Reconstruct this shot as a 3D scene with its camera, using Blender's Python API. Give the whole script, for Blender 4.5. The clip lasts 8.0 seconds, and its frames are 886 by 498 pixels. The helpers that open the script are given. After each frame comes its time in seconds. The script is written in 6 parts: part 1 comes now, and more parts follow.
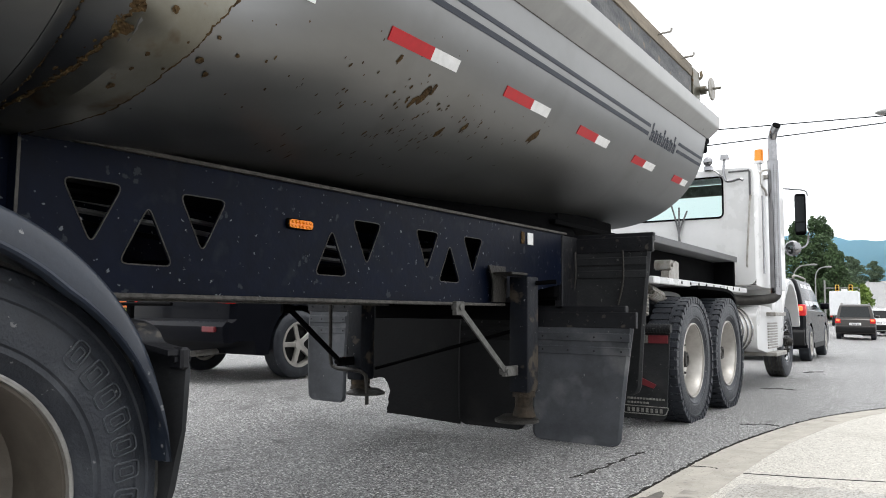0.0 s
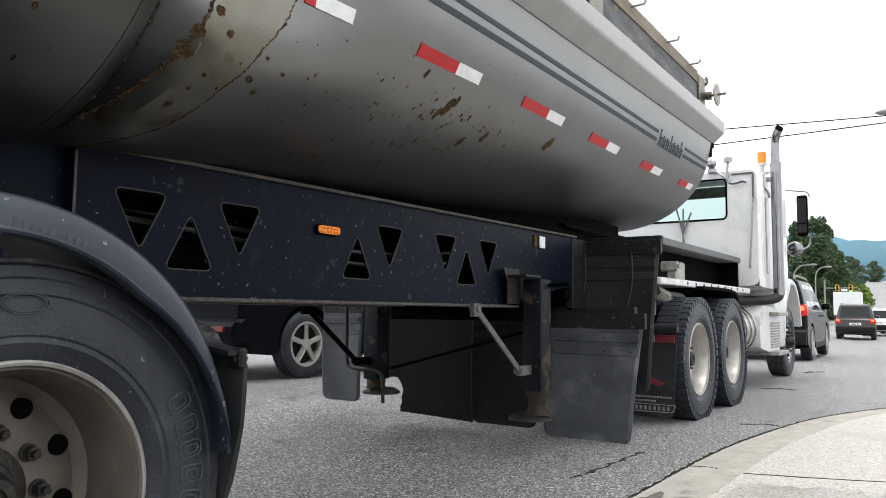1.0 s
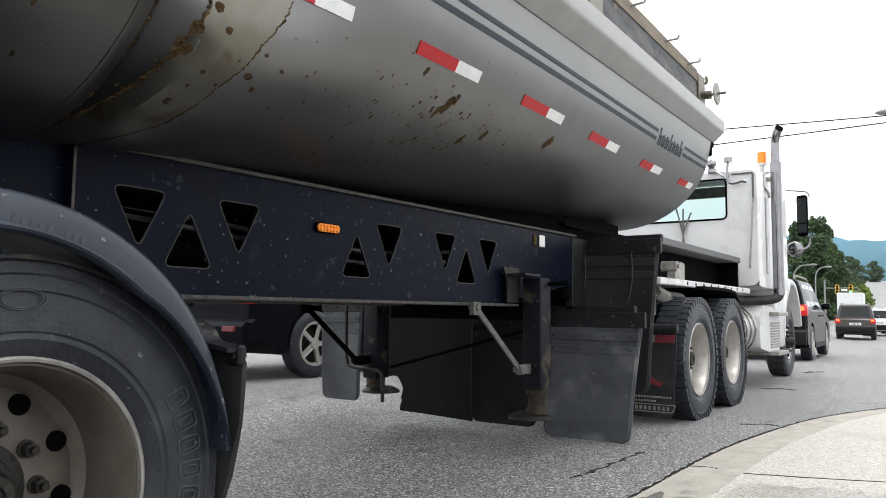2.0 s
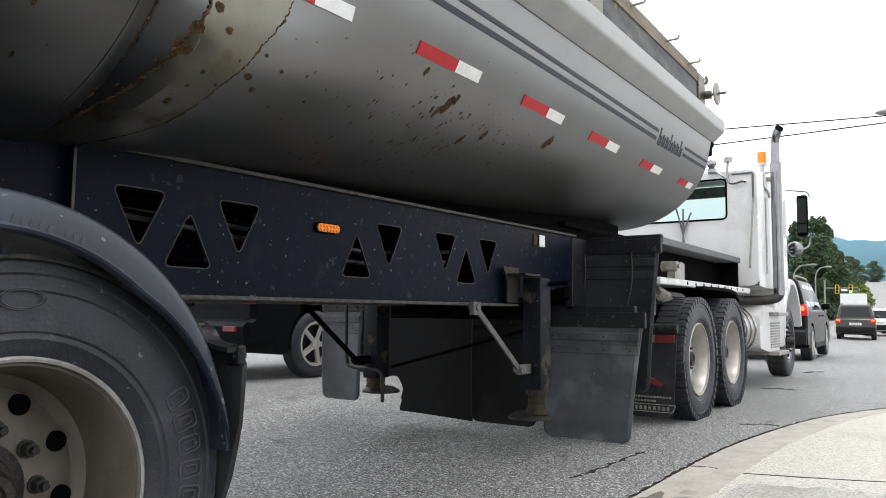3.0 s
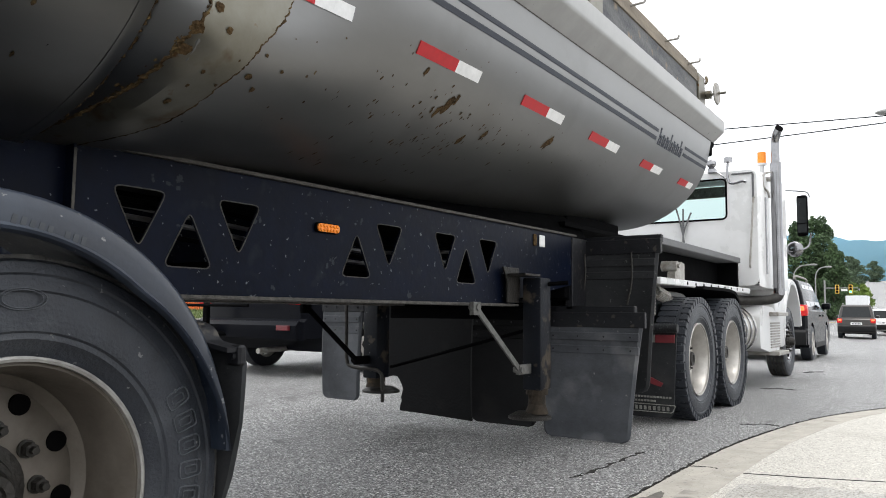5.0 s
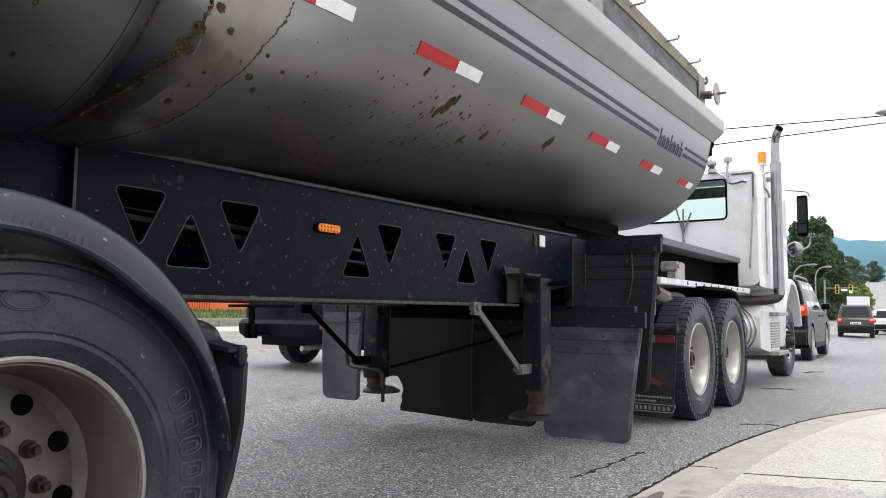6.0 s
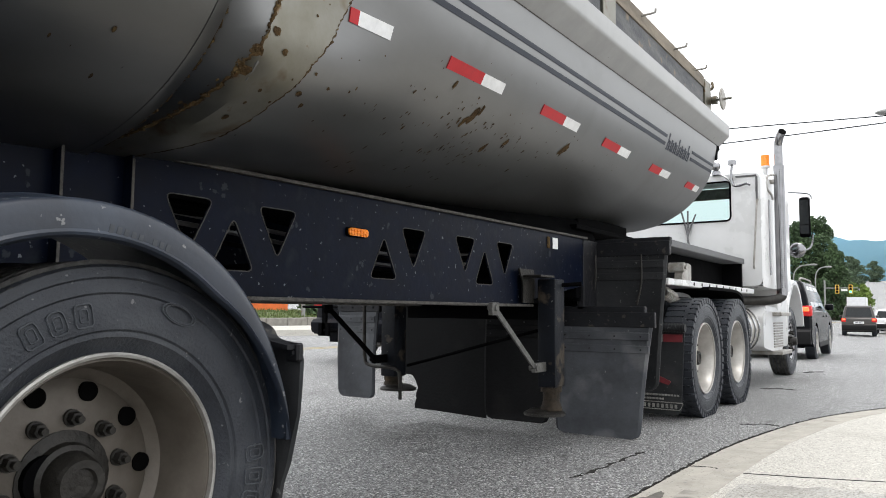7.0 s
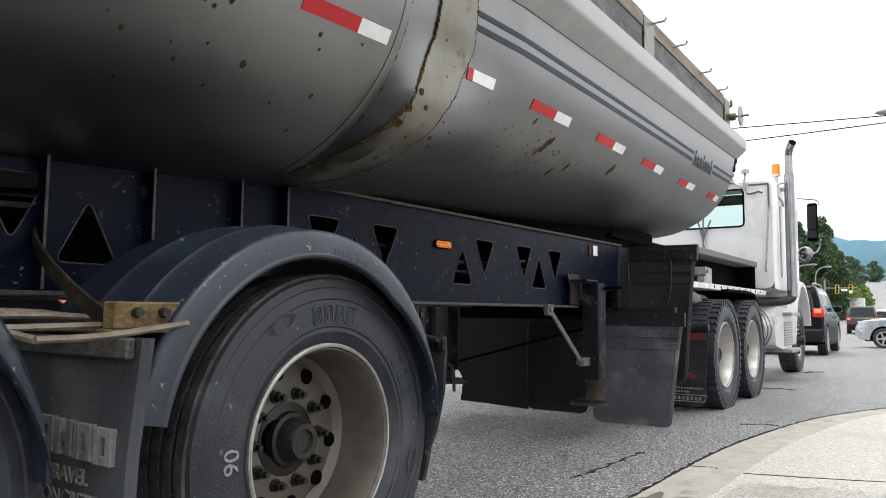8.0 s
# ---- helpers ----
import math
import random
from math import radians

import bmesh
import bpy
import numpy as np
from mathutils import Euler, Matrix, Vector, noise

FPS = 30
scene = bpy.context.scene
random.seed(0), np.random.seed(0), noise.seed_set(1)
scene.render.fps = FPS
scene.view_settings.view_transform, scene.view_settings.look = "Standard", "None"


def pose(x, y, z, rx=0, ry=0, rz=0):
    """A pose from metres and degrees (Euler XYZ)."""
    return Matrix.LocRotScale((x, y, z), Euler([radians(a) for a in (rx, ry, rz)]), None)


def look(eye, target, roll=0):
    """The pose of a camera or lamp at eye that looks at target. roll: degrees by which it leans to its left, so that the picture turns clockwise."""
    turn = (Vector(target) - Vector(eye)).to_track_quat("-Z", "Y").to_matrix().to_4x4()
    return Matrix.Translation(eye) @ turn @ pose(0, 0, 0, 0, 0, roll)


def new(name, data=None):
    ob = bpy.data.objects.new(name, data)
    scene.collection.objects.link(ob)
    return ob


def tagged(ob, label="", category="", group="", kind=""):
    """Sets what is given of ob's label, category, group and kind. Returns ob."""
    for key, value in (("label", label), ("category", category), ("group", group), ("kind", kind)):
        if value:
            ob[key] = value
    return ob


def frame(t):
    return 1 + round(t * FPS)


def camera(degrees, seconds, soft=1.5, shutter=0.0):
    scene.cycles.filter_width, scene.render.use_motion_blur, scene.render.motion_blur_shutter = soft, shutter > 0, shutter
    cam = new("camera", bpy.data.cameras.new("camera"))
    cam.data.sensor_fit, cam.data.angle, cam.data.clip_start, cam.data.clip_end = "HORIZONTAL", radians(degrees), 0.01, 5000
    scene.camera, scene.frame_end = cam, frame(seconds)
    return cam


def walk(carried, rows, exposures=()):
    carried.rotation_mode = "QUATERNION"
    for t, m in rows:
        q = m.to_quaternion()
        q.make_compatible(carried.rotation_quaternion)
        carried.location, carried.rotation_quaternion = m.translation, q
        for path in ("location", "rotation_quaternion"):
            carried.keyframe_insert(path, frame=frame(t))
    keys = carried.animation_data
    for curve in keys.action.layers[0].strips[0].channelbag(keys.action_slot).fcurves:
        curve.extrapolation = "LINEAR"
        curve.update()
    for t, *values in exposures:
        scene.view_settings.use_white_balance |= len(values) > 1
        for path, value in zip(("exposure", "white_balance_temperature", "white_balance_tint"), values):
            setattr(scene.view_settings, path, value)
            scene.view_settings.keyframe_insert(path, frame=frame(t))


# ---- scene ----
# ---- camera ----
EYE = (0.0, 0.0, 0.909)
YAW, PITCH, ROLL = radians(34.251), radians(4.755), 0.529
AIM = (EYE[0] - math.sin(YAW) * math.cos(PITCH), EYE[1] + math.cos(YAW) * math.cos(PITCH), EYE[2] + math.sin(PITCH))
cam = camera(61.04, 8.0, soft=1.0)
walk(cam, [(0, look(EYE, AIM, ROLL)), (8, look(EYE, AIM, ROLL))])

# ---- light: a bright overcast sky ----
world = bpy.data.worlds.new("overcast_sky")
scene.world = world
world.use_nodes = True
wn, wl = world.node_tree.nodes, world.node_tree.links
wn.clear()
w_out = wn.new("ShaderNodeOutputWorld")
w_bg = wn.new("ShaderNodeBackground")
w_sky = wn.new("ShaderNodeTexSky")
w_sky.sky_type, w_sky.sun_disc = "NISHITA", False
w_sky.sun_elevation, w_sky.sun_rotation, w_sky.dust_density = radians(55), radians(120), 4.0
w_tc = wn.new("ShaderNodeTexCoord")
w_noise = wn.new("ShaderNodeTexNoise")
w_noise.inputs["Scale"].default_value, w_noise.inputs["Detail"].default_value = 2.2, 6.0
w_cloud = wn.new("ShaderNodeValToRGB")
w_cloud.color_ramp.elements[0].color, w_cloud.color_ramp.elements[0].position = (17.0, 17.5, 18.4, 1), 0.3
w_cloud.color_ramp.elements[1].color, w_cloud.color_ramp.elements[1].position = (21.6, 22.0, 22.3, 1), 0.7
w_mix = wn.new("ShaderNodeMixRGB")
w_mix.inputs[0].default_value = 0.93
wl.new(w_tc.outputs["Generated"], w_noise.inputs["Vector"])
wl.new(w_noise.outputs["Fac"], w_cloud.inputs["Fac"])
wl.new(w_sky.outputs["Color"], w_mix.inputs[1])
wl.new(w_cloud.outputs["Color"], w_mix.inputs[2])
wl.new(w_mix.outputs["Color"], w_bg.inputs["Color"])
w_bg.inputs["Strength"].default_value = 0.1
wl.new(w_bg.outputs["Background"], w_out.inputs["Surface"])
sun = new("sun", bpy.data.lights.new("sun", "SUN"))
sun.data.energy, sun.data.angle, sun.data.color = 1.2, radians(25), (1.0, 0.98, 0.96)
sun.matrix_basis = look((6, -6, 40), (0, 0, 0))
scene.view_settings.exposure = 0.0


# ---- materials ----
def socket(node, *names):
    for n in names:
        if n in node.inputs:
            return node.inputs[n]


def mat(name, col, col2=None, rough=0.6, metal=0.0, scale=8.0, bump=0.0, bscale=60.0, spots=None, spot_scale=9.0, spot_cut=0.68,
        streak=(1, 1, 1), rvar=0.15, emit=0.0, coat=0.0, island=0.0, spec=0.5, alpha=None):
    """A surface whose colour drifts between two values by broad and fine noise, with relief and, where given, stains."""
    m = bpy.data.materials.new(name)
    m.use_nodes = True
    nt = m.node_tree
    b = nt.nodes["Principled BSDF"]
    tc = nt.nodes.new("ShaderNodeTexCoord")
    mp = nt.nodes.new("ShaderNodeMapping")
    mp.inputs["Scale"].default_value = streak
    nt.links.new(tc.outputs["Object"], mp.inputs["Vector"])
    n1 = nt.nodes.new("ShaderNodeTexNoise")
    n1.inputs["Scale"].default_value, n1.inputs["Detail"].default_value = scale, 8.0
    n1.inputs["Roughness"].default_value = 0.65
    nt.links.new(mp.outputs["Vector"], n1.inputs["Vector"])
    ramp = nt.nodes.new("ShaderNodeValToRGB")
    col2 = col2 or tuple(c * 0.75 for c in col)
    ramp.color_ramp.elements[0].position, ramp.color_ramp.elements[1].position = 0.32, 0.66
    ramp.color_ramp.elements[0].color, ramp.color_ramp.elements[1].color = (*col2, 1), (*col, 1)
    nt.links.new(n1.outputs["Fac"], ramp.inputs["Fac"])
    out = ramp.outputs["Color"]
    if island:
        geo = nt.nodes.new("ShaderNodeNewGeometry")
        hsv = nt.nodes.new("ShaderNodeHueSaturation")
        mr = nt.nodes.new("ShaderNodeMapRange")
        mr.inputs["To Min"].default_value, mr.inputs["To Max"].default_value = 1 - island, 1 + island
        nt.links.new(geo.outputs["Random Per Island"], mr.inputs["Value"])
        nt.links.new(mr.outputs["Result"], hsv.inputs["Value"])
        nt.links.new(out, hsv.inputs["Color"])
        out = hsv.outputs["Color"]
    for k, (scol, sscale, cut, soft) in enumerate(spots or ()):
        n3 = nt.nodes.new("ShaderNodeTexNoise")
        n3.inputs["Scale"].default_value, n3.inputs["Detail"].default_value = sscale, 4.0
        off = nt.nodes.new("ShaderNodeMapping")
        off.inputs["Location"].default_value = (7.3 * k + 1.7, 3.1 * k, 5.9 * k)
        nt.links.new(tc.outputs["Object"], off.inputs["Vector"])
        nt.links.new(off.outputs["Vector"], n3.inputs["Vector"])
        r3 = nt.nodes.new("ShaderNodeValToRGB")
        r3.color_ramp.elements[0].position, r3.color_ramp.elements[1].position = cut, cut + soft
        nt.links.new(n3.outputs["Fac"], r3.inputs["Fac"])
        mx = nt.nodes.new("ShaderNodeMixRGB")
        mx.inputs[2].default_value = (*scol, 1)
        nt.links.new(r3.outputs["Color"], mx.inputs[0])
        nt.links.new(out, mx.inputs[1])
        out = mx.outputs["Color"]
    nt.links.new(out, b.inputs["Base Color"])
    b.inputs["Metallic"].default_value = metal
    socket(b, "Specular IOR Level", "Specular").default_value = spec
    if coat:
        socket(b, "Coat Weight", "Clearcoat").default_value = coat
    rr = nt.nodes.new("ShaderNodeMapRange")
    rr.inputs["To Min"].default_value, rr.inputs["To Max"].default_value = max(0.02, rough - rvar), min(1, rough + rvar)
    nt.links.new(n1.outputs["Fac"], rr.inputs["Value"])
    nt.links.new(rr.outputs["Result"], b.inputs["Roughness"])
    if bump:
        n2 = nt.nodes.new("ShaderNodeTexNoise")
        n2.inputs["Scale"].default_value, n2.inputs["Detail"].default_value = bscale, 4.0
        nt.links.new(tc.outputs["Object"], n2.inputs["Vector"])
        bp = nt.nodes.new("ShaderNodeBump")
        bp.inputs["Strength"].default_value, bp.inputs["Distance"].default_value = bump, 0.01
        nt.links.new(n2.outputs["Fac"], bp.inputs["Height"])
        nt.links.new(bp.outputs["Normal"], b.inputs["Normal"])
    if emit:
        socket(b, "Emission Color", "Emission").default_value = (*col, 1)
        b.inputs["Emission Strength"].default_value = emit
    return m


def glass(name, tint, rough=0.02):
    m = bpy.data.materials.new(name)
    m.use_nodes = True
    b = m.node_tree.nodes["Principled BSDF"]
    b.inputs["Base Color"].default_value = (*tint, 1)
    b.inputs["Roughness"].default_value = rough
    socket(b, "Transmission Weight", "Transmission").default_value = 1.0
    b.inputs["IOR"].default_value = 1.1
    return m


RUST = (0.12, 0.065, 0.028)


def aggregate(name, stones, binder, cell, stain, stain_scale, bump, rough, tint):
    """Stone chips of many greys bound in a darker paste, with broad stains drawn out along the lane."""
    m = bpy.data.materials.new(name)
    m.use_nodes = True
    nt = m.node_tree
    b = nt.nodes["Principled BSDF"]
    tc = nt.nodes.new("ShaderNodeTexCoord")
    vor = nt.nodes.new("ShaderNodeTexVoronoi")
    vor.inputs["Scale"].default_value = cell
    nt.links.new(tc.outputs["Object"], vor.inputs["Vector"])
    sep = nt.nodes.new("ShaderNodeSeparateColor")
    nt.links.new(vor.outputs["Color"], sep.inputs["Color"])
    ramp = nt.nodes.new("ShaderNodeValToRGB")
    ramp.color_ramp.interpolation = "CONSTANT"
    ramp.color_ramp.elements[0].color = (*binder, 1)
    for k, (pos, v) in enumerate(stones):
        e = ramp.color_ramp.elements[1] if k == 0 else ramp.color_ramp.elements.new(pos)
        e.position, e.color = pos, (v * tint[0], v * tint[1], v * tint[2], 1)
    nt.links.new(sep.outputs["Red"], ramp.inputs["Fac"])
    out = ramp.outputs["Color"]
    for scale, stretch, cut, soft, depth in stain_scale:
        mp = nt.nodes.new("ShaderNodeMapping")
        mp.inputs["Scale"].default_value = (1, stretch, 1)
        nt.links.new(tc.outputs["Object"], mp.inputs["Vector"])
        n = nt.nodes.new("ShaderNodeTexNoise")
        n.inputs["Scale"].default_value, n.inputs["Detail"].default_value = scale, 5.0
        nt.links.new(mp.outputs["Vector"], n.inputs["Vector"])
        r = nt.nodes.new("ShaderNodeMapRange")
        r.inputs["From Min"].default_value, r.inputs["From Max"].default_value, r.inputs["To Max"].default_value = cut, cut + soft, depth
        nt.links.new(n.outputs["Fac"], r.inputs["Value"])
        mx = nt.nodes.new("ShaderNodeMixRGB")
        mx.inputs[2].default_value = (*stain, 1)
        nt.links.new(r.outputs["Result"], mx.inputs[0])
        nt.links.new(out, mx.inputs[1])
        out = mx.outputs["Color"]
    nt.links.new(out, b.inputs["Base Color"])
    b.inputs["Roughness"].default_value = rough
    bp = nt.nodes.new("ShaderNodeBump")
    bp.inputs["Strength"].default_value, bp.inputs["Distance"].default_value = bump, 0.006
    bp.invert = True
    nt.links.new(vor.outputs["Distance"], bp.inputs["Height"])
    nt.links.new(bp.outputs["Normal"], b.inputs["Normal"])
    return m


M_ASPHALT = aggregate("asphalt", ((0.2, 0.12), (0.42, 0.20), (0.66, 0.30), (0.85, 0.46), (0.95, 0.72)), (0.045, 0.045, 0.045), 118, (0.06, 0.059, 0.057), ((0.9, 0.35, 0.52, 0.22, 0.5), (5.0, 0.5, 0.62, 0.1, 0.65)), 0.8, 0.58, (1, 0.99, 0.975))
M_CONCRETE = aggregate("pale_concrete", ((0.08, 0.40), (0.35, 0.50), (0.70, 0.58), (0.92, 0.70)), (0.24, 0.22, 0.185), 150, (0.30, 0.28, 0.235), ((1.1, 1.0, 0.58, 0.2, 0.5), (14.0, 1.0, 0.64, 0.06, 0.45)), 0.4, 0.8, (1, 0.955, 0.86))
M_DARKGROUND = mat("unseen_dark_ground", (0.055, 0.053, 0.05), (0.03, 0.029, 0.028), 0.95, scale=30, bump=0.8, bscale=60, spec=0.1)
M_KERB = mat("kerb_concrete", (0.47, 0.44, 0.385), (0.34, 0.317, 0.275), 0.9, scale=6, bump=0.35, bscale=120, spots=(((0.18, 0.168, 0.15), 4, 0.62, 0.1), ((0.25, 0.24, 0.22), 60, 0.62, 0.05)))
M_CRACK = mat("crack_filler", (0.05, 0.047, 0.043), (0.018, 0.017, 0.016), 0.95, scale=60, bump=0.5, spec=0.1)
M_DAMP = aggregate("damp_concrete", ((0.1, 0.30), (0.4, 0.40), (0.75, 0.48)), (0.16, 0.145, 0.12), 130, (0.2, 0.185, 0.155), ((2.0, 1.0, 0.5, 0.2, 0.6),), 0.3, 0.6, (1, 0.955, 0.87))
M_GRIME = mat("damp_grime", (0.15, 0.14, 0.122), (0.10, 0.093, 0.08), 0.9, scale=18, bump=0.3)
M_TANK = mat("silver_tank_paint", (0.225, 0.225, 0.222), (0.18, 0.18, 0.177), 0.40, 1.0, scale=1.6, bump=0.05, bscale=5, streak=(1, 0.35, 1), rvar=0.05,
             spots=(((0.17, 0.168, 0.163), 3.0, 0.55, 0.25), ((0.03, 0.027, 0.024), 26, 0.755, 0.015)))
M_BAND = mat("stained_band_paint", (0.215, 0.208, 0.182), (0.15, 0.14, 0.108), 0.40, 0.9, scale=4, bump=0.1, bscale=18, spots=((RUST, 13, 0.66, 0.06), ((0.11, 0.07, 0.03), 5, 0.60, 0.1)))
M_RUST = mat("rusty_weld", (0.10, 0.062, 0.027), (0.026, 0.017, 0.010), 0.9, scale=34, bump=0.9, bscale=90, spec=0.1, spots=(((0.13, 0.09, 0.04), 26, 0.60, 0.08),))
M_RUSTYSTEEL = mat("rusty_grease_steel", (0.042, 0.032, 0.022), (0.014, 0.011, 0.008), 0.7, 0.2, scale=16, bump=0.6, bscale=50, spec=0.2, spots=(((0.08, 0.055, 0.03), 11, 0.6, 0.1),))
M_TANBAR = mat("bare_tan_steel", (0.24, 0.205, 0.16), (0.10, 0.08, 0.06), 0.6, 0.3, scale=14, bump=0.4)
M_CRUST = mat("yellow_rust_steel", (0.20, 0.135, 0.06), (0.06, 0.04, 0.022), 0.85, scale=14, bump=0.8, bscale=60, spec=0.2)
M_MUD = mat("dried_mud_specks", (0.16, 0.15, 0.12), (0.08, 0.075, 0.06), 0.95, scale=30)
M_DULLRED = mat("dull_red_tape", (0.16, 0.016, 0.022), (0.10, 0.012, 0.016), 0.5, scale=20)
M_BRACE = mat("worn_brace_steel", (0.14, 0.138, 0.13), (0.055, 0.052, 0.048), 0.65, 0.3, scale=18, bump=0.4)
M_RAIL = mat("pale_rail_paint", (0.36, 0.36, 0.355), (0.29, 0.29, 0.285), 0.42, 0.25, scale=5, bump=0.05, bscale=9, spots=(((0.12, 0.115, 0.10), 24, 0.72, 0.03),))
M_BEAM = mat("dark_blue_frame_paint", (0.0030, 0.0054, 0.0150), (0.0016, 0.0029, 0.0080), 0.42, 0.0, scale=5, bump=0.12, bscale=25, spec=0.07, spots=(((0.12, 0.13, 0.14), 36, 0.69, 0.012), ((0.008, 0.011, 0.017), 8, 0.60, 0.12), ((0.025, 0.029, 0.035), 17, 0.665, 0.03)))
M_EDGE = mat("worn_edge_steel", (0.10, 0.094, 0.085), (0.03, 0.027, 0.024), 0.75, 0.2, scale=30, bump=0.6, bscale=80)
M_BLACK = mat("black_chassis_steel", (0.0026, 0.0026, 0.003), (0.0015, 0.0015, 0.0017), 0.8, 0.0, scale=10, bump=0.2, bscale=40, spec=0.03, spots=(((0.012, 0.0115, 0.011), 14, 0.66, 0.1),))
M_TYRE = mat("tyre_rubber", (0.024, 0.0275, 0.035), (0.013, 0.0155, 0.0205), 0.48, 0.0, scale=12, bump=0.3, bscale=120, spec=0.4, spots=(((0.042, 0.046, 0.053), 5, 0.58, 0.15), ((0.13, 0.13, 0.13), 42, 0.69, 0.012)))
M_TREAD = mat("dusty_tread", (0.10, 0.097, 0.092), (0.022, 0.022, 0.022), 0.9, 0.0, scale=14, bump=0.8, bscale=70, spec=0.1)
M_FENDER = mat("worn_plastic_fender", (0.0135, 0.020, 0.034), (0.0075, 0.011, 0.019), 0.40, 0.0, scale=6, bump=0.08, bscale=60, spec=0.55, spots=(((0.024, 0.033, 0.050), 4, 0.54, 0.2), ((0.15, 0.15, 0.15), 50, 0.68, 0.012)))
M_FLAP = mat("rubber_mudflap", (0.027, 0.028, 0.030), (0.013, 0.0135, 0.0145), 0.6, 0.0, scale=4, bump=0.25, bscale=50, spec=0.2, spots=(((0.042, 0.042, 0.043), 3.5, 0.56, 0.22), ((0.10, 0.10, 0.10), 46, 0.69, 0.012)))
M_DUSTFLAP = mat("dusty_rubber_mudflap", (0.074, 0.079, 0.088), (0.030, 0.032, 0.037), 0.6, 0.0, scale=2.2, bump=0.25, bscale=50, spec=0.3, spots=(((0.15, 0.152, 0.155), 3.0, 0.57, 0.22), ((0.16, 0.16, 0.16), 40, 0.71, 0.02)))
M_RIM = mat("dusty_wheel_steel", (0.155, 0.135, 0.115), (0.085, 0.072, 0.058), 0.5, 0.3, scale=5, bump=0.15, bscale=40, spots=(((0.06, 0.052, 0.042), 4, 0.58, 0.2),))
M_RIMLIP = mat("bare_rim_lip", (0.42, 0.41, 0.39), (0.25, 0.24, 0.22), 0.4, 0.5, scale=20)
M_ALLOY = mat("aluminium_wheel", (0.5, 0.48, 0.45), (0.36, 0.34, 0.31), 0.38, 0.5, scale=8)
M_HUB = mat("greasy_hub", (0.036, 0.033, 0.029), (0.012, 0.011, 0.0095), 0.5, 0.5, scale=16, bump=0.4, bscale=60)
# a darker rubber than the outer flaps have
M_INNERFLAP = mat("darker_inner_mudflap", (0.007, 0.007, 0.0075), (0.0035, 0.0035, 0.004), 0.6, 0.0, scale=5, bump=0.25, bscale=50, spec=0.1, spots=(((0.016, 0.015, 0.014), 3.5, 0.58, 0.25),))
M_FLAPBAR = mat("worn_flap_steel", (0.013, 0.0135, 0.016), (0.006, 0.0062, 0.008), 0.55, 0.0, scale=7, bump=0.4, bscale=30, spec=0.25, spots=(((0.05, 0.045, 0.038), 18, 0.63, 0.06),))
M_LEG = mat("worn_leg_paint", (0.006, 0.0075, 0.0115), (0.0032, 0.004, 0.006), 0.5, 0.0, scale=9, bump=0.3, bscale=30, spec=0.15, spots=(((0.05, 0.041, 0.031), 9, 0.59, 0.07), ((0.10, 0.10, 0.10), 34, 0.70, 0.015)))
M_HOLE = mat("dark_void", (0.002, 0.002, 0.002), (0.001, 0.001, 0.001), 0.9, spec=0.05)
M_RED = mat("red_reflective_tape", (0.50, 0.022, 0.028), (0.40, 0.016, 0.02), 0.5, scale=20, spec=0.25)
M_WHITE_TAPE = mat("white_reflective_tape", (0.85, 0.85, 0.84), (0.7, 0.7, 0.69), 0.4, scale=20)
M_STRIPE = mat("grey_blue_stripe", (0.026, 0.031, 0.044), (0.02, 0.024, 0.034), 0.55, 0.0, scale=9, spec=0.25)
M_AMBER = mat("amber_lens", (0.95, 0.30, 0.02), (0.75, 0.2, 0.01), 0.25, scale=60, emit=0.04)
M_BOARD = mat("weathered_side_board", (0.14, 0.14, 0.14), (0.045, 0.05, 0.06), 0.85, scale=9, bump=0.6, bscale=40, streak=(1, 0.2, 1), spots=(((0.22, 0.18, 0.13), 8, 0.62, 0.1),))
M_WOOD = mat("weathered_timber", (0.26, 0.22, 0.17), (0.13, 0.11, 0.085), 0.9, scale=12, bump=0.5, bscale=40, streak=(1, 0.15, 1))
M_GALV = mat("galvanised_steel", (0.42, 0.41, 0.39), (0.2, 0.18, 0.15), 0.55, 0.4, scale=14, bump=0.3)
M_CHROME = mat("chrome", (0.30, 0.30, 0.31), (0.2, 0.2, 0.205), 0.2, 1.0, scale=8, rvar=0.08)
M_WHITE = mat("white_truck_paint", (0.66, 0.66, 0.66), (0.58, 0.58, 0.575), 0.3, 0.0, scale=2, coat=0.3, spots=(((0.4, 0.38, 0.35), 9, 0.72, 0.1),))
M_GREY = mat("grey_steel", (0.13, 0.13, 0.135), (0.07, 0.07, 0.07), 0.5, 0.4, scale=10, bump=0.15)
M_GLASS = glass("cab_glass", (0.42, 0.53, 0.51))
M_DARKGLASS = mat("dark_window_mirror_glass", (0.010, 0.013, 0.0145), (0.006, 0.008, 0.009), 0.08, 0.0, scale=1, rvar=0.03, spec=0.35)
M_LAMPRED = mat("red_tail_lens", (0.55, 0.02, 0.02), (0.35, 0.01, 0.01), 0.2, scale=20, emit=0.25)
M_BRAKE = mat("lit_brake_lens", (1.0, 0.16, 0.05), (0.9, 0.1, 0.04), 0.2, scale=20, emit=1.6)
M_LETTER = mat("raised_rubber_mark", (0.055, 0.06, 0.068), (0.03, 0.034, 0.04), 0.45, scale=30, spec=0.3)
M_CHALK = mat("chalk_mark", (0.32, 0.32, 0.32), (0.12, 0.12, 0.12), 0.95, scale=90)
M_PRINT = mat("faded_print", (0.26, 0.255, 0.235), (0.10, 0.10, 0.092), 0.8, scale=24)


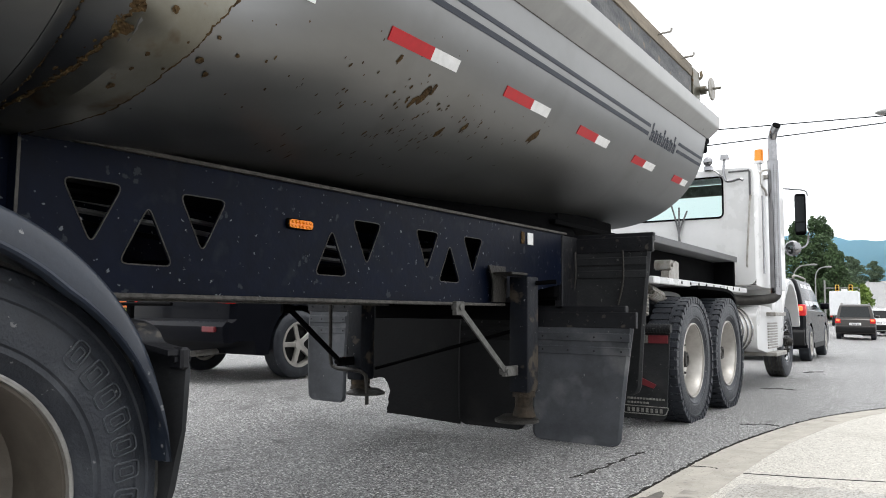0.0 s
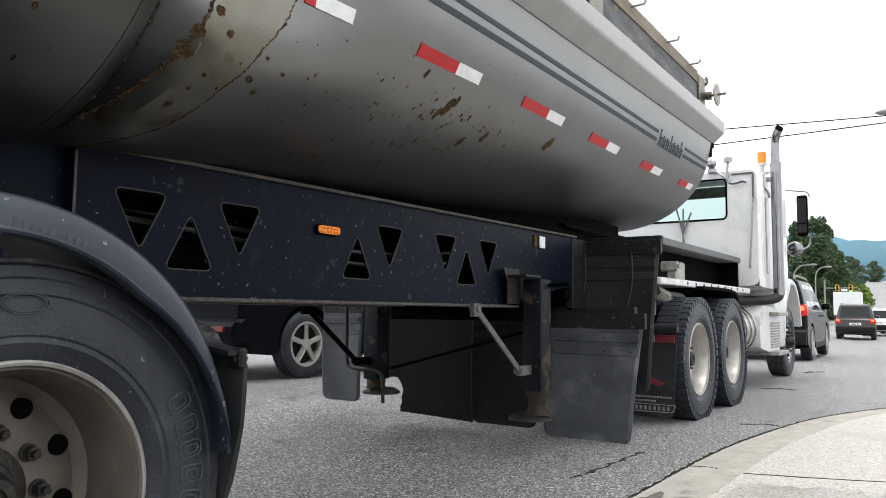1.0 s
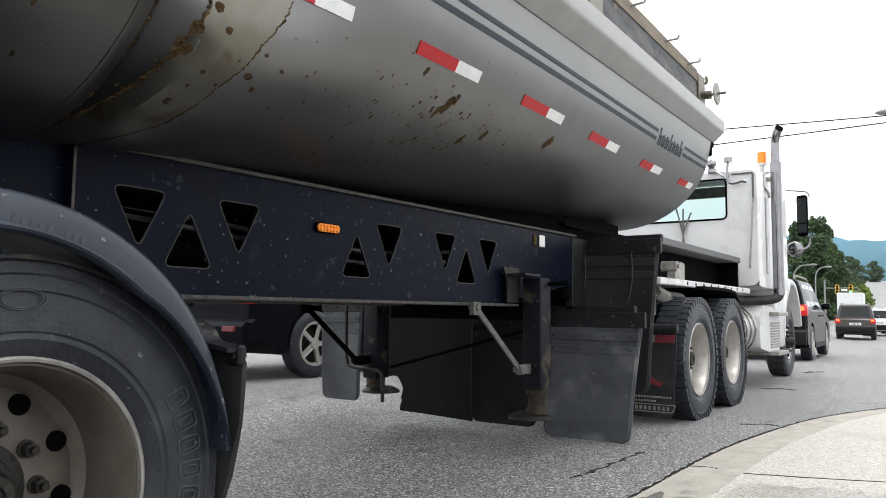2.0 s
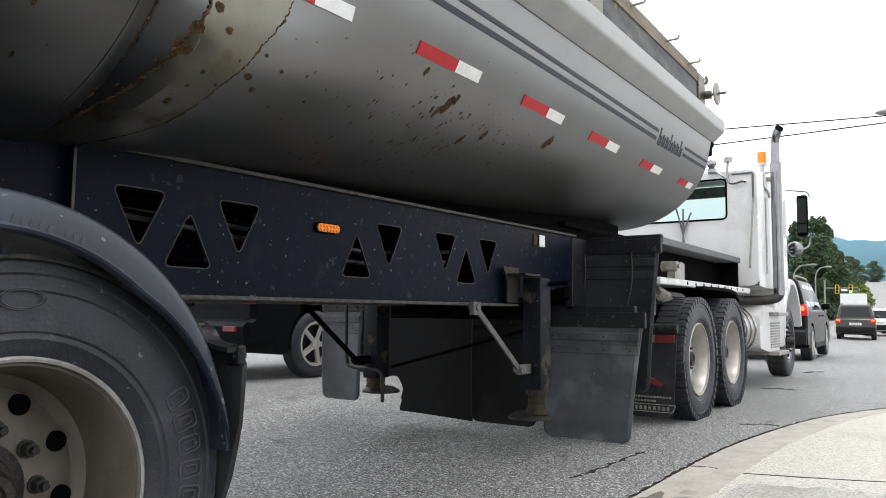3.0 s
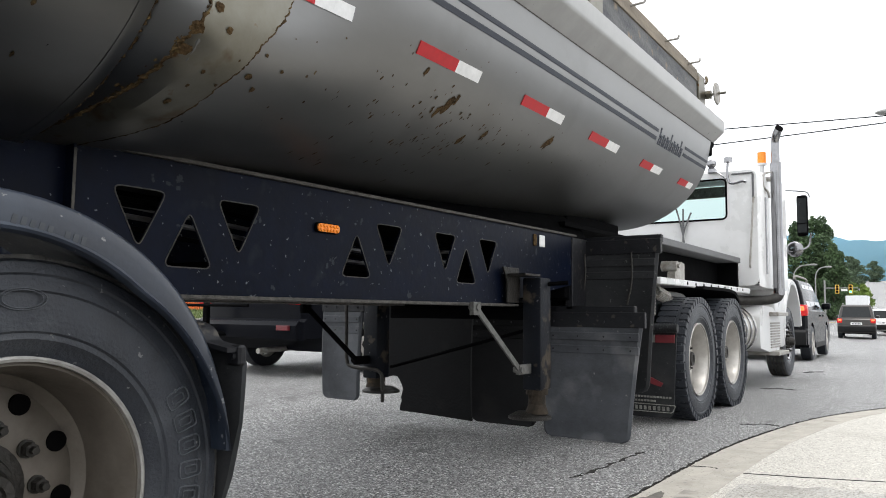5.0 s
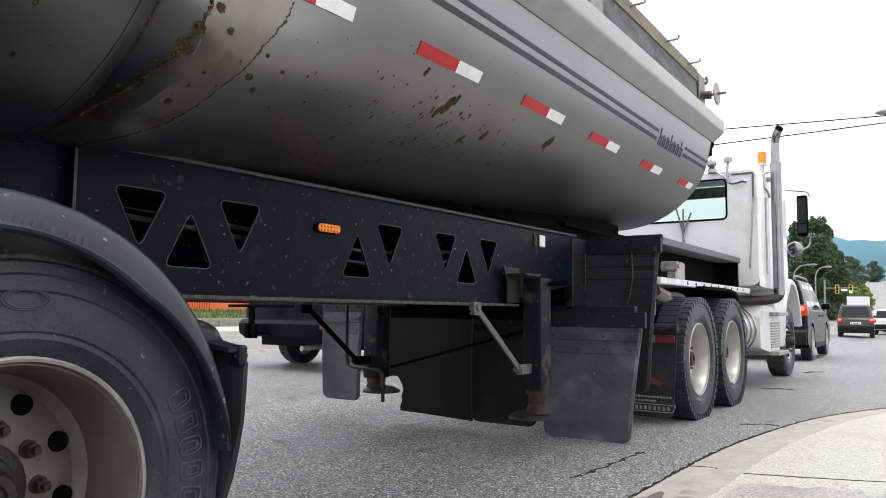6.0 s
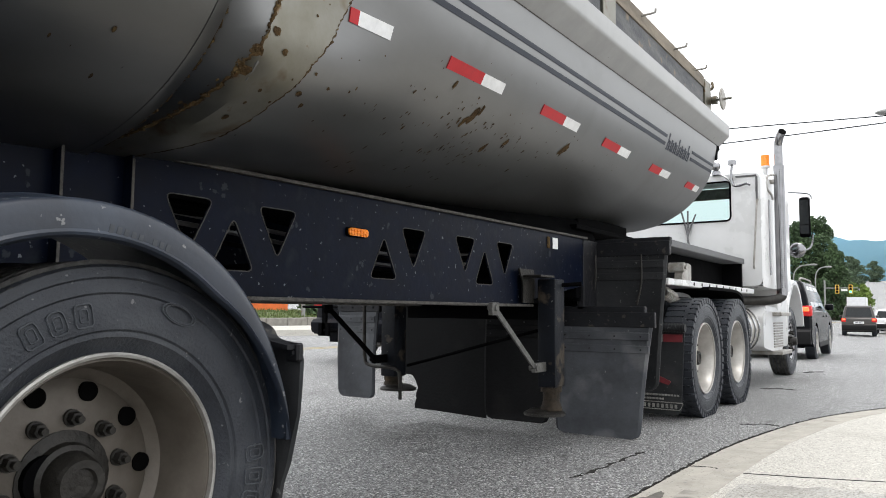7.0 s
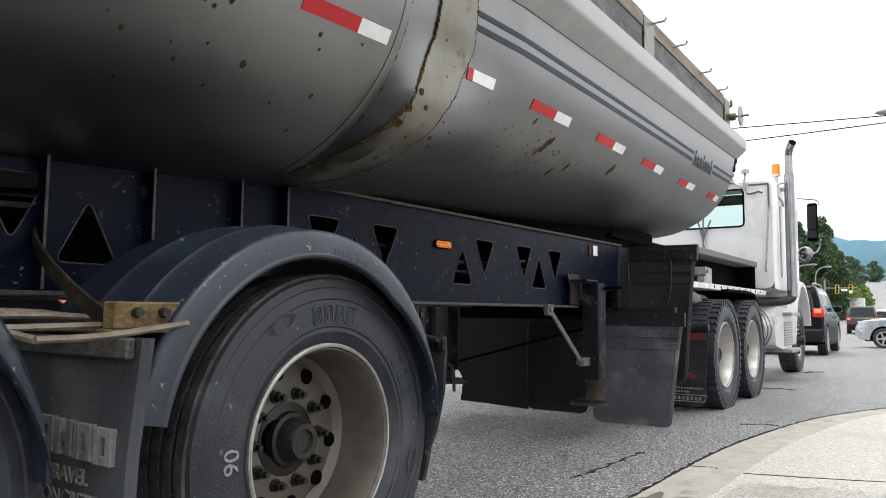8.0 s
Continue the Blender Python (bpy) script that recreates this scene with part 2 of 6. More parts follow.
# ---- mesh helpers ----
def box(bm, x0, x1, y0, y1, z0, z1, bev=0.0, seg=1, m=None):
    vs = bmesh.ops.create_cube(bm, size=1.0)["verts"]
    for v in vs:
        v.co = Vector(((x0 + x1) / 2 + v.co.x * abs(x1 - x0), (y0 + y1) / 2 + v.co.y * abs(y1 - y0), (z0 + z1) / 2 + v.co.z * abs(z1 - z0)))
        if m is not None:
            v.co = m @ v.co
    if bev:
        es = list({e for v in vs for e in v.link_edges})
        bmesh.ops.bevel(bm, geom=es, offset=bev, segments=seg, profile=0.5, affect="EDGES")


def rod(bm, a, b, r, seg=14, r2=None):
    a, b = Vector(a), Vector(b)
    m = Matrix.Translation((a + b) / 2) @ (b - a).to_track_quat("Z", "Y").to_matrix().to_4x4()
    bmesh.ops.create_cone(bm, cap_ends=True, segments=seg, radius1=r, radius2=r if r2 is None else r2, depth=(b - a).length, matrix=m)


def pipe(bm, pts, r, seg=10):
    """A bent tube through the points."""
    pts = [Vector(p) for p in pts]
    rings = []
    side = None
    for i, p in enumerate(pts):
        d = (pts[min(i + 1, len(pts) - 1)] - pts[max(i - 1, 0)]).normalized()
        if side is None:
            side = d.orthogonal().normalized()
        side = (side - d * side.dot(d)).normalized()
        up = d.cross(side)
        rings.append([bm.verts.new(p + r * (side * math.cos(k * math.tau / seg) + up * math.sin(k * math.tau / seg))) for k in range(seg)])
    for a, b in zip(rings, rings[1:]):
        for k in range(seg):
            bm.faces.new((a[k], a[(k + 1) % seg], b[(k + 1) % seg], b[k]))
    bm.faces.new(rings[0][::-1])
    bm.faces.new(rings[-1])


def curve_pts(pts, n=8):
    """Points of a smooth curve through the given ones."""
    pts = [Vector(p) for p in pts]
    out = []
    for i in range(len(pts) - 1):
        p0, p1, p2, p3 = pts[max(i - 1, 0)], pts[i], pts[i + 1], pts[min(i + 2, len(pts) - 1)]
        for k in range(n):
            t = k / n
            out.append(0.5 * (2 * p1 + (p2 - p0) * t + (2 * p0 - 5 * p1 + 4 * p2 - p3) * t * t + (3 * p1 - p0 - 3 * p2 + p3) * t ** 3))
    return out + [pts[-1]]


def lathe(bm, prof, seg=64, centre=(0, 0, 0), closed=False):
    """Turn a profile of (x, radius) round the x axis."""
    c = Vector(centre)
    rings = [[bm.verts.new(c + Vector((x, r * math.cos(k * math.tau / seg), r * math.sin(k * math.tau / seg)))) for k in range(seg)] for x, r in prof]
    pairs = list(zip(rings, rings[1:])) + ([(rings[-1], rings[0])] if closed else [])
    for a, b in pairs:
        for k in range(seg):
            bm.faces.new((a[k], a[(k + 1) % seg], b[(k + 1) % seg], b[k]))
    if not closed:
        bm.faces.new(rings[0])
        bm.faces.new(rings[-1][::-1])


def loft(bm, rings, caps=True, wrap=True):
    vs = [[bm.verts.new(p) for p in r] for r in rings]
    n = len(vs[0])
    for a, b in zip(vs, vs[1:]):
        for k in range(n if wrap else n - 1):
            bm.faces.new((a[k], a[(k + 1) % n], b[(k + 1) % n], b[k]))
    if caps and wrap:
        bm.faces.new(vs[0][::-1])
        bm.faces.new(vs[-1])


def prism(bm, poly, x0, x1):
    """A (y, z) outline drawn out along x."""
    loft(bm, [[(x0, y, z) for y, z in poly], [(x1, y, z) for y, z in poly]])


def plate(bm, outer, holes, x0, x1):
    """A plate in the yz plane with real holes through it."""
    faces = []
    b2 = bmesh.new()
    for loop in (outer, *holes):
        vs = [b2.verts.new((x0, y, z)) for y, z in loop]
        for i in range(len(vs)):
            b2.edges.new((vs[i], vs[(i + 1) % len(vs)]))
    bmesh.ops.triangle_fill(b2, use_beauty=True, use_dissolve=False, edges=b2.edges[:])
    r = bmesh.ops.extrude_face_region(b2, geom=b2.faces[:])
    for v in r["geom"]:
        if isinstance(v, bmesh.types.BMVert):
            v.co.x = x1
    bmesh.ops.recalc_face_normals(b2, faces=b2.faces[:])
    me = bpy.data.meshes.new("tmp")
    b2.to_mesh(me)
    b2.free()
    bm.from_mesh(me)
    bpy.data.meshes.remove(me)


def rounded(poly, r, n=4):
    """A polygon with its corners rounded."""
    out = []
    k = len(poly)
    for i in range(k):
        p, a, b = Vector(poly[i]), Vector(poly[i - 1]), Vector(poly[(i + 1) % k])
        s, e = p + (a - p).normalized() * r, p + (b - p).normalized() * r
        for j in range(n + 1):
            t = j / n
            q = s * (1 - t) ** 2 + p * 2 * t * (1 - t) + e * t * t
            out.append((q.x, q.y))
    return out


ORIGIN = {}


def thing(name, base, label, category, group="", kind=""):
    ob = new(name)
    ob.location = base
    ORIGIN[ob] = Vector(base)
    return tagged(ob, label, category, group, kind)


def mesh_of(name, bm, material, shift=(0, 0, 0), smooth=35):
    bmesh.ops.recalc_face_normals(bm, faces=bm.faces[:])
    bmesh.ops.translate(bm, verts=bm.verts[:], vec=-Vector(shift))
    me = bpy.data.meshes.new(name)
    bm.to_mesh(me)
    bm.free()
    me.materials.append(material)
    if smooth:
        me.polygons.foreach_set("use_smooth", [True] * len(me.polygons))
        me.set_sharp_from_angle(angle=radians(smooth))
    return me


def part(name, bm, material, parent, label="", pivot=None, smooth=35):
    """One mesh under a thing or a part; the bmesh is in the place's own metres."""
    o = Vector(pivot) if pivot is not None else ORIGIN[parent]
    ob = new(name, mesh_of(name, bm, material, o, smooth))
    ob.parent = parent
    ob.location = o - ORIGIN[parent]
    ORIGIN[ob] = o
    return tagged(ob, label)


def solid(name, bm, material, label="", category="", kind="", group="", base=None, smooth=35):
    """A top-level thing of one mesh."""
    o = Vector(base) if base is not None else Vector((0, 0, 0))
    ob = new(name, mesh_of(name, bm, material, o, smooth))
    ob.location = o
    ORIGIN[ob] = o
    return tagged(ob, label, category, group, kind)


def words(bm, text, size, m, depth=0.002):
    """Lettering in the built-in font, laid in the xy plane of m."""
    cu = bpy.data.curves.new("lettering", "FONT")
    cu.body, cu.size, cu.extrude, cu.align_x = text, size, depth, "CENTER"
    ob = bpy.data.objects.new("lettering", cu)
    scene.collection.objects.link(ob)
    me = ob.to_mesh()
    b2 = bmesh.new()
    b2.from_mesh(me)
    bmesh.ops.transform(b2, matrix=m, verts=b2.verts[:])
    ob.to_mesh_clear()
    tmp = bpy.data.meshes.new("tmp")
    b2.to_mesh(tmp)
    b2.free()
    bm.from_mesh(tmp)
    bpy.data.meshes.remove(tmp)
    bpy.data.objects.remove(ob)
    bpy.data.curves.remove(cu)


# ---- ground ----
def road_height(x):
    """The road is crowned: level under the near lane, higher towards its middle."""
    return float(np.interp(-x, [4.2, 6.5, 11, 20, 24], [0, 0.09, 0.15, 0.08, 0.08]))


def ground_height(x, y):
    rise = max(0.0, y - 130) * 0.062 + float(np.interp(y, [13, 40, 70, 130], [0, -0.3, -0.3, 0]))
    return (road_height(x) if x > -40 else 0.08) + rise


def build_ground():
    bm = bmesh.new()
    xs = [-1500, -400, -120, -60, -24, -20, -15, -11, -8.5, -6.5, -5.3, -4.2, -2, 0, 5, 15, 40, 150, 500, 1500]
    ys = [-600, -100, -30, -8, 0, 5, 10, 13, 20, 30, 40, 55, 70, 90, 110, 130, 170, 250, 400, 700, 2500]
    grid = [[bm.verts.new((x, y, ground_height(x, min(y, 420)))) for y in ys] for x in xs]
    for a, b in zip(grid, grid[1:]):
        for k in range(len(ys) - 1):
            bm.faces.new((a[k], b[k], b[k + 1], a[k + 1]))
    solid("road", bm, M_ASPHALT, "worn pale grey asphalt road with cracks and patches", "road", "structure")


KERB = curve_pts([(-1.36, -6, 0), (-1.36, 0, 0), (-1.35, 3.6, 0), (-1.335, 5.0, 0), (-1.27, 5.9, 0), (-1.10, 7.1, 0), (-0.84, 8.0, 0), (-0.45, 8.8, 0), (0.4, 9.6, 0), (2.0, 10.3, 0), (6, 10.8, 0), (30, 11.0, 0)], 7)


def kerb_offset(d):
    out = []
    for i, p in enumerate(KERB):
        t = (KERB[min(i + 1, len(KERB) - 1)] - KERB[max(i - 1, 0)]).normalized()
        out.append(p + Vector((t.y, -t.x, 0)) * d)
    return out


def build_kerb():
    pan, face, top, back = kerb_offset(0.0), kerb_offset(0.195), kerb_offset(0.215), kerb_offset(0.36)
    bm = bmesh.new()
    rings = []
    for a, b, c, d in zip(pan, face, top, back):
        rings.append([(a.x, a.y, -0.05), (a.x, a.y, 0.006), (b.x, b.y, 0.012), (c.x, c.y, 0.05), (d.x, d.y, 0.056), (d.x, d.y, -0.05)])
    loft(bm, rings)
    kerb = solid("kerb", bm, M_KERB, "low worn concrete kerb with a gutter pan", "kerb", "structure")
    bm = bmesh.new()
    edge = kerb_offset(0.359)
    rings = [[(e.x, e.y, -0.05), (e.x, e.y, 0.054), (max(e.x, 30), min(e.y, 10.2), 0.07), (max(e.x, 30), min(e.y, 10.2), -0.05)] for e in edge[:-1] if e.y > 2.6]
    loft(bm, rings)
    solid("pavement", bm, M_CONCRETE, "pale speckled concrete pavement beside the kerb", "pavement", "structure")
    # unseen dark slab, added to cut the light bounced onto the tank
    bm = bmesh.new()
    box(bm, -0.99, 12, -9, 2.75, -0.05, 0.05, 0.004)
    solid("driveway", bm, M_DARKGROUND, "unseen dark ground beside the kerb, added to cut bounced light", "driveway", "structure")
    # jagged dark joint between asphalt and gutter, and long cracks
    rnd = random.Random(4)

    def crack(name, line, w, z, label):
        bm = bmesh.new()
        pts = curve_pts(line, 14)
        left, right = [], []
        for i, p in enumerate(pts):
            t = (pts[min(i + 1, len(pts) - 1)] - pts[max(i - 1, 0)]).normalized()
            n = Vector((t.y, -t.x, 0))
            k = w * rnd.choice((0.25, 0.5, 0.8, 1.0, 1.9)) * min(1, (i + 0.3) / 4, (len(pts) - i) / 4)
            j = rnd.uniform(-1, 1) * w * 1.6
            left.append(p + n * (j - k) + Vector((0, 0, z)))
            right.append(p + n * (j + k) + Vector((0, 0, z)))
        loft(bm, [[l, r, r - Vector((0, 0, 0.01)), l - Vector((0, 0, 0.01))] for l, r in zip(left, right)])
        solid(name, bm, M_CRACK, label, "crack", "structure")
    crack("joint", [(p.x - 0.012, p.y, 0) for p in KERB[14:56:3]], 0.0065, 0.009, "dark jagged joint along the gutter")
    crack("crack", [(-1.80, 3.9, 0), (-1.76, 4.14, 0), (-1.75, 4.5, 0), (-1.73, 4.92, 0)], 0.009, 0.003, "dark crack in the asphalt")
    crack("crack", [(-1.5, 6.6, 0), (-1.35, 6.75, 0), (-1.22, 6.7, 0)], 0.012, 0.003, "dark crack in the asphalt")
    crack("crack", [(-2.02, 9.9, 0), (-1.90, 10.0, 0), (-1.80, 10.1, 0), (-1.66, 10.0, 0)], 0.022, 0.003, "dark crack in the asphalt")
    crack("crack", [(-2.02, 13.1, 0), (-1.92, 13.4, 0), (-1.78, 13.5, 0)], 0.025, 0.003, "dark crack in the asphalt")
    crack("joint", [(-0.98, 4.33, 0.052), (-0.6, 4.45, 0.052), (-0.2, 4.6, 0.052), (1.2, 5.1, 0.053)], 0.002, 0.006, "dark joint across the pavement slab")
    crack("joint", [(p.x, p.y, 0.012) for p in kerb_offset(0.19)[12:30:2]], 0.005, 0.006, "dark joint between gutter and kerb")
    bm = bmesh.new()
    vs = []
    for k in range(40):
        a = k * math.tau / 40
        u = 1 + 0.25 * math.sin(5 * a) * rnd.uniform(0.4, 1) + rnd.uniform(-0.08, 0.08)
        vs.append(bm.verts.new((-1.25 + 0.075 * u * math.cos(a), 3.45 + 0.33 * u * math.sin(a), 0.0165)))
    bm.faces.new(vs)
    solid("grime_patch", bm, M_GRIME, "damp dark grime along the kerb", "stain", "structure")
    bm = bmesh.new()
    shore = [(-0.93 + 0.055 * k, 4.05 + 0.018 * k + rnd.uniform(-0.035, 0.035), 0.0605) for k in range(30)]
    vs = [bm.verts.new(q) for q in shore] + [bm.verts.new((0.7, 2.8, 0.0605)), bm.verts.new((-0.93, 2.8, 0.0605))]
    bm.faces.new(vs)
    solid("damp_patch", bm, M_DAMP, "damp stained patch of pavement concrete", "stain", "structure")
    crack("crack", [(-1.34, 4.6, 0.004), (-1.22, 4.62, 0.006), (-1.15, 4.55, 0.01)], 0.004, 0.006, "crack across the gutter pan")


build_ground()
build_kerb()


# ---- the trailer ----
AX = -2.85          # its middle line


def tank_z(y):
    return 2.35 + 0.05 * (y - 2)


def tank_w(y):
    return 1.30 - 0.0577 * max(0.0, y - 2)


def tank_h(y):
    return float(np.interp(y, [3.0, 5.5], [0.90, 0.88]))


def tank_square(y):
    """How square the section is: 2 is an ellipse."""
    return float(np.interp(y, [3.0, 5.5], [2.6, 2.2]))


def ease(t):
    t = max(0.0, min(1.0, t))
    return t * t * (3 - 2 * t)


def tank_bulge(y, a):
    """The tub swells over its bolster: a steep step at the rear, a long fade to the front, low on the flanks only."""
    a = abs(a)
    return 0.215 * ease((73 - a) / 31) * ease((a - 12) / 22) * ease((y - 1.12) / 0.13) * (1 - ease((y - 1.30) / 0.95))


def tank_point(y, a, grow=0.0):
    """A point of the tank's skin at length y; a runs from -90 over 0 (the keel) to 90 degrees (the near rail)."""
    s, c = math.sin(radians(a)), max(0.0, math.cos(radians(a)))
    k = 2 / tank_square(y)
    b = tank_bulge(y, a)
    w, h = tank_w(y) + grow + b, tank_h(y) + grow + 0.25 * b
    return (AX + math.copysign(abs(s) ** k, s) * w, y, tank_z(y) - h * c ** k)


def tank_angle(y, z):
    """The angle at which the near side of the tank reaches the height z."""
    c = max(0.0, min(1.0, (tank_z(y) - z) / tank_h(y))) ** (tank_square(y) / 2)
    return math.degrees(math.acos(c))


def band_rear(a):
    return float(np.interp(abs(a), [8, 23, 36, 48.5, 59.6, 72, 80, 90], [1.135, 1.165, 1.195, 1.22, 1.27, 1.345, 1.34, 1.33]))


def band_front(a):
    return float(np.interp(abs(a), [10, 30, 42, 47, 52, 59, 63, 72.5, 82, 90], [1.27, 1.36, 1.40, 1.43, 1.46, 1.53, 1.555, 1.62, 1.585, 1.56]))


def shell(bm, y0, y1, grow, thick, n=12, a0=-90, a1=90, na=72, skew=0.0):
    rings = []
    for i in range(n + 1):
        y = y0 + (y1 - y0) * i / n
        lean = lambda a: y + skew * math.cos(radians(a)) ** 0.9
        outer = [tank_point(lean(a0 + (a1 - a0) * k / na), a0 + (a1 - a0) * k / na, grow) for k in range(na + 1)]
        inner = [tank_point(lean(a1 - (a1 - a0) * k / na), a1 - (a1 - a0) * k / na, grow - thick) for k in range(na + 1)]
        rings.append(outer + inner)
    loft(bm, rings)


def patch(bm, y0, y1, za, zb, grow=0.004, n=6, slope=0.05):
    """A strip that lies on the near side of the tank, between two heights taken at y = 2, rising by slope."""
    rings = []
    for i in range(n + 1):
        y = y0 + (y1 - y0) * i / n
        d = slope * (y - 2)
        aa, ab = tank_angle(y, za + d), tank_angle(y, zb + d)
        rings.append([tank_point(y, aa, grow), tank_point(y, ab, grow), tank_point(y, ab, -0.004), tank_point(y, aa, -0.004)])
    loft(bm, rings)


def tyre(bm, r, w, x_out, grooves=4, seg=96):
    """A truck tyre: sidewalls with rings, a rounded shoulder and ribs with grooves."""
    x_in = x_out - w
    prof = [(x_in + 0.03, 0.30 * r / 0.51), (x_in, 0.36 * r / 0.51), (x_in, r - 0.09), (x_in + 0.02, r - 0.02), (x_in + 0.035, r)]
    step = (w - 0.07) / grooves
    for i in range(grooves):
        a = x_in + 0.035 + step * i
        prof += [(a + step * 0.42, r), (a + step * 0.44, r - 0.014), (a + step * 0.56, r - 0.014), (a + step * 0.58, r)]
    prof += [(x_out - 0.03, r), (x_out - 0.012, r - 0.012), (x_out - 0.006, r - 0.035), (x_out - 0.010, r - 0.04), (x_out - 0.002, r - 0.07), (x_out - 0.006, r - 0.075),
             (x_out, r - 0.11), (x_out - 0.002, r - 0.155), (x_out - 0.007, r - 0.16), (x_out - 0.006, r - 0.172), (x_out - 0.014, r - 0.18), (x_out - 0.028, 0.312 * r / 0.51), (x_out - 0.034, 0.302 * r / 0.51)]
    lathe(bm, prof, seg, closed=True)


def shift_bm(bm, c):
    bmesh.ops.translate(bm, verts=bm.verts[:], vec=Vector(c))


def truck_wheel(parent, c, r, w, rim_mat, lip_mat, label, deep=0.16, holes=8, marks=False, seg=96, hub=True, lugs=0):
    """wheel (the dished disc) > tyre, rim lip, hub, nuts. c: the middle of the outer sidewall."""
    q = r / 0.51
    bm = bmesh.new()
    lathe(bm, [(-0.035, 0.303 * q), (-0.03, 0.285 * q), (-0.06, 0.272 * q), (-deep + 0.01, 0.262 * q), (-deep - 0.012, 0.235 * q), (-deep, 0.20 * q), (-deep + 0.008, 0.13 * q), (-deep + 0.008, 0.11 * q),
               (-deep - 0.02, 0.11 * q), (-deep - 0.03, 0.27 * q), (-0.06, 0.285 * q), (-0.045, 0.303 * q)], 64, closed=True)
    shift_bm(bm, c)
    wheel = part("wheel", bm, rim_mat, parent, label, pivot=c)
    bm = bmesh.new()
    tyre(bm, r, w, 0, seg=seg)
    shift_bm(bm, c)
    part("tyre", bm, M_TYRE, wheel, "worn black rubber tyre")
    bm = bmesh.new()
    xs = [-w + 0.03 + (w - 0.045) * k / 5 for k in range(6)]
    prof = []
    for a, b in zip(xs, xs[1:]):
        prof += [(a + 0.006, r - 0.008), (a + 0.008, r + 0.004), (b - 0.008, r + 0.004), (b - 0.006, r - 0.008)]
    prof += [(xs[-1] + 0.004, r - 0.012), (xs[0], r - 0.03)]
    lathe(bm, prof, seg, closed=True)
    rnd = random.Random(int(c[1] * 50))
    for v in bm.verts:
        v.co.yz *= 1 + rnd.uniform(-0.004, 0.002)
    for k in range(lugs):
        m = Matrix.Rotation(k * math.tau / lugs, 4, "X")
        wid = math.pi * r / lugs * 0.72
        box(bm, -0.075, 0.001, -wid, wid, r - 0.045, r + 0.008, 0.004, m=m)
        box(bm, -w + 0.02, -0.10, -wid, wid, r - 0.02, r + 0.008, m=m @ Matrix.Rotation(math.pi / lugs, 4, "X"))
    shift_bm(bm, c)
    part("tread", bm, M_TYRE if lugs else M_TREAD, wheel, "worn tread")
    bm = bmesh.new()
    lathe(bm, [(-0.034, 0.293 * q), (-0.018, 0.293 * q), (-0.016, 0.299 * q), (-0.02, 0.304 * q), (-0.036, 0.304 * q)], 96, closed=True)
    shift_bm(bm, c)
    part("rim_lip", bm, lip_mat, wheel, "bright bare metal rim lip")
    bm = bmesh.new()
    rod(bm, (-0.02, 0, 0), (0.006, 0, 0), 0.024 * q, 18)
    hole = mesh_of("hand_hole", bm, M_HOLE)
    for k in range(holes):
        a = k * math.tau / holes + 0.45
        ob = new("hand_hole", hole)
        ob.parent = wheel
        ob.location = (-deep, 0.208 * q * math.cos(a), 0.208 * q * math.sin(a))
    if hub:
        bm = bmesh.new()
        lathe(bm, [(-deep - 0.05, 0.115 * q), (-deep + 0.012, 0.115 * q), (-deep + 0.02, 0.088 * q), (-deep + 0.035, 0.082 * q), (-deep + 0.04, 0.07 * q), (-deep + 0.085, 0.06 * q), (-deep + 0.095, 0.054 * q), (-deep + 0.095, 0.036 * q), (-deep + 0.085, 0.032 * q)], 28)
        shift_bm(bm, c)
        part("hub", bm, M_HUB, wheel, "greasy steel hub with a cap")
        nut = None
        for k in range(10):
            a = k * math.tau / 10
            y, z = 0.142 * q * math.cos(a), 0.142 * q * math.sin(a)
            if nut is None:
                bm = bmesh.new()
                rod(bm, (-0.02, 0, 0), (0.004, 0, 0), 0.021 * q, 14)
                rod(bm, (0, 0, 0), (0.028, 0, 0), 0.0165 * q, 6)
                rod(bm, (0.02, 0, 0), (0.045, 0, 0), 0.009 * q, 8)
                nut = mesh_of("wheel_nut", bm, M_HUB)
            ob = new("wheel_nut", nut)
            ob.parent = wheel
            ob.location = (-deep + 0.01, y, z)
    if marks:
        # the maker's lettering shows as raised plain outlines round the sidewall
        for base, rr, n, da, h in ((-2.12, 0.42, 8, 0.145, 0.062), (1.66, 0.398, 4, 0.125, 0.055), (0.62, 0.398, 3, 0.15, 0.052)):
            for k in range(n):
                m = Matrix.Translation(Vector(c)) @ Matrix.Rotation(base + k * da, 4, "X")
                w2 = da * rr * 0.34
                bm = bmesh.new()
                loop = rounded([(-w2, rr - h / 2), (w2, rr - h / 2), (w2 * (0.8 if k % 3 else 1), rr + h / 2), (-w2, rr + h / 2)], 0.010 + 0.004 * (k % 2), 3)
                pipe(bm, [m @ Vector((0.0005, u, v)) for u, v in loop + loop[:1]], 0.0022, 5)
                loop = rounded([(-w2 * 0.45, rr - h * 0.28), (w2 * 0.45, rr - h * 0.28), (w2 * 0.45, rr + h * 0.28), (-w2 * 0.45, rr + h * 0.28)], 0.005, 2)
                pipe(bm, [m @ Vector((0.0005, u, v)) for u, v in loop + loop[:1]], 0.0018, 5)
                part("raised_mark", bm, M_LETTER, wheel)
        for k in range(2):
            bm = bmesh.new()
            a = 0.02 + k * 2.35
            m = Matrix.Translation(Vector(c)) @ Matrix.Rotation(a, 4, "X") @ Matrix.Translation((0.002, 0, 0.425)) @ Matrix.Diagonal((1, 1, 0.45, 1))
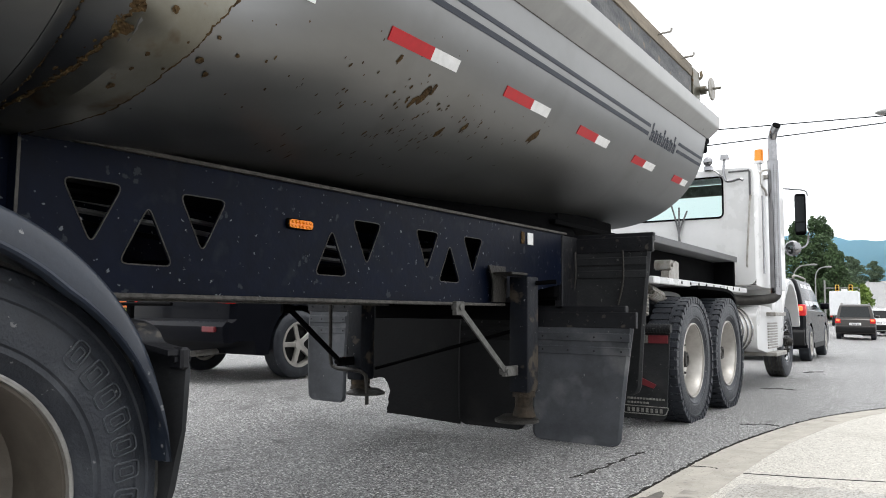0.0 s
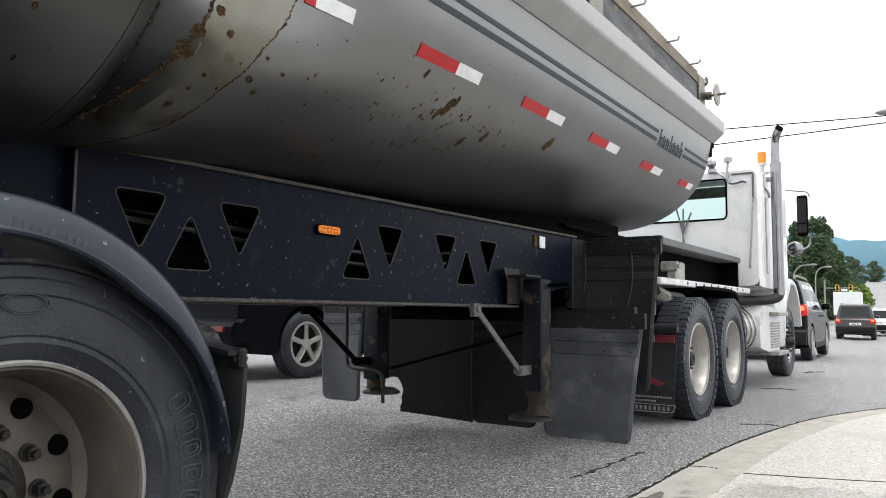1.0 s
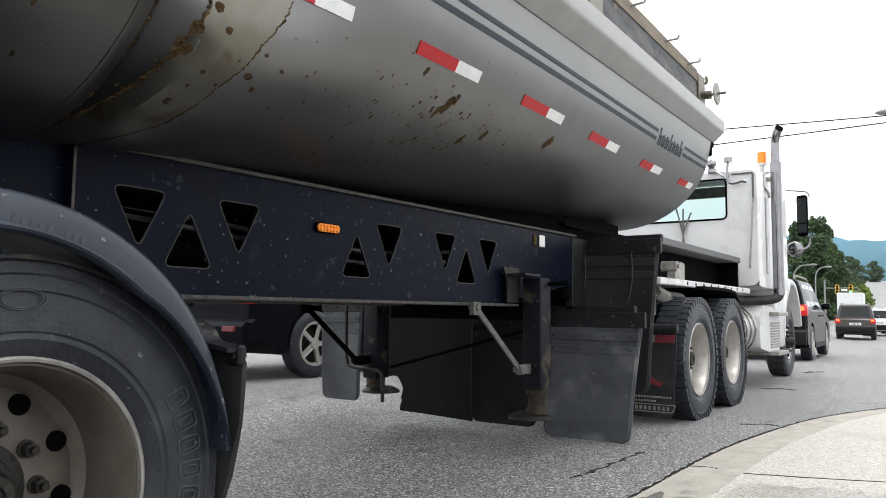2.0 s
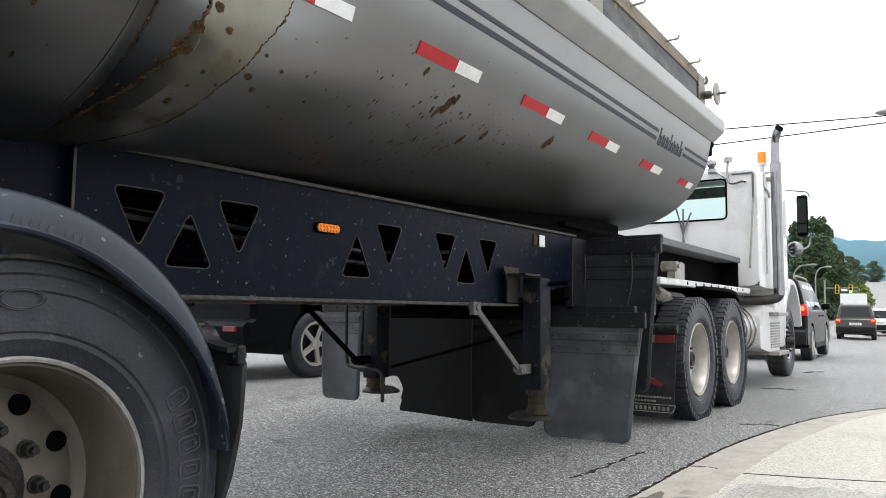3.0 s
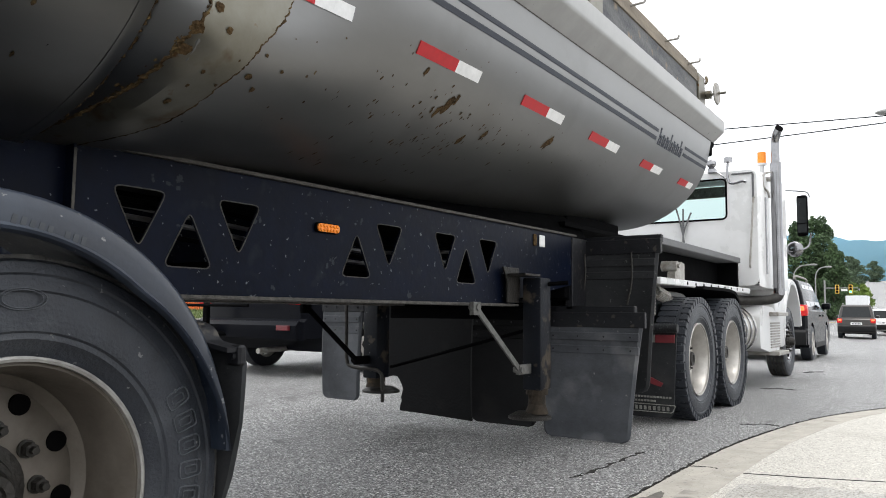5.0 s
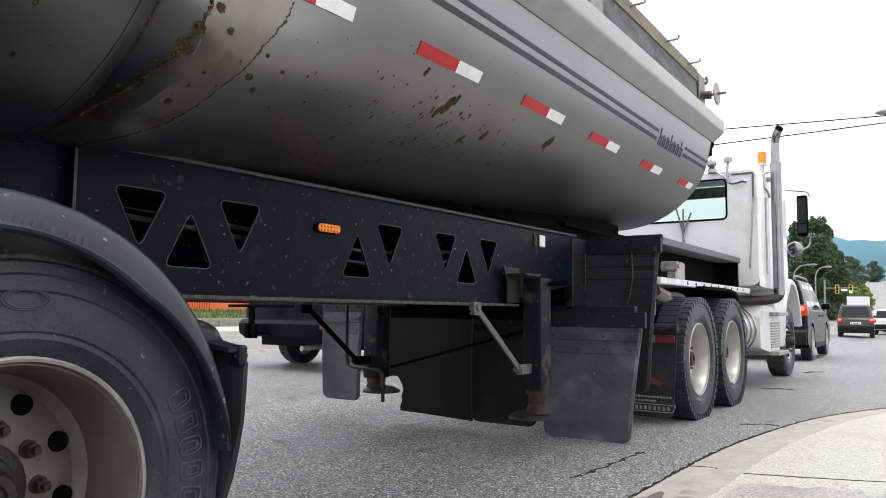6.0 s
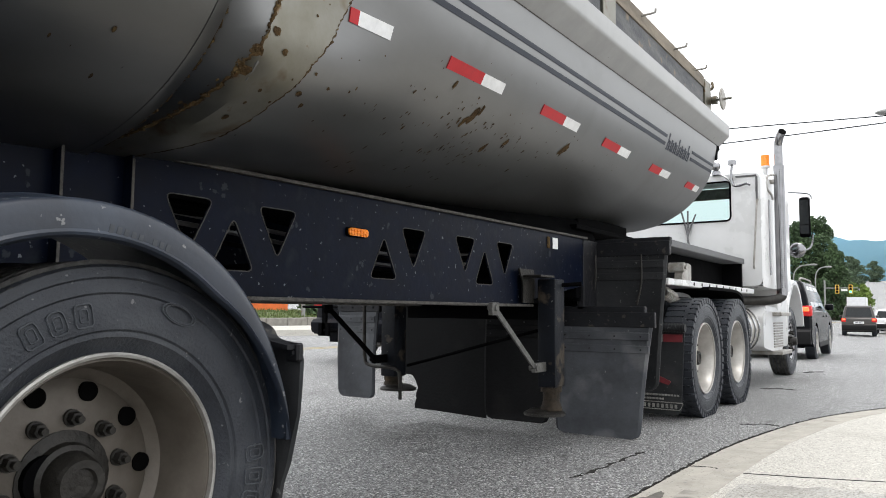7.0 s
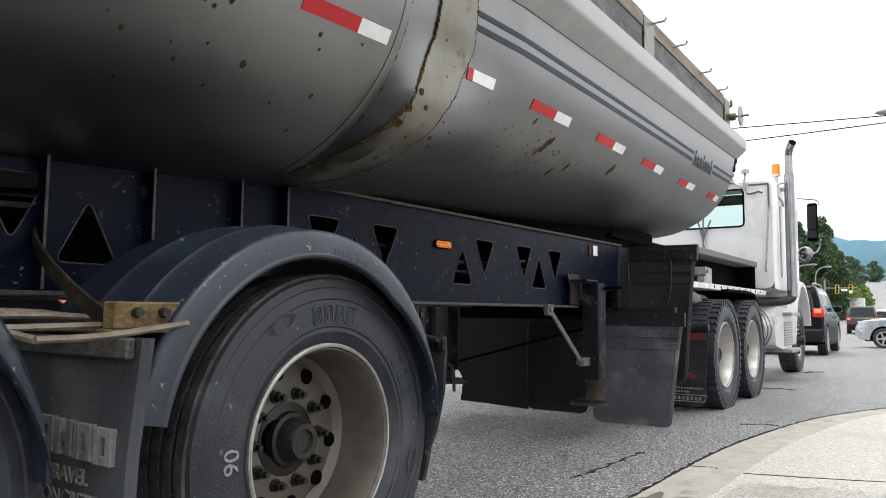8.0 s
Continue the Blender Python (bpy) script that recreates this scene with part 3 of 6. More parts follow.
            for r0 in (0.05, 0.042):
                pipe(bm, [m @ Vector((0, r0 * math.cos(j * math.tau / 24), r0 * math.sin(j * math.tau / 24))) for j in range(25)], 0.0016, 5)
            part("oval_mark", bm, M_LETTER, wheel, "raised oval mark on the sidewall")
        bm = bmesh.new()
        words(bm, "90", 0.07, Matrix.Translation(Vector(c)) @ Matrix.Rotation(radians(104.5 + 92), 4, "X") @ Matrix.Translation((0.001, 0.01, 0.36)) @ Matrix(((0, 0, 1, 0), (0, 1, 0, 0), (-1, 0, 0, 0), (0, 0, 0, 1))) @ Matrix.Rotation(radians(90), 4, "Z"), 0.0015)
        part("chalk_number", bm, M_CHALK, wheel, "chalked number 90")
    return wheel


def fender(parent, yc, zc=0.51):
    """A half-round plastic mudguard with a turned-down face and raised ribs."""
    bm = bmesh.new()
    rings = []
    n = 56
    yo, zo, r = yc - 0.062, zc + 0.03, 0.606
    for i in range(n + 1):
        a = radians(1.5 + 168 * i / n)
        lip = 0.088 * min(1.0, 0.04 + i / 17.0)
        prof = [(-1.530, r - lip), (-1.519, r - lip * 0.93), (-1.517, r - lip * 0.86), (-1.523, r - lip * 0.78), (-1.522, r - lip * 0.4), (-1.527, r - 0.012), (-1.536, r - 0.003), (-1.55, r), (-1.66, r + 0.010), (-1.672, r + 0.018), (-1.685, r + 0.012), (-1.83, r + 0.016), (-1.842, r + 0.024), (-1.855, r + 0.016), (-2.04, r + 0.012), (-2.05, r),
                (-2.05, r - 0.012), (-1.9, r - 0.002), (-1.6, r - 0.008), (-1.552, r - 0.014), (-1.536, r - lip)]
        rings.append([(x, yo + q * math.cos(a), zo + q * math.sin(a)) for x, q in prof])
    loft(bm, rings)
    f = part("fender", bm, M_FENDER, parent, "scuffed dark plastic mudguard")
    bm = bmesh.new()
    box(bm, -0.09, 0.09, -0.002, 0.002, -0.017, 0.017, 0.001)
    m = Matrix.Translation((-1.5255, yo, zo)) @ Matrix.Rotation(radians(-13), 4, "X") @ Matrix.Translation((0, 0, 0.540)) @ Matrix.Rotation(radians(90), 4, "Z")
    bmesh.ops.transform(bm, matrix=m, verts=bm.verts[:])
    part("name_plate", bm, M_FENDER, f, "moulded maker's plate")
    bm = bmesh.new()
    for k in range(9):
        y = -0.075 + k * 0.0185
        if k == 5:
            continue
        box(bm, y - 0.0055, y + 0.0055, -0.004, 0.004, -0.010, 0.010)
    bmesh.ops.transform(bm, matrix=m, verts=bm.verts[:])
    tagged(part("moulded_mark", bm, M_LETTER, f, "moulded marks, worn"), kind="stuff")
    bm = bmesh.new()
    rnd = random.Random(int(yc * 100))
    for _ in range(420):
        a = radians(170 - abs(rnd.gauss(0, 14)))
        x, q = rnd.uniform(-2.0, -1.60), rnd.uniform(0.0015, 0.0045)
        c = Vector((x, yo + (r + 0.027) * math.cos(a), zo + (r + 0.027) * math.sin(a)))
        u, w = Vector((1, 0, 0)), Vector((0, -math.sin(a), math.cos(a)))
        bm.faces.new([bm.verts.new(c + q * rnd.uniform(0.6, 1.3) * (u * math.cos(k * 1.26) + w * math.sin(k * 1.26))) for k in range(5)])
    tagged(part("mud_spatter", bm, M_MUD, f, "dried pale mud specks"), kind="stuff")
    return f


TRI_W, TRI_H = 0.217, 0.212


def triangle(y, z, down):
    h, w = TRI_H / 2, TRI_W / 2
    pts = [(y - w, z + h), (y + w, z + h), (y, z - h)] if down else [(y - w, z - h), (y, z + h), (y + w, z - h)]
    return rounded([(u, v + 0.006 * (y - 2)) for u, v in pts], 0.036, 5)


HOLES = ([(1.56, 1), (1.77, 0), (2.005, 1), (2.72, 0), (2.968, 1), (3.472, 1), (3.692, 0), (3.938, 1), (0.445, 0), (0.20, 1), (-0.5, 1), (-0.75, 0), (-1.0, 1), (-1.8, 0)])


def build_trailer():
    tr = thing("dump_trailer", (AX, 3.0, 0.0), "silver half-round dump trailer on a dark blue frame", "trailer")
    # tank: rear shell, smooth ring, stained band, front shell
    bm = bmesh.new()
    shell(bm, 1.115, 7.2, 0.0, 0.012, 90)
    tank = part("tank", bm, M_TANK, tr, "silver painted steel tank with rust spots")
    bm = bmesh.new()
    shell(bm, -4.0, 1.112, 0.022, 0.034, 12)
    rear = part("tank_rear", bm, M_TANK, tr, "silver painted steel tank, rear shell")
    bm = bmesh.new()
    shell(bm, 1.113, 1.146, 0.024, 0.024, 2)
    part("tank_ring", bm, M_TANK, tr, "raised lip round the rear shell")
    bm = bmesh.new()
    loft(bm, [[tank_point(band_rear(a) + (band_front(a) - band_rear(a)) * t, a, g) for t, g in ((0, 0.0), (0, 0.007), (0.25, 0.007), (0.5, 0.007), (0.75, 0.007), (1, 0.007), (1, 0.0), (0.5, 0.0))] for a in range(-88, 89, 2)])
    band = part("tank_band", bm, M_BAND, tr, "yellowed band with rusty edges")
    bm = bmesh.new()
    rnd = random.Random(21)
    for y, a, s in ((1.285, 56.6, 0.019), (1.235, 51.6, 0.023), (1.33, 52.9, 0.014), (1.225, 47.1, 0.02), (1.40, 47.8, 0.005), (1.31, 43.8, 0.008), (1.29, 36.2, 0.012), (1.45, 63.2, 0.006), (1.30, 40.4, 0.007), (1.38, 41.8, 0.006), (1.42, 72.3, 0.007), (1.50, 66.7, 0.004)):
        bm.faces.new([bm.verts.new(tank_point(y + s * 0.85 * math.cos(k * 0.4) * u, a + 58 * s * math.sin(k * 0.4) * u, 0.0085)) for k in range(15) for u in (rnd.uniform(0.75, 1.15),)])
    tagged(part("rust_staining", bm, M_RUST, band, "round brown rust spots"), kind="stuff")
    # crusted rust runs that creep over the swelling behind the band
    bm = bmesh.new()
    for k in range(80):
        a = rnd.gauss(31, 7) if k % 2 else rnd.uniform(20, 64)
        y = band_rear(a) - abs(rnd.gauss(0, 0.006 if a > 38 else 0.012))
        s = rnd.uniform(0.002, 0.006)
        bm.faces.new([bm.verts.new(tank_point(y + s * 0.6 * math.cos(q * 0.9) * u, a + 90 * s * math.sin(q * 0.9) * u, 0.003)) for q in range(7) for u in (rnd.uniform(0.6, 1.2),)])
    tagged(part("rust_crust", bm, M_RUST, band, "crusted rust along the weld"), kind="stuff")
    for edge, g, thick in ((band_rear, 0.004, 0.0048), (band_front, 0.004, 0.0042), (lambda a: 1.148, 0.018, 0.004)):
        bm = bmesh.new()
        pipe(bm, [tank_point(edge(a * 0.5) + rnd.uniform(-0.004, 0.004), a * 0.5, g) for a in range(-176, 177)], thick, 6)
        for v in bm.verts:
            v.co += Vector((rnd.uniform(-1, 1), rnd.uniform(-1, 1), rnd.uniform(-1, 1))) * thick * 0.4
        part("weld_seam", bm, M_RUST, tr, "rusty weld seam")
    bm = bmesh.new()
    rings = []
    for k, (dy, g) in enumerate(((0, 0), (0.03, -0.01), (0.06, -0.05), (0.08, -0.2), (0.09, -0.6))):
        rings.append([tank_point(7.2 + dy, -90 + 180 * j / 48, g) for j in range(49)] + [(AX, 7.2 + dy, tank_z(7.2))])
    loft(bm, rings)
    part("front_wall", bm, M_TANK, tr)
    # stripes and reflective tape
    for za, zb in ((2.070, 2.095), (2.128, 2.150)):
        for y0, y1 in ((1.60, 5.46), (6.30, 7.18)):
            bm = bmesh.new()
            patch(bm, y0, y1, za, zb, 0.003, 24, 0.038)
            part("stripe", bm, M_STRIPE, tank, "dark grey-blue stripe")
    bm = bmesh.new()
    for k in range(7):
        y = 5.52 + k * 0.106
        tall = 0.05 if k in (0, 3, 6) else 0.015
        patch(bm, y, y + 0.032, 2.05, 2.12 + tall, 0.003, 1, 0.038)
        patch(bm, y + 0.05, y + 0.082, 2.05, 2.12, 0.003, 1, 0.038)
        patch(bm, y + 0.03, y + 0.054, 2.05 + (0.0 if k % 2 else 0.05), 2.07 + (0.0 if k % 2 else 0.05), 0.003, 1, 0.038)
    part("maker_mark", bm, M_STRIPE, tank, "dark maker's mark in plain blocks")
    for y0, red, white, host in ((0.66, 0.261, 0.158, rear), (1.606, 0.046, 0.188, tank), (2.245, 0.292, 0.204, tank), (3.195, 0.318, 0.225, tank), (4.21, 0.333, 0.238, tank), (5.39, 0.295, 0.262, tank), (6.55, 0.285, 0.19, tank)):
        g, dz = (0.025, 0.006) if host is rear else (0.004, 0.0)
        bm = bmesh.new()
        patch(bm, y0, y0 + red, 1.880 + dz, 1.926 + dz, g, 5, 0.0375)
        part("red_tape", bm, M_RED, host, "red reflective tape")
        bm = bmesh.new()
        patch(bm, y0 + red, y0 + red + white, 1.880 + dz, 1.926 + dz, g, 3, 0.0375)
        part("white_tape", bm, M_WHITE_TAPE, host, "white reflective tape")
    bm = bmesh.new()
    rnd = random.Random(12)
    marks = [(2.62, 1.765, 0.035, 0.026), (2.58, 1.735, 0.028, 0.014), (2.66, 1.795, 0.02, 0.02), (3.73, 1.78, 0.06, 0.014), (3.05, 1.715, 0.03, 0.012), (2.36, 1.84, 0.02, 0.012), (2.48, 1.895, 0.012, 0.02), (2.9, 1.675, 0.03, 0.012)]
    marks += [(rnd.gauss(2.75, 0.4), rnd.gauss(1.69, 0.06), rnd.uniform(0.004, 0.012), rnd.uniform(0.002, 0.005)) for _ in range(60)]
    marks += [(rnd.uniform(1.9, 4.8), rnd.uniform(1.60, 2.0), rnd.uniform(0.002, 0.006), rnd.uniform(0.002, 0.004)) for _ in range(55)]
    marks += [(rnd.uniform(2.0, 2.9), rnd.uniform(1.50, 1.80), rnd.uniform(0.003, 0.007), rnd.uniform(0.002, 0.004)) for _ in range(45)]
    for y, a, r in ((1.475, 45.0, 0.018), (1.525, 42.6, 0.014), (1.50, 50.4, 0.009), (1.595, 48.1, 0.011), (1.72, 49.1, 0.008), (1.80, 43.2, 0.008), (1.66, 39.7, 0.006), (1.86, 47.8, 0.006), (1.78, 37.6, 0.006), (1.70, 57.2, 0.005), (1.84, 60.8, 0.006), (1.60, 56.0, 0.004)):
        bm.faces.new([bm.verts.new(tank_point(y + r * 0.8 * math.cos(k * 0.57) * u, a + 50 * r * math.sin(k * 0.57) * u, 0.0015)) for k in range(11) for u in (rnd.uniform(0.7, 1.15),)])
    for y, z, ry, rz in marks:
        loop = []
        for k in range(11):
            a = k * math.tau / 11
            u = rnd.uniform(0.6, 1.15)
            dy, dz = 0.7 * ry * u * math.cos(a), (rz + 0.3 * ry) * u * math.sin(a) + 0.35 * ry * u * math.cos(a)
            loop.append(bm.verts.new(tank_point(y + dy, tank_angle(y + dy, z + dz + 0.04 * (y - 2)), 0.0015)))
        bm.faces.new(loop)
    tagged(part("rust_staining", bm, M_RUST, tank, "scattered brown rust spots"), kind="stuff")
    bm = bmesh.new()
    for _ in range(60):
        y, z = rnd.uniform(-0.6, 1.0), rnd.uniform(1.55, 2.05)
        ry = rnd.uniform(0.002, 0.006) if rnd.random() < 0.7 else rnd.uniform(0.006, 0.011)
        bm.faces.new([bm.verts.new(tank_point(y + ry * math.cos(k * 0.9) * rnd.uniform(0.6, 1.1), tank_angle(y, z + ry * math.sin(k * 0.9)), 0.0238)) for k in range(7)])
    tagged(part("rust_staining", bm, M_RUST, rear, "scattered brown rust spots"), kind="stuff")
    # top rail
    bm = bmesh.new()
    rings = []
    for i in range(25):
        y = -4.0 + 11.33 * i / 24
        x, z = AX + tank_w(y), tank_z(y)
        rings.append([(x - 0.03, y, z - 0.06), (x - 0.004, y, z - 0.072), (x + 0.088, y, z + 0.008), (x + 0.096, y, z + 0.018), (x + 0.10, y, z + 0.034), (x + 0.10, y, z + 0.12), (x + 0.085, y, z + 0.138), (x - 0.05, y, z + 0.14)])
    loft(bm, rings)
    part("top_rail", bm, M_RAIL, tr, "pale painted top rail")
    bm = bmesh.new()
    rings = []
    for i in range(25):
        y = -4.0 + 11.33 * i / 24
        x, z = AX - tank_w(y), tank_z(y)
        rings.append([(x + 0.03, y, z), (x - 0.09, y, z - 0.04), (x - 0.09, y, z + 0.08), (x + 0.05, y, z + 0.09)])
    loft(bm, rings)
    part("top_rail", bm, M_RAIL, tr, "pale painted top rail")
    bm = bmesh.new()
    pipe(bm, [(AX + tank_w(y) - 0.001, y, tank_z(y) - 0.073) for y in [-4 + 0.4 * k for k in range(29)]], 0.0035, 6)
    part("rail_weld", bm, M_EDGE, tr, "weld bead under the rail")
    bm = bmesh.new()
    x, z = AX + tank_w(7.2), tank_z(7.2)
    prism(bm, [(7.18, z - 0.02), (7.32, z - 0.03), (7.33, z - 0.10), (7.26, z - 0.13), (7.25, z - 0.2), (7.20, z - 0.22)], x - 0.05, x - 0.005)
    part("nose_bracket", bm, M_BLACK, tr, "dark bracket under the rail's end")
    # boards above the rail
    def board_x(y):
        return AX + tank_w(y) - 0.02
    for y0, y1 in ((-3.9, 0.6), (0.7, 3.9), (4.15, 6.72)):
        bm = bmesh.new()
        loft(bm, [[(board_x(y), y, tank_z(y) + 0.09), (board_x(y), y, tank_z(y) + 0.40), (board_x(y) - 0.04, y, tank_z(y) + 0.40), (board_x(y) - 0.04, y, tank_z(y) + 0.09)] for y in (y0, (y0 + y1) / 2, y1)])
        b = part("side_board", bm, M_BOARD, tr, "weathered dark side board")
        bm = bmesh.new()
        loft(bm, [[(board_x(y) + 0.01, y, tank_z(y) + 0.404), (board_x(y) + 0.012, y, tank_z(y) + 0.50), (board_x(y) - 0.035, y, tank_z(y) + 0.50), (board_x(y) - 0.035, y, tank_z(y) + 0.404)] for y in (y0, (y0 + y1) / 2, y1)])
        part("timber", bm, M_WOOD, b, "weathered timber top board")
    for y in (3.92, 6.75):
        bm = bmesh.new()
        x, z = board_x(y), tank_z(y)
        box(bm, x - 0.05, x + 0.014, y, y + 0.2, z + 0.085, z + 0.49, 0.004)
        part("stake", bm, M_BAND, tr, "stained pale steel stake")
    for y in (2.35, 3.42, 4.10, 4.72, 5.62, 6.35):
        bm = bmesh.new()
        x, z = board_x(y), tank_z(y)
        pipe(bm, curve_pts([(x - 0.02, y, z + 0.47), (x + 0.06, y, z + 0.472), (x + 0.105, y, z + 0.475), (x + 0.112, y, z + 0.50)], 4), 0.009, 8)
        part("tarp_hook", bm, M_GALV, tr, "bent steel tarp hook")
    bm = bmesh.new()
    x, z = board_x(6.95), tank_z(6.95)
    pipe(bm, curve_pts([(x - 0.05, 6.98, z + 0.42), (x + 0.03, 6.98, z + 0.44), (x + 0.03, 6.98, z + 0.5)], 4), 0.014, 8)
    rod(bm, (x - 0.05, 7.0, z + 0.33), (x + 0.2, 7.0, z + 0.33), 0.012)
    rod(bm, (x + 0.02, 7.0, z + 0.33), (x + 0.07, 7.0, z + 0.33), 0.04)
    box(bm, x - 0.06, x + 0.0, 6.93, 7.06, z + 0.09, z + 0.42, 0.005)
    part("tarp_bracket", bm, M_BAND, tr, "stained tarp roller bracket")
    bm = bmesh.new()
    lathe(bm, [(0.0, 0.02), (0.0, 0.10), (0.008, 0.105), (0.016, 0.10), (0.018, 0.02)], 24, (x + 0.11, 7.0, z + 0.33))
    part("tarp_wheel", bm, M_GALV, tr, "round tarp roller end disc")
    # frame beams
    for x0, x1 in ((-2.362, -2.35), (-3.35, -3.338)):
        bm = bmesh.new()
        outer = [(-4.0, 0.962), (4.28, 0.962), (4.28, 0.99), (5.2, 1.12), (5.2, 1.475), (-4.0, 1.405)]
        plate(bm, outer, [triangle(y, 1.228 if d else 1.17, d) for y, d in HOLES if x1 > -3 or y < 2.2], x0, x1)
        beam = part("frame_beam", bm, M_BEAM, tr, "dark blue steel beam with triangular holes", smooth=25)
        out = 0.035 if x1 > -3 else -0.035
        if x1 > -3:
            for y, d in HOLES:
                bm = bmesh.new()
                loop = triangle(y, 1.228 if d else 1.17, d)
                pipe(bm, [(x1 + 0.001, u, v) for u, v in loop + loop[:1]], 0.0026, 5)
                part("hole_edge", bm, M_EDGE, beam)
        e = x1 if x1 > -3 else x0
        bm = bmesh.new()
        box(bm, min(e - 0.12 * (out > 0), e + out), max(e + 0.12 * (out < 0), e + out), -4.0, 4.27, 0.946, 0.962, 0.003)
        part("lower_flange", bm, M_EDGE, beam, "worn bare lower flange")
        bm = bmesh.new()
        loft(bm, [[(e - 0.1, y, z), (e + out * 0.6, y, z), (e + out * 0.6, y, z + 0.014), (e - 0.1, y, z + 0.014)] for y, z in ((-4.0, 1.406), (5.2, 1.476))])
        part("upper_flange", bm, M_EDGE, beam, "worn bare upper flange")
    bm = bmesh.new()
    for y in (0.277, 0.652, 1.043, 1.29, -0.1, -0.5):
        bm = bmesh.new()
        box(bm, -2.35, -2.30, y - 0.004, y + 0.004, 0.964, 1.435, 0.001)
        rib = part("stiffener", bm, M_BEAM, tr, "dark blue vertical stiffener")
        bm = bmesh.new()
        box(bm, -2.30, -2.296, y - 0.005, y + 0.005, 0.966, 1.42, 0.001)
        part("worn_edge", bm, M_EDGE, rib, "bare worn edge")
    for y in (-1.2, 0.1, 1.3, 2.4, 3.2, 4.2, 5.1):
        bm = bmesh.new()
        box(bm, -3.338, -2.362, y - 0.04, y + 0.04, 1.02, 1.14, 0.004)
        part("cross_member", bm, M_BLACK, tr)
    for k in range(5):
        bm = bmesh.new()
        z = 1.18 + 0.03 * k
        pipe(bm, curve_pts([(-2.5 - 0.05 * k, -1 + 0.3 * k, z), (-2.46 - 0.04 * k, 1.0, z + 0.05), (-2.5, 1.9, z + 0.02 * (k % 3)), (-2.48, 2.9, z - 0.06), (-2.52, 3.8, z)], 8), 0.011, 6)
        part("air_hose", bm, M_GREY if k % 2 else M_BLACK, tr)
    bm = bmesh.new()
    loft(bm, [[(-3.33, y, z), (-2.37, y, z), (-2.37, y, z - 0.02), (-3.33, y, z - 0.02)] for y, z in ((-4.0, 1.40), (5.2, 1.47))])
    part("deck", bm, M_BLACK, tr)
    # dark plate added so that no sky shows through the front holes
    bm = bmesh.new()
    box(bm, -3.33, -2.37, 5.12, 5.18, 1.0, 1.46, 0.004)
    part("hole_backing", bm, M_BLACK, tr)
    bm = bmesh.new()
    loft(bm, [[(-3.3, y, 1.44), (-2.40, y, 1.44), (-2.52, y, z), (-3.2, y, z)] for y, z in ((2.0, 1.49), (3.5, 1.58), (5.6, 1.67))])
    part("tank_cradle", bm, M_BLACK, tr, "dark cradle beam under the tank")
    bm = bmesh.new()
    box(bm, -3.38, -2.42, 5.2, 6.62, 1.565, 1.60, 0.004)
    box(bm, -3.3, -2.5, 5.4, 6.5, 1.60, 1.70, 0.01)
    part("upper_coupler", bm, M_BLACK, tr, "dark coupler plate under the tank's nose")
    # side lamp, plates
    bm = bmesh.new()
    outer = rounded([(2.43, 1.257), (2.585, 1.257), (2.585, 1.303), (2.43, 1.303)], 0.02, 5)
    prism(bm, outer, -2.35, -2.338)
    lamp = part("side_lamp", bm, M_BLACK, tr)
    bm = bmesh.new()
    prism(bm, rounded([(2.438, 1.262), (2.577, 1.262), (2.577, 1.298), (2.438, 1.298)], 0.016, 5), -2.338, -2.331)
    for i in range(6):
        for j in range(2):
            bmesh.ops.create_icosphere(bm, subdivisions=1, radius=0.009, matrix=Matrix.Translation((-2.331, 2.455 + i * 0.021, 1.271 + j * 0.018)))
    part("lens", bm, M_AMBER, lamp, "amber lens with bead diodes")
    bm = bmesh.new()
    box(bm, -2.35, -2.342, 4.62, 4.70, 1.36, 1.44, 0.003)
    part("sticker", bm, M_WHITE_TAPE, tr, "small white sticker")
    bm = bmesh.new()
    box(bm, -2.35, -2.342, 4.535, 4.575, 1.36, 1.44, 0.003)
    part("sticker", bm, M_RUST, tr, "small rusty plate")
    # landing legs
    for s, xm in ((1, -2.225), (-1, -3.545)):
        bm = bmesh.new()
        box(bm, xm - 0.065, xm + 0.065, 4.27, 4.42, 0.42, 1.13, 0.012, 2)
        leg = part("landing_leg", bm, M_LEG, tr, "dark steel landing leg")
        up = 0.0 if s > 0 else 0.085
        bm = bmesh.new()
        rod(bm, (xm, 4.345, 0.28 + up), (xm, 4.345, 0.46 + up), 0.055, 18)
        rod(bm, (xm, 4.345, 0.39), (xm, 4.345, 0.43), 0.07, 18)
        rod(bm, (xm, 4.345, 0.27 + up), (xm, 4.345, 0.33 + up), 0.075, 18, 0.055)
        part("leg_tube", bm, M_RUSTYSTEEL, leg, "rusty inner leg tube")
        bm = bmesh.new()
        rod(bm, (xm - 0.05 * s, 4.345, 0.235 + up), (xm - 0.05 * s, 4.345, 0.25 + up), 0.137, 28)
        rod(bm, (xm - 0.05 * s, 4.345, 0.249 + up), (xm - 0.05 * s, 4.345, 0.275 + up), 0.137, 28, 0.09)
        part("foot", bm, M_HUB, leg, "round dished steel foot")
        bm = bmesh.new()
        x0 = xm - 0.09 * s
        prism(bm, [(4.10, 0.97), (4.25, 0.97), (4.27, 1.10), (4.25, 1.19), (4.05, 1.19), (4.10, 1.10)], x0, x0 + 0.012)
        box(bm, min(x0, xm + 0.05 * s), max(x0, xm + 0.05 * s), 4.10, 4.30, 1.135, 1.15, 0.003)
        part("leg_bracket", bm, M_HUB, leg, "rusty steel bracket")
        bm = bmesh.new()
        a, b = Vector((xm - 0.02, 3.62, 0.935)), Vector((xm - 0.02, 4.14, 0.555))
        d = (b - a).normalized()
        n = Vector((0, -d.z, d.y))
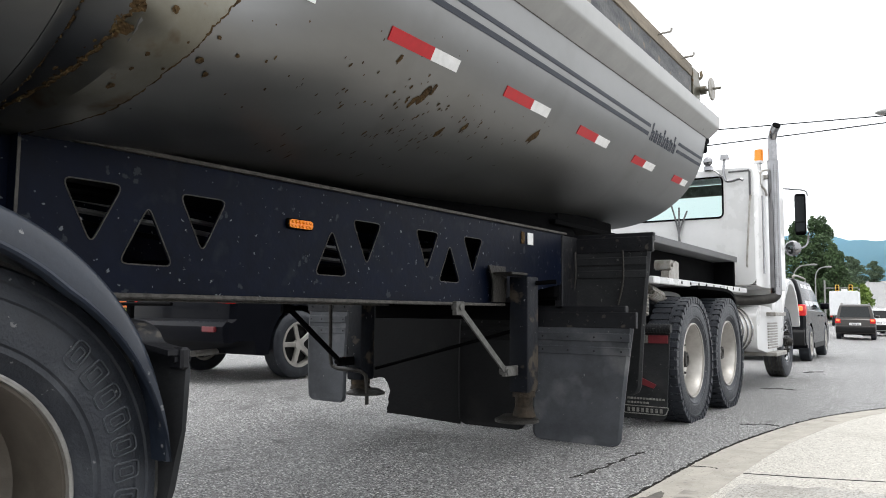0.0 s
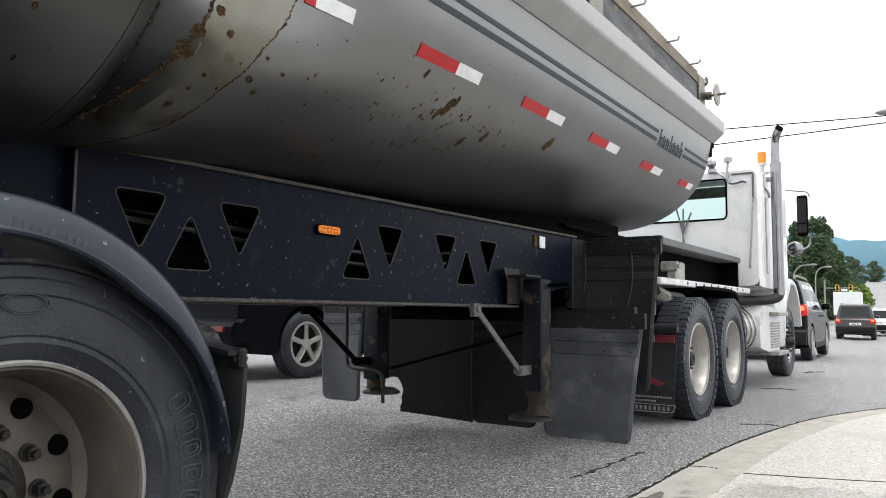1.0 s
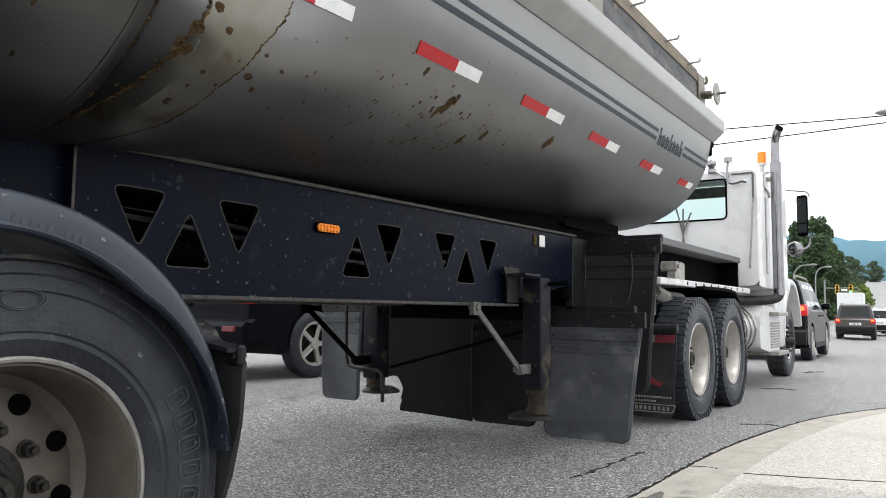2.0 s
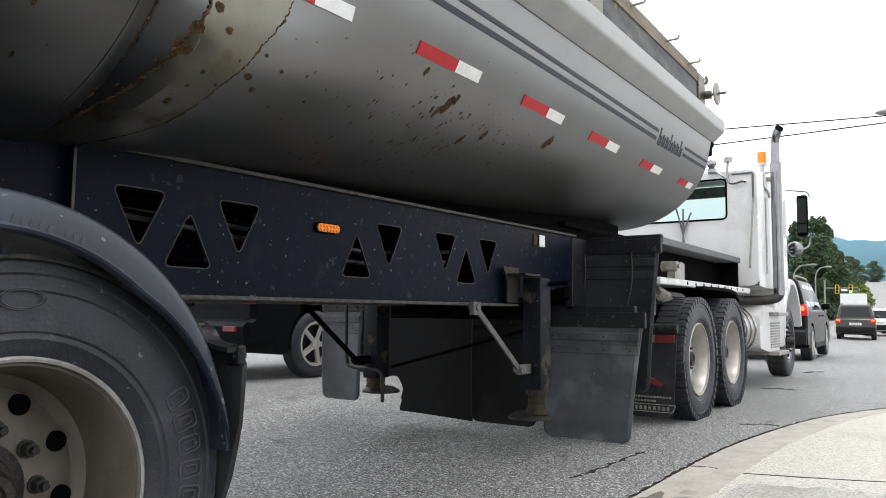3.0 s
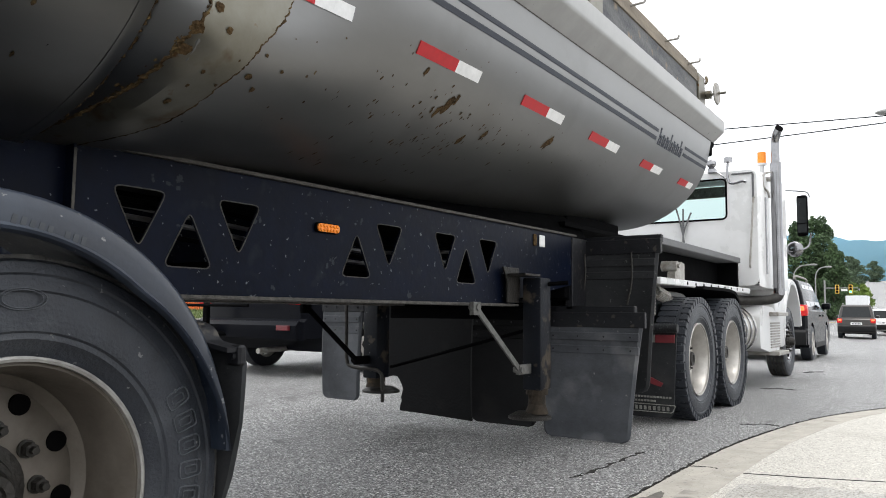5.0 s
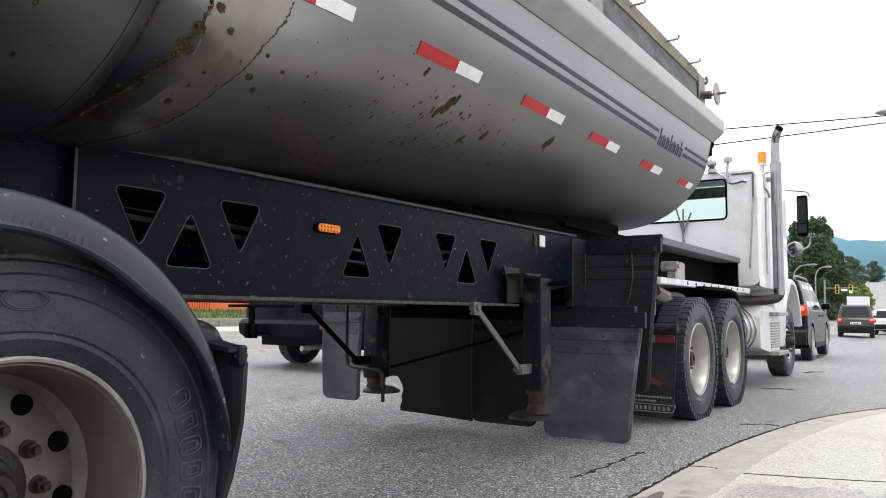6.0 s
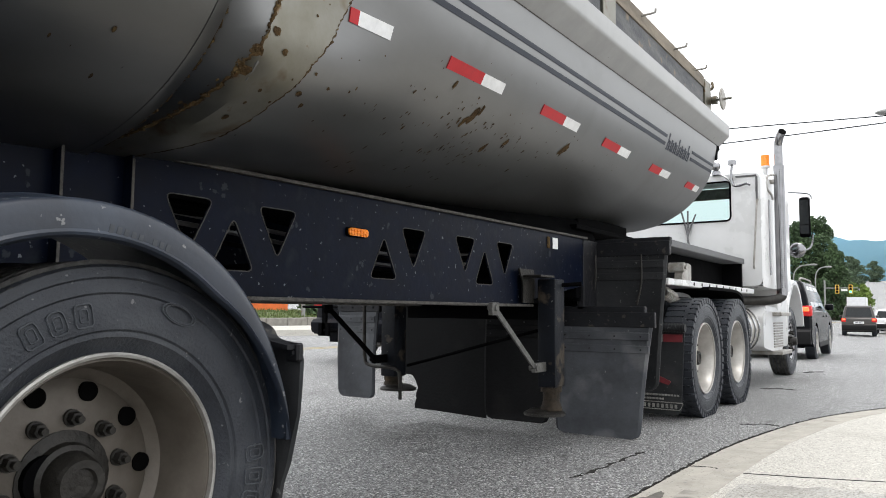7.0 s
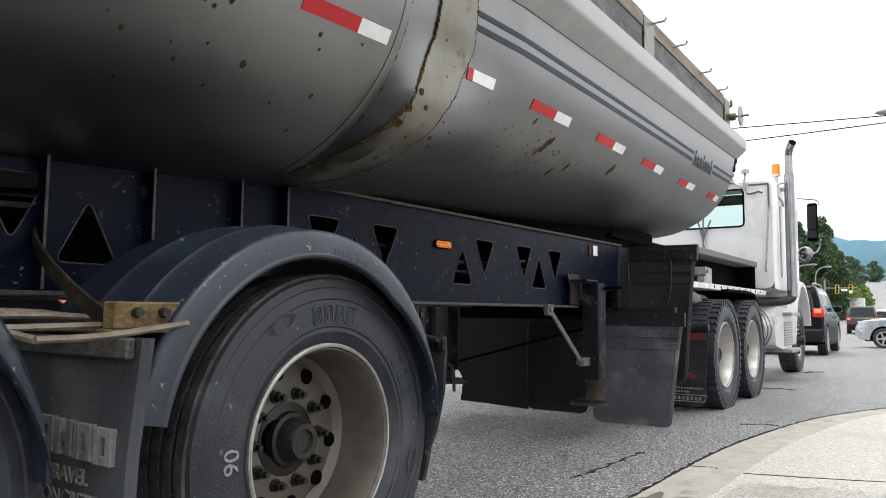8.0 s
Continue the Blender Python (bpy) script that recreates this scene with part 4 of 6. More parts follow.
        loft(bm, [[p + n * 0.017, p + n * 0.017 + Vector((0.012, 0, 0)), p - n * 0.017 + Vector((0.012, 0, 0)), p - n * 0.017] for p in (a, b)])
        rod(bm, a + Vector((-0.03, 0, 0)), a + Vector((0.03, 0, 0)), 0.02)
        rod(bm, b + Vector((-0.03, 0, 0)), b + Vector((0.03, 0, 0)), 0.02)
        box(bm, xm - 0.03, xm + 0.0, 3.58, 3.66, 0.89, 0.965, 0.003)
        box(bm, xm - 0.03, xm + 0.0, 4.12, 4.28, 0.525, 0.585, 0.003)
        part("brace", bm, M_BRACE if s > 0 else M_BLACK, leg, "bare steel brace")
    bm = bmesh.new()
    rod(bm, (-2.3, 4.345, 0.95), (-3.4, 4.345, 0.95), 0.02)
    rod(bm, (-2.17, 4.38, 1.09), (-2.04, 4.42, 1.10), 0.014)
    rod(bm, (-3.45, 4.4, 0.50), (-2.3, 4.4, 0.80), 0.012)
    box(bm, -3.40, -2.30, 4.32, 4.37, 0.86, 0.94, 0.005)
    part("cross_shaft", bm, M_BLACK, tr)
    bm = bmesh.new()
    pipe(bm, curve_pts([(-3.77, 4.26, 0.96), (-3.766, 4.26, 0.80), (-3.757, 4.26, 0.55), (-3.70, 4.26, 0.497), (-3.52, 4.26, 0.49), (-3.44, 4.26, 0.47), (-3.418, 4.26, 0.42), (-3.412, 4.26, 0.26)], 6), 0.014, 8)
    part("crank_handle", bm, M_HUB, tr, "bent crank handle")

    # mud flaps of the front end
    def flap(x0, x1, x0b, x1b, y, z1, z0, label, rubber=M_FLAP):
        bm = bmesh.new()
        rings = []
        for t in (0, 0.12, 0.24, 0.36, 0.48, 0.60, 0.72, 0.84, 0.92, 0.945, 0.965, 0.985, 1.0):
            z = z1 + (z0 - z1) * t
            dy = -0.03 * math.sin(t * 2.6)
            turn = 0.055 * (1 - math.sqrt(max(0.0, 1 - (max(0.0, t - 0.93) / 0.07) ** 2)))
            a, b = x0 + (x0b - x0) * t + turn, x1 + (x1b - x1) * t - turn
            rings.append([(a, y + dy, z), (a + 0.02, y + dy - 0.012, z), (a + 0.035, y + dy - 0.004, z), (b - 0.035, y + dy - 0.004, z), (b - 0.02, y + dy - 0.012, z), (b, y + dy, z), (b, y + dy + 0.012, z), (a, y + dy + 0.012, z)])
        loft(bm, rings)
        f = part("mud_flap", bm, rubber, tr, label)
        bm = bmesh.new()
        box(bm, x0 - 0.01, x1 + 0.01, y - 0.02, y + 0.02, z1 - 0.10, z1 + 0.01, 0.004)
        part("flap_bar", bm, M_FLAPBAR, f, "bolted steel flap bar")
        for j in range(2):
            bm = bmesh.new()
            zz = z1 - 0.165 - 0.095 * j
            box(bm, x0 + 0.02, x1 - 0.03, y - 0.032, y - 0.012, zz - 0.03, zz + 0.03, 0.006)
            part("flap_strip", bm, rubber, f, "raised bolted rubber strip")
        for k in range(4):
            for zz in (z1 - 0.06, z1 - 0.165, z1 - 0.26):
                bm = bmesh.new()
                xx = x0 + (x1 - x0) * (0.1 + 0.26 * k)
                rod(bm, (xx, y - 0.036, zz), (xx, y - 0.01, zz), 0.007, 8)
                part("bolt", bm, M_FLAPBAR, f)
        return f
    flap(-2.56, -1.80, -2.57, -1.91, 5.15, 0.905, 0.0, "grey dusty rubber mud flap", M_DUSTFLAP)
    flap(-2.46, -1.77, -2.46, -1.86, 5.42, 1.45, 0.33, "dark rubber mud flap behind the landing leg")
    flap(-4.69, -4.22, -4.67, -4.25, 5.0, 1.0, 0.14, "grey dusty rubber mud flap", M_DUSTFLAP)
    flap(-3.13, -2.55, -3.13, -2.57, 5.02, 1.0, 0.07, "darker inner rubber mud flap", M_INNERFLAP)
    # a flap torn away below; its wide top is added dark fill beside the leg
    bm = bmesh.new()
    torn = [(-3.14, 0.98), (-4.22, 0.98), (-4.22, 0.42), (-4.12, 0.385), (-4.03, 0.40), (-3.985, 0.355), (-3.93, 0.37), (-3.875, 0.365), (-3.85, 0.335), (-3.83, 0.30), (-3.815, 0.265), (-3.825, 0.235), (-3.835, 0.20), (-3.828, 0.17), (-3.845, 0.13), (-3.845, 0.088), (-3.60, 0.082), (-3.33, 0.070), (-3.14, 0.062)]
    loft(bm, [[(x, yy, z) for x, z in torn] for yy in (5.034, 5.046)])
    part("mud_flap", bm, M_INNERFLAP, tr, "torn darker inner rubber mud flap")
    bm = bmesh.new()
    box(bm, -4.62, -1.76, 5.42, 5.47, 1.43, 1.49, 0.006)
    box(bm, -4.62, -1.87, 5.15, 5.21, 0.90, 0.96, 0.006)
    box(bm, -2.40, -2.34, 5.15, 5.45, 0.93, 1.47, 0.006)
    box(bm, -3.36, -3.30, 5.15, 5.45, 0.93, 1.47, 0.006)
    part("flap_hanger", bm, M_FLAPBAR, tr)
    for x in (-2.34, -1.97):
        bm = bmesh.new()
        pipe(bm, curve_pts([(x, 5.37, 1.36), (x + 0.005, 5.36, 1.15), (x - 0.03, 5.35, 0.97)], 5), 0.008, 6)
        part("flap_chain", bm, M_HUB, tr)
    # running gear
    wheels = []
    for y in (0.752, -0.63):
        wheels.append(truck_wheel(tr, (-1.58, y + 0.048, 0.502), 0.515, 0.29, M_RIM, M_RIMLIP, "dusty dished steel wheel", deep=0.205, holes=10, marks=True))
        fender(tr, y)
        bm = bmesh.new()
        tyre(bm, 0.51, 0.27, 0)
        shift_bm(bm, (-1.90, y, 0.51))
        wheels.append(part("inner_tyre", bm, M_TYRE, tr, "inner twin tyre", pivot=(-1.90, y, 0.51)))
        bm = bmesh.new()
        tyre(bm, 0.51, 0.29, 0)
        shift_bm(bm, (-3.5, y, 0.51))
        wheels.append(part("far_tyre", bm, M_TYRE, tr, "twin tyre of the far side", pivot=(-3.5, y, 0.51)))
        bm = bmesh.new()
        rod(bm, (-1.75, y, 0.51), (-3.9, y, 0.51), 0.06, 18)
        rod(bm, (-2.30, y, 0.51), (-2.45, y, 0.51), 0.21, 24)
        part("axle", bm, M_BLACK, tr)
        bm = bmesh.new()
        pipe(bm, [(-2.35, y - 0.5, 0.8), (-2.35, y - 0.2, 0.68), (-2.35, y + 0.2, 0.68), (-2.35, y + 0.5, 0.8)], 0.045, 6)
        box(bm, -2.4, -2.3, y + 0.45, y + 0.6, 0.72, 0.97, 0.01)
        part("leaf_spring", bm, M_BLACK, tr)
    # guard post ahead of the front wheel
    bm = bmesh.new()
    rnd = random.Random(14)
    edge = [(0.815, -1.545), (0.77, -1.524), (0.70, -1.527), (0.62, -1.533), (0.55, -1.548), (0.48, -1.565), (0.42, -1.59), (0.36, -1.60), (0.30, -1.615)]
    loft(bm, [[(-2.0, 1.27, z), (x, 1.325 + rnd.uniform(-0.004, 0.004), z), (x + 0.004, 1.337, z), (-1.98, 1.29, z)] for z, x in edge])
    part("splash_guard", bm, M_FLAP, tr, "ragged rubber splash guard")
    bm = bmesh.new()
    box(bm, -1.57, -1.518, 1.31, 1.335, 0.765, 0.818, 0.006)
    pts = curve_pts([(-1.80, 1.31, 0.885), (-1.70, 1.315, 0.875), (-1.645, 1.32, 0.855), (-1.615, 1.32, 0.825), (-1.57, 1.325, 0.815), (-1.53, 1.33, 0.808)], 5)
    loft(bm, [[(p.x, p.y - 0.05, p.z - 0.008), (p.x, p.y + 0.012, p.z - 0.008), (p.x, p.y + 0.012, p.z + 0.004), (p.x, p.y - 0.05, p.z + 0.004)] for p in pts])
    rod(bm, (-1.54, 1.345, 0.79), (-1.54, 1.30, 0.79), 0.01, 6)
    part("guard_clamp", bm, M_FLAPBAR, tr, "worn steel clamp plate")
    # rack and flap between the wheels
    for xa, za, ya in ((-1.50, 0.846, -0.15), (-1.60, 0.866, -0.2), (-1.72, 0.888, -0.5), (-1.86, 0.896, -0.5)):
        bm = bmesh.new()
        pipe(bm, curve_pts([(xa, ya, za), (xa - 0.01, 0.0, za + 0.004), (xa - 0.02, 0.22, 0.875)], 5), 0.008, 6)
        part("rack_bar", bm, M_TANBAR, tr, "bent steel rack bar")
    bm = bmesh.new()
    pipe(bm, [(-1.50, -0.15, 0.846), (-1.60, -0.19, 0.866), (-1.72, -0.21, 0.886)], 0.009, 6)
    part("rack_bar", bm, M_TANBAR, tr, "bent steel rack bar")
    bm = bmesh.new()
    box(bm, -2.04, -1.535, 0.04, 0.26, 0.853, 0.862, 0.002)
    box(bm, -1.60, -1.55, 0.05, 0.26, 0.862, 0.925, 0.004)
    part("rack_plate", bm, M_CRUST, tr, "rusty bolted angle plate")
    for yy in (0.10, 0.17, 0.235):
        bm = bmesh.new()
        rod(bm, (-1.55, yy, 0.9), (-1.53, yy, 0.9), 0.012, 6)
        part("bolt", bm, M_HUB, tr)
    bm = bmesh.new()
    pts = curve_pts([(-1.61, 0.06, 0.89), (-1.80, 0.10, 0.945), (-2.1, 0.19, 1.03), (-2.28, 0.25, 1.09), (-2.345, 0.27, 1.135)], 5)
    loft(bm, [[(p.x, p.y - 0.006, p.z - 0.022), (p.x, p.y + 0.004, p.z - 0.022), (p.x, p.y + 0.004, p.z + 0.022), (p.x, p.y - 0.006, p.z + 0.022)] for p in pts])
    part("rack_stay", bm, M_RUSTYSTEEL, tr, "rusty bent stay")
    bm = bmesh.new()
    loft(bm, [[(-2.07, 0.055 - d, z), (x - 0.03, 0.055 - d, z), (x - 0.012, 0.048 - d, z), (x, 0.06 - d, z), (x, 0.07 - d, z), (-2.07, 0.07 - d, z)] for z, d, x in ((0.845, 0, -1.43), (0.75, 0.006, -1.435), (0.6, 0.012, -1.45), (0.35, 0.02, -1.455), (0.12, 0.015, -1.46))])
    f = part("wheel_flap", bm, M_DUSTFLAP, tr, "black rubber flap with faded print")
    bm = bmesh.new()
    box(bm, -2.06, -1.47, 0.03, 0.052, 0.80, 0.845, 0.004)
    part("flap_strip", bm, M_EDGE, f, "dusty bolted top strip")
    m = Matrix(((1, 0, 0, 0), (0, 0, -1, 0), (0, 1, 0, 0), (0, 0, 0, 1)))
    for k in range(5):
        bm = bmesh.new()
        x, z = -1.895 + 0.078 * k, 0.580 - 0.003 * k
        box(bm, x, x + 0.022, 0.030, 0.046, z, z + 0.080, 0.001)
        box(bm, x + 0.046, x + 0.068, 0.030, 0.046, z, z + 0.080, 0.001)
        box(bm, x + 0.02, x + 0.048, 0.031, 0.046, z + (0.06 if k != 2 else 0.03), z + (0.080 if k != 2 else 0.052), 0.001)
        if k in (0, 3, 4):
            box(bm, x + 0.02, x + 0.048, 0.031, 0.046, z, z + 0.018, 0.001)
        part("printed_block", bm, M_PRINT, f, "pale printed block")
    for text, z in (("GRAVEL", 0.515), ("CONCRETE", 0.462)):
        bm = bmesh.new()
        words(bm, text, 0.05, Matrix.Translation((-1.70, 0.040, z)) @ m, 0.004)
        part("print", bm, M_PRINT, f, "faded pale printed lettering")
    return tr, wheels


# ---- the tractor ----
def build_tractor():
    tk = thing("tractor_unit", (-3.0, 9.0, 0.0), "white day-cab road tractor pulling the trailer", "truck")
    wheels = []
    for y, hub_z in ((6.79, 0.512), (7.985, 0.525)):
        wheels.append(truck_wheel(tk, (-1.86, y, hub_z), 0.535, 0.28, M_ALLOY, M_ALLOY, "dusty aluminium drive wheel", deep=0.17, holes=6, seg=72, lugs=46))
        bm = bmesh.new()
        tyre(bm, 0.53, 0.27, 0, seg=64)
        shift_bm(bm, (-2.18, y, 0.53))
        wheels.append(part("inner_tyre", bm, M_TYRE, tk, "inner twin tyre", pivot=(-2.18, y, 0.53)))
        bm = bmesh.new()
        tyre(bm, 0.53, 0.5, 0, seg=64)
        shift_bm(bm, (-3.6, y, 0.53))
        wheels.append(part("far_tyre", bm, M_TYRE, tk, "far twin tyre", pivot=(-3.6, y, 0.53)))
        bm = bmesh.new()
        rod(bm, (-2.2, y, 0.53), (-3.7, y, 0.53), 0.09, 16)
        bmesh.ops.create_uvsphere(bm, u_segments=16, v_segments=10, radius=0.24, matrix=Matrix.Translation((-3.0, y, 0.53)))
        part("drive_axle", bm, M_BLACK, tk)
    wheels.append(truck_wheel(tk, (-2.07, 12.3, 0.51), 0.51, 0.28, M_CHROME, M_CHROME, "bright steer wheel", deep=0.03, holes=10, seg=64))
    bm = bmesh.new()
    tyre(bm, 0.51, 0.28, 0, seg=64)
    shift_bm(bm, (-3.9, 12.3, 0.51))
    wheels.append(part("far_tyre", bm, M_TYRE, tk, "far steer tyre", pivot=(-3.9, 12.3, 0.51)))
    for x in (-2.62, -3.42):
        bm = bmesh.new()
        box(bm, x - 0.04, x + 0.04, 5.95, 12.9, 0.86, 1.10, 0.006)
        part("frame_rail", bm, M_BLACK, tk)
    # flap, its bar and tape
    bm = bmesh.new()
    poly = rounded([(-2.46, 0.06), (-1.96, 0.06), (-1.92, 0.10), (-1.885, 0.76), (-2.46, 0.76)], 0.02, 3)
    loft(bm, [[(x, 6.16, z) for x, z in poly], [(x, 6.172, z) for x, z in poly]])
    f = part("mud_flap", bm, M_FLAP, tk, "black rubber mud flap with printed badge")
    bm = bmesh.new()
    rod(bm, (-2.6, 6.14, 0.79), (-1.87, 6.14, 0.79), 0.035, 16)
    for k in range(18):
        rod(bm, (-2.3 + 0.024 * k, 6.14, 0.79), (-2.29 + 0.024 * k, 6.14, 0.79), 0.039, 12)
    part("flap_bar", bm, M_FLAP, f, "ribbed flap hanger")
    bm = bmesh.new()
    box(bm, -2.06, -1.90, 6.15, 6.16, 0.67, 0.735, 0.002)
    part("red_tape", bm, M_DULLRED, f, "dull red reflective tape")
    bm = bmesh.new()
    box(bm, -2.16, -2.065, 6.15, 6.16, 0.67, 0.735, 0.002)
    part("white_tape", bm, M_PRINT, f, "pale reflective tape")
    bm = bmesh.new()
    poly = rounded([(-2.36, 0.155), (-2.02, 0.155), (-1.99, 0.215), (-2.36, 0.215)], 0.015, 3)
    pipe(bm, [(x, 6.156, z) for x, z in poly + poly[:1]], 0.004, 5)
    for k in range(8):
        box(bm, -2.33 + 0.038 * k, -2.31 + 0.038 * k, 6.152, 6.16, 0.168, 0.2, 0.001)
    for k in range(12):
        box(bm, -2.33 + 0.026 * k, -2.312 + 0.026 * k, 6.152, 6.16, 0.268, 0.283)
    for k in range(7):
        box(bm, -2.33 + 0.026 * k, -2.312 + 0.026 * k, 6.152, 6.16, 0.235, 0.25)
    shift_bm(bm, (0.09, 0, -0.05))
    part("badge", bm, M_PRINT, f, "pale printed badge in plain bars")
    bm = bmesh.new()
    loft(bm, [[(-2.34, y, 0.42), (-2.12, y, 0.36), (-2.10, y, 0.39), (-2.28, y, 0.47), (-2.34, y, 0.5)] for y in (6.152, 6.16)])
    shift_bm(bm, (0.10, 0, -0.05))
    part("badge", bm, M_DULLRED, f, "dull red printed mark")
    # rear crossmember and coupling bits
    bm = bmesh.new()
    box(bm, -2.62, -2.02, 6.2, 9.5, 1.155, 1.215, 0.008)
    rail = part("side_rail", bm, M_WHITE, tk, "dirty white rail with bolt holes")
    for k in range(9):
        bm = bmesh.new()
        rod(bm, (-2.03, 6.95 + k * 0.27, 1.188), (-2.016, 6.95 + k * 0.27, 1.188), 0.016, 8)
        part("bolt_hole", bm, M_HOLE, rail)
    bm = bmesh.new()
    loft(bm, [[(x, 6.62, 1.20), (x, 6.90, 1.20), (x, 6.90, 1.36), (x, 6.80, 1.375), (x, 6.62, 1.27)] for x in (-2.10, -2.03)])
    rod(bm, (-2.16, 6.66, 1.33), (-2.02, 6.66, 1.33), 0.045, 14)
    rod(bm, (-2.02, 6.66, 1.33), (-2.00, 6.66, 1.33), 0.02, 8)
    part("hinge_bracket", bm, M_GALV, tk, "pale steel hinge bracket")
    bm = bmesh.new()
    for k in range(7):
        y = 6.34 + 0.045 * k
        pipe(bm, [(-2.12 + 0.05 * math.cos(a * 0.63), y + 0.004 * a, 1.10 - 0.008 * k + 0.05 * math.sin(a * 0.63)) for a in range(11)], 0.011, 6)
    part("hose_coil", bm, M_GALV, tk, "pale coiled air hose")
    bm = bmesh.new()
    for k in range(6):
        z = 1.1 - 0.03 * k
        pipe(bm, curve_pts([(-2.3, 6.1, z), (-2.2, 6.15, z + 0.1), (-2.12, 6.3, z - 0.05), (-2.2, 6.5, z + 0.02)], 5), 0.012, 6)
    part("air_line", bm, M_GALV, tk, "tangled pale air lines")
    # deck over the drive wheels
    bm = bmesh.new()
    box(bm, -3.9, -2.135, 6.55, 9.55, 1.525, 1.592, 0.006)
    deck = part("deck", bm, M_GREY, tk, "grey steel deck plate")
    bm = bmesh.new()
    box(bm, -2.42, -2.38, 6.6, 9.5, 1.215, 1.525, 0.004)
    box(bm, -3.9, -2.15, 9.44, 9.5, 1.215, 1.525, 0.004)
    part("deck_skirt", bm, M_BLACK, deck, "dark deck skirt")
    bm = bmesh.new()
    pts = curve_pts([(-2.0, 7.2, 1.14), (-2.0, 8.2, 1.14), (-2.0, 8.55, 1.08), (-2.0, 8.68, 0.9), (-2.0, 8.72, 0.6)], 6)
    loft(bm, [[(-2.5, p.y, p.z), (-1.95, p.y, p.z), (-1.95, p.y + 0.02, p.z + 0.03), (-2.5, p.y + 0.02, p.z + 0.03)] for p in pts])
    part("wheel_arch", bm, M_BLACK, tk, "black half fender")
    # cab: a shell with rounded corners, its rear wall cut for the window
    bm = bmesh.new()
    rear, front = 9.7, 11.6
    sec = lambda y, top, wid, z0: [(-2.98 - wid, y, z0), (-2.98 - wid, y, top - 0.12), (-2.98 - wid + 0.04, y, top - 0.04), (-2.98 - wid + 0.14, y, top), (-2.98 + wid - 0.14, y, top), (-2.98 + wid - 0.04, y, top - 0.04), (-2.98 + wid, y, top - 0.12), (-2.98 + wid, y, z0)]
    loft(bm, [sec(rear + 0.03, 2.69, 1.02, 1.26), sec(rear + 0.10, 2.73, 1.055, 1.24), sec(10.6, 2.78, 1.055, 1.24), sec(11.1, 2.80, 1.055, 1.24), sec(11.42, 2.80, 1.055, 1.24)], caps=False)
    cab = part("cab", bm, M_WHITE, tk, "white painted day cab")
    bm = bmesh.new()
    b2 = bmesh.new()
    outer = rounded([(-4.0, 1.26), (-1.96, 1.26), (-1.96, 2.69), (-4.0, 2.69)], 0.10, 4)
    hole = rounded([(-3.62, 2.105), (-2.33, 2.105), (-2.33, 2.59), (-3.62, 2.59)], 0.06, 4)
    plate(b2, outer, [hole], 0, 0.03)
    for v in b2.verts:
        v.co = Vector((v.co.y, rear + v.co.x, v.co.z))
    part("rear_wall", b2, M_WHITE, cab, "white cab rear wall")
    bm.free()
    b2 = bmesh.new()
    ring = rounded([(-3.63, 2.095), (-2.32, 2.095), (-2.32, 2.60), (-3.63, 2.60)], 0.06, 4)
    pipe(b2, [(x, rear - 0.004, z) for x, z in ring + ring[:1]], 0.012, 6)
    part("window_seal", b2, M_BLACK, cab, "black rubber window seal")
    bm = bmesh.new()
    box(bm, -3.62, -2.33, rear + 0.012, rear + 0.018, 2.105, 2.59)
    pane = part("window_pane", bm, M_GLASS, cab, "pale green cab glass")
    pane.visible_shadow = False
    # header panel added to darken the upper half of the rear window
    bm = bmesh.new()
    box(bm, -4.0, -2.1, 11.34, 11.38, 2.62, 2.78, 0.01)
    part("screen_header", bm, M_GALV, cab, "grey header panel at the windscreen's top edge")
    bm = bmesh.new()
    box(bm, -4.0, -2.1, rear + 0.05, 11.5, 1.26, 1.30)
    box(bm, -2.85, -2.35, 10.3, 10.45, 1.5, 2.15, 0.05)
    part("cab_floor", bm, M_GREY, cab)
    bm = bmesh.new()
    box(bm, -4.06, -2.04, 11.40, 11.46, 1.24, 1.86)
    part("dash_wall", bm, M_GREY, cab, "dash and screen post")
    bm = bmesh.new()
    box(bm, -2.012, -1.988, rear - 0.018, rear, 2.34, 2.64, 0.004)
    box(bm, -2.25, -2.0, rear - 0.018, rear, 2.64, 2.66, 0.004)
    part("conduit", bm, M_GREY, cab, "grey conduit")
    bm = bmesh.new()
    pipe(bm, curve_pts([(-1.99, rear - 0.005, 2.34), (-1.995, rear - 0.035, 2.31), (-2.01, rear - 0.04, 2.1), (-2.045, rear - 0.04, 1.56), (-2.05, rear - 0.005, 1.48)], 6), 0.012, 8)
    part("grab_handle", bm, M_GALV, cab, "long bent grab handle")
    bm = bmesh.new()
    for k in range(3):
        dz = 0.05 * k
        pipe(bm, curve_pts([(-2.95 + 0.1 * k, rear - 0.03, 2.3 - dz), (-2.85, rear - 0.05, 1.9), (-2.8 + 0.03 * k, rear - 0.3, 1.62), (-3.0 + 0.2 * k, rear - 0.9, 1.58)], 6), 0.012, 6)
    part("air_coil", bm, M_GREY, cab, "hanging air and light cables")
    bm = bmesh.new()
    bmesh.ops.create_uvsphere(bm, u_segments=14, v_segments=8, radius=0.06, matrix=Matrix.Translation((-2.48, 9.66, 2.80)) @ Matrix.Diagonal((1, 0.6, 1, 1)))
    box(bm, -2.53, -2.43, 9.64, 9.74, 2.68, 2.745, 0.01)
    part("work_lamp", bm, M_CHROME, cab, "round chrome work lamp")
    bm = bmesh.new()
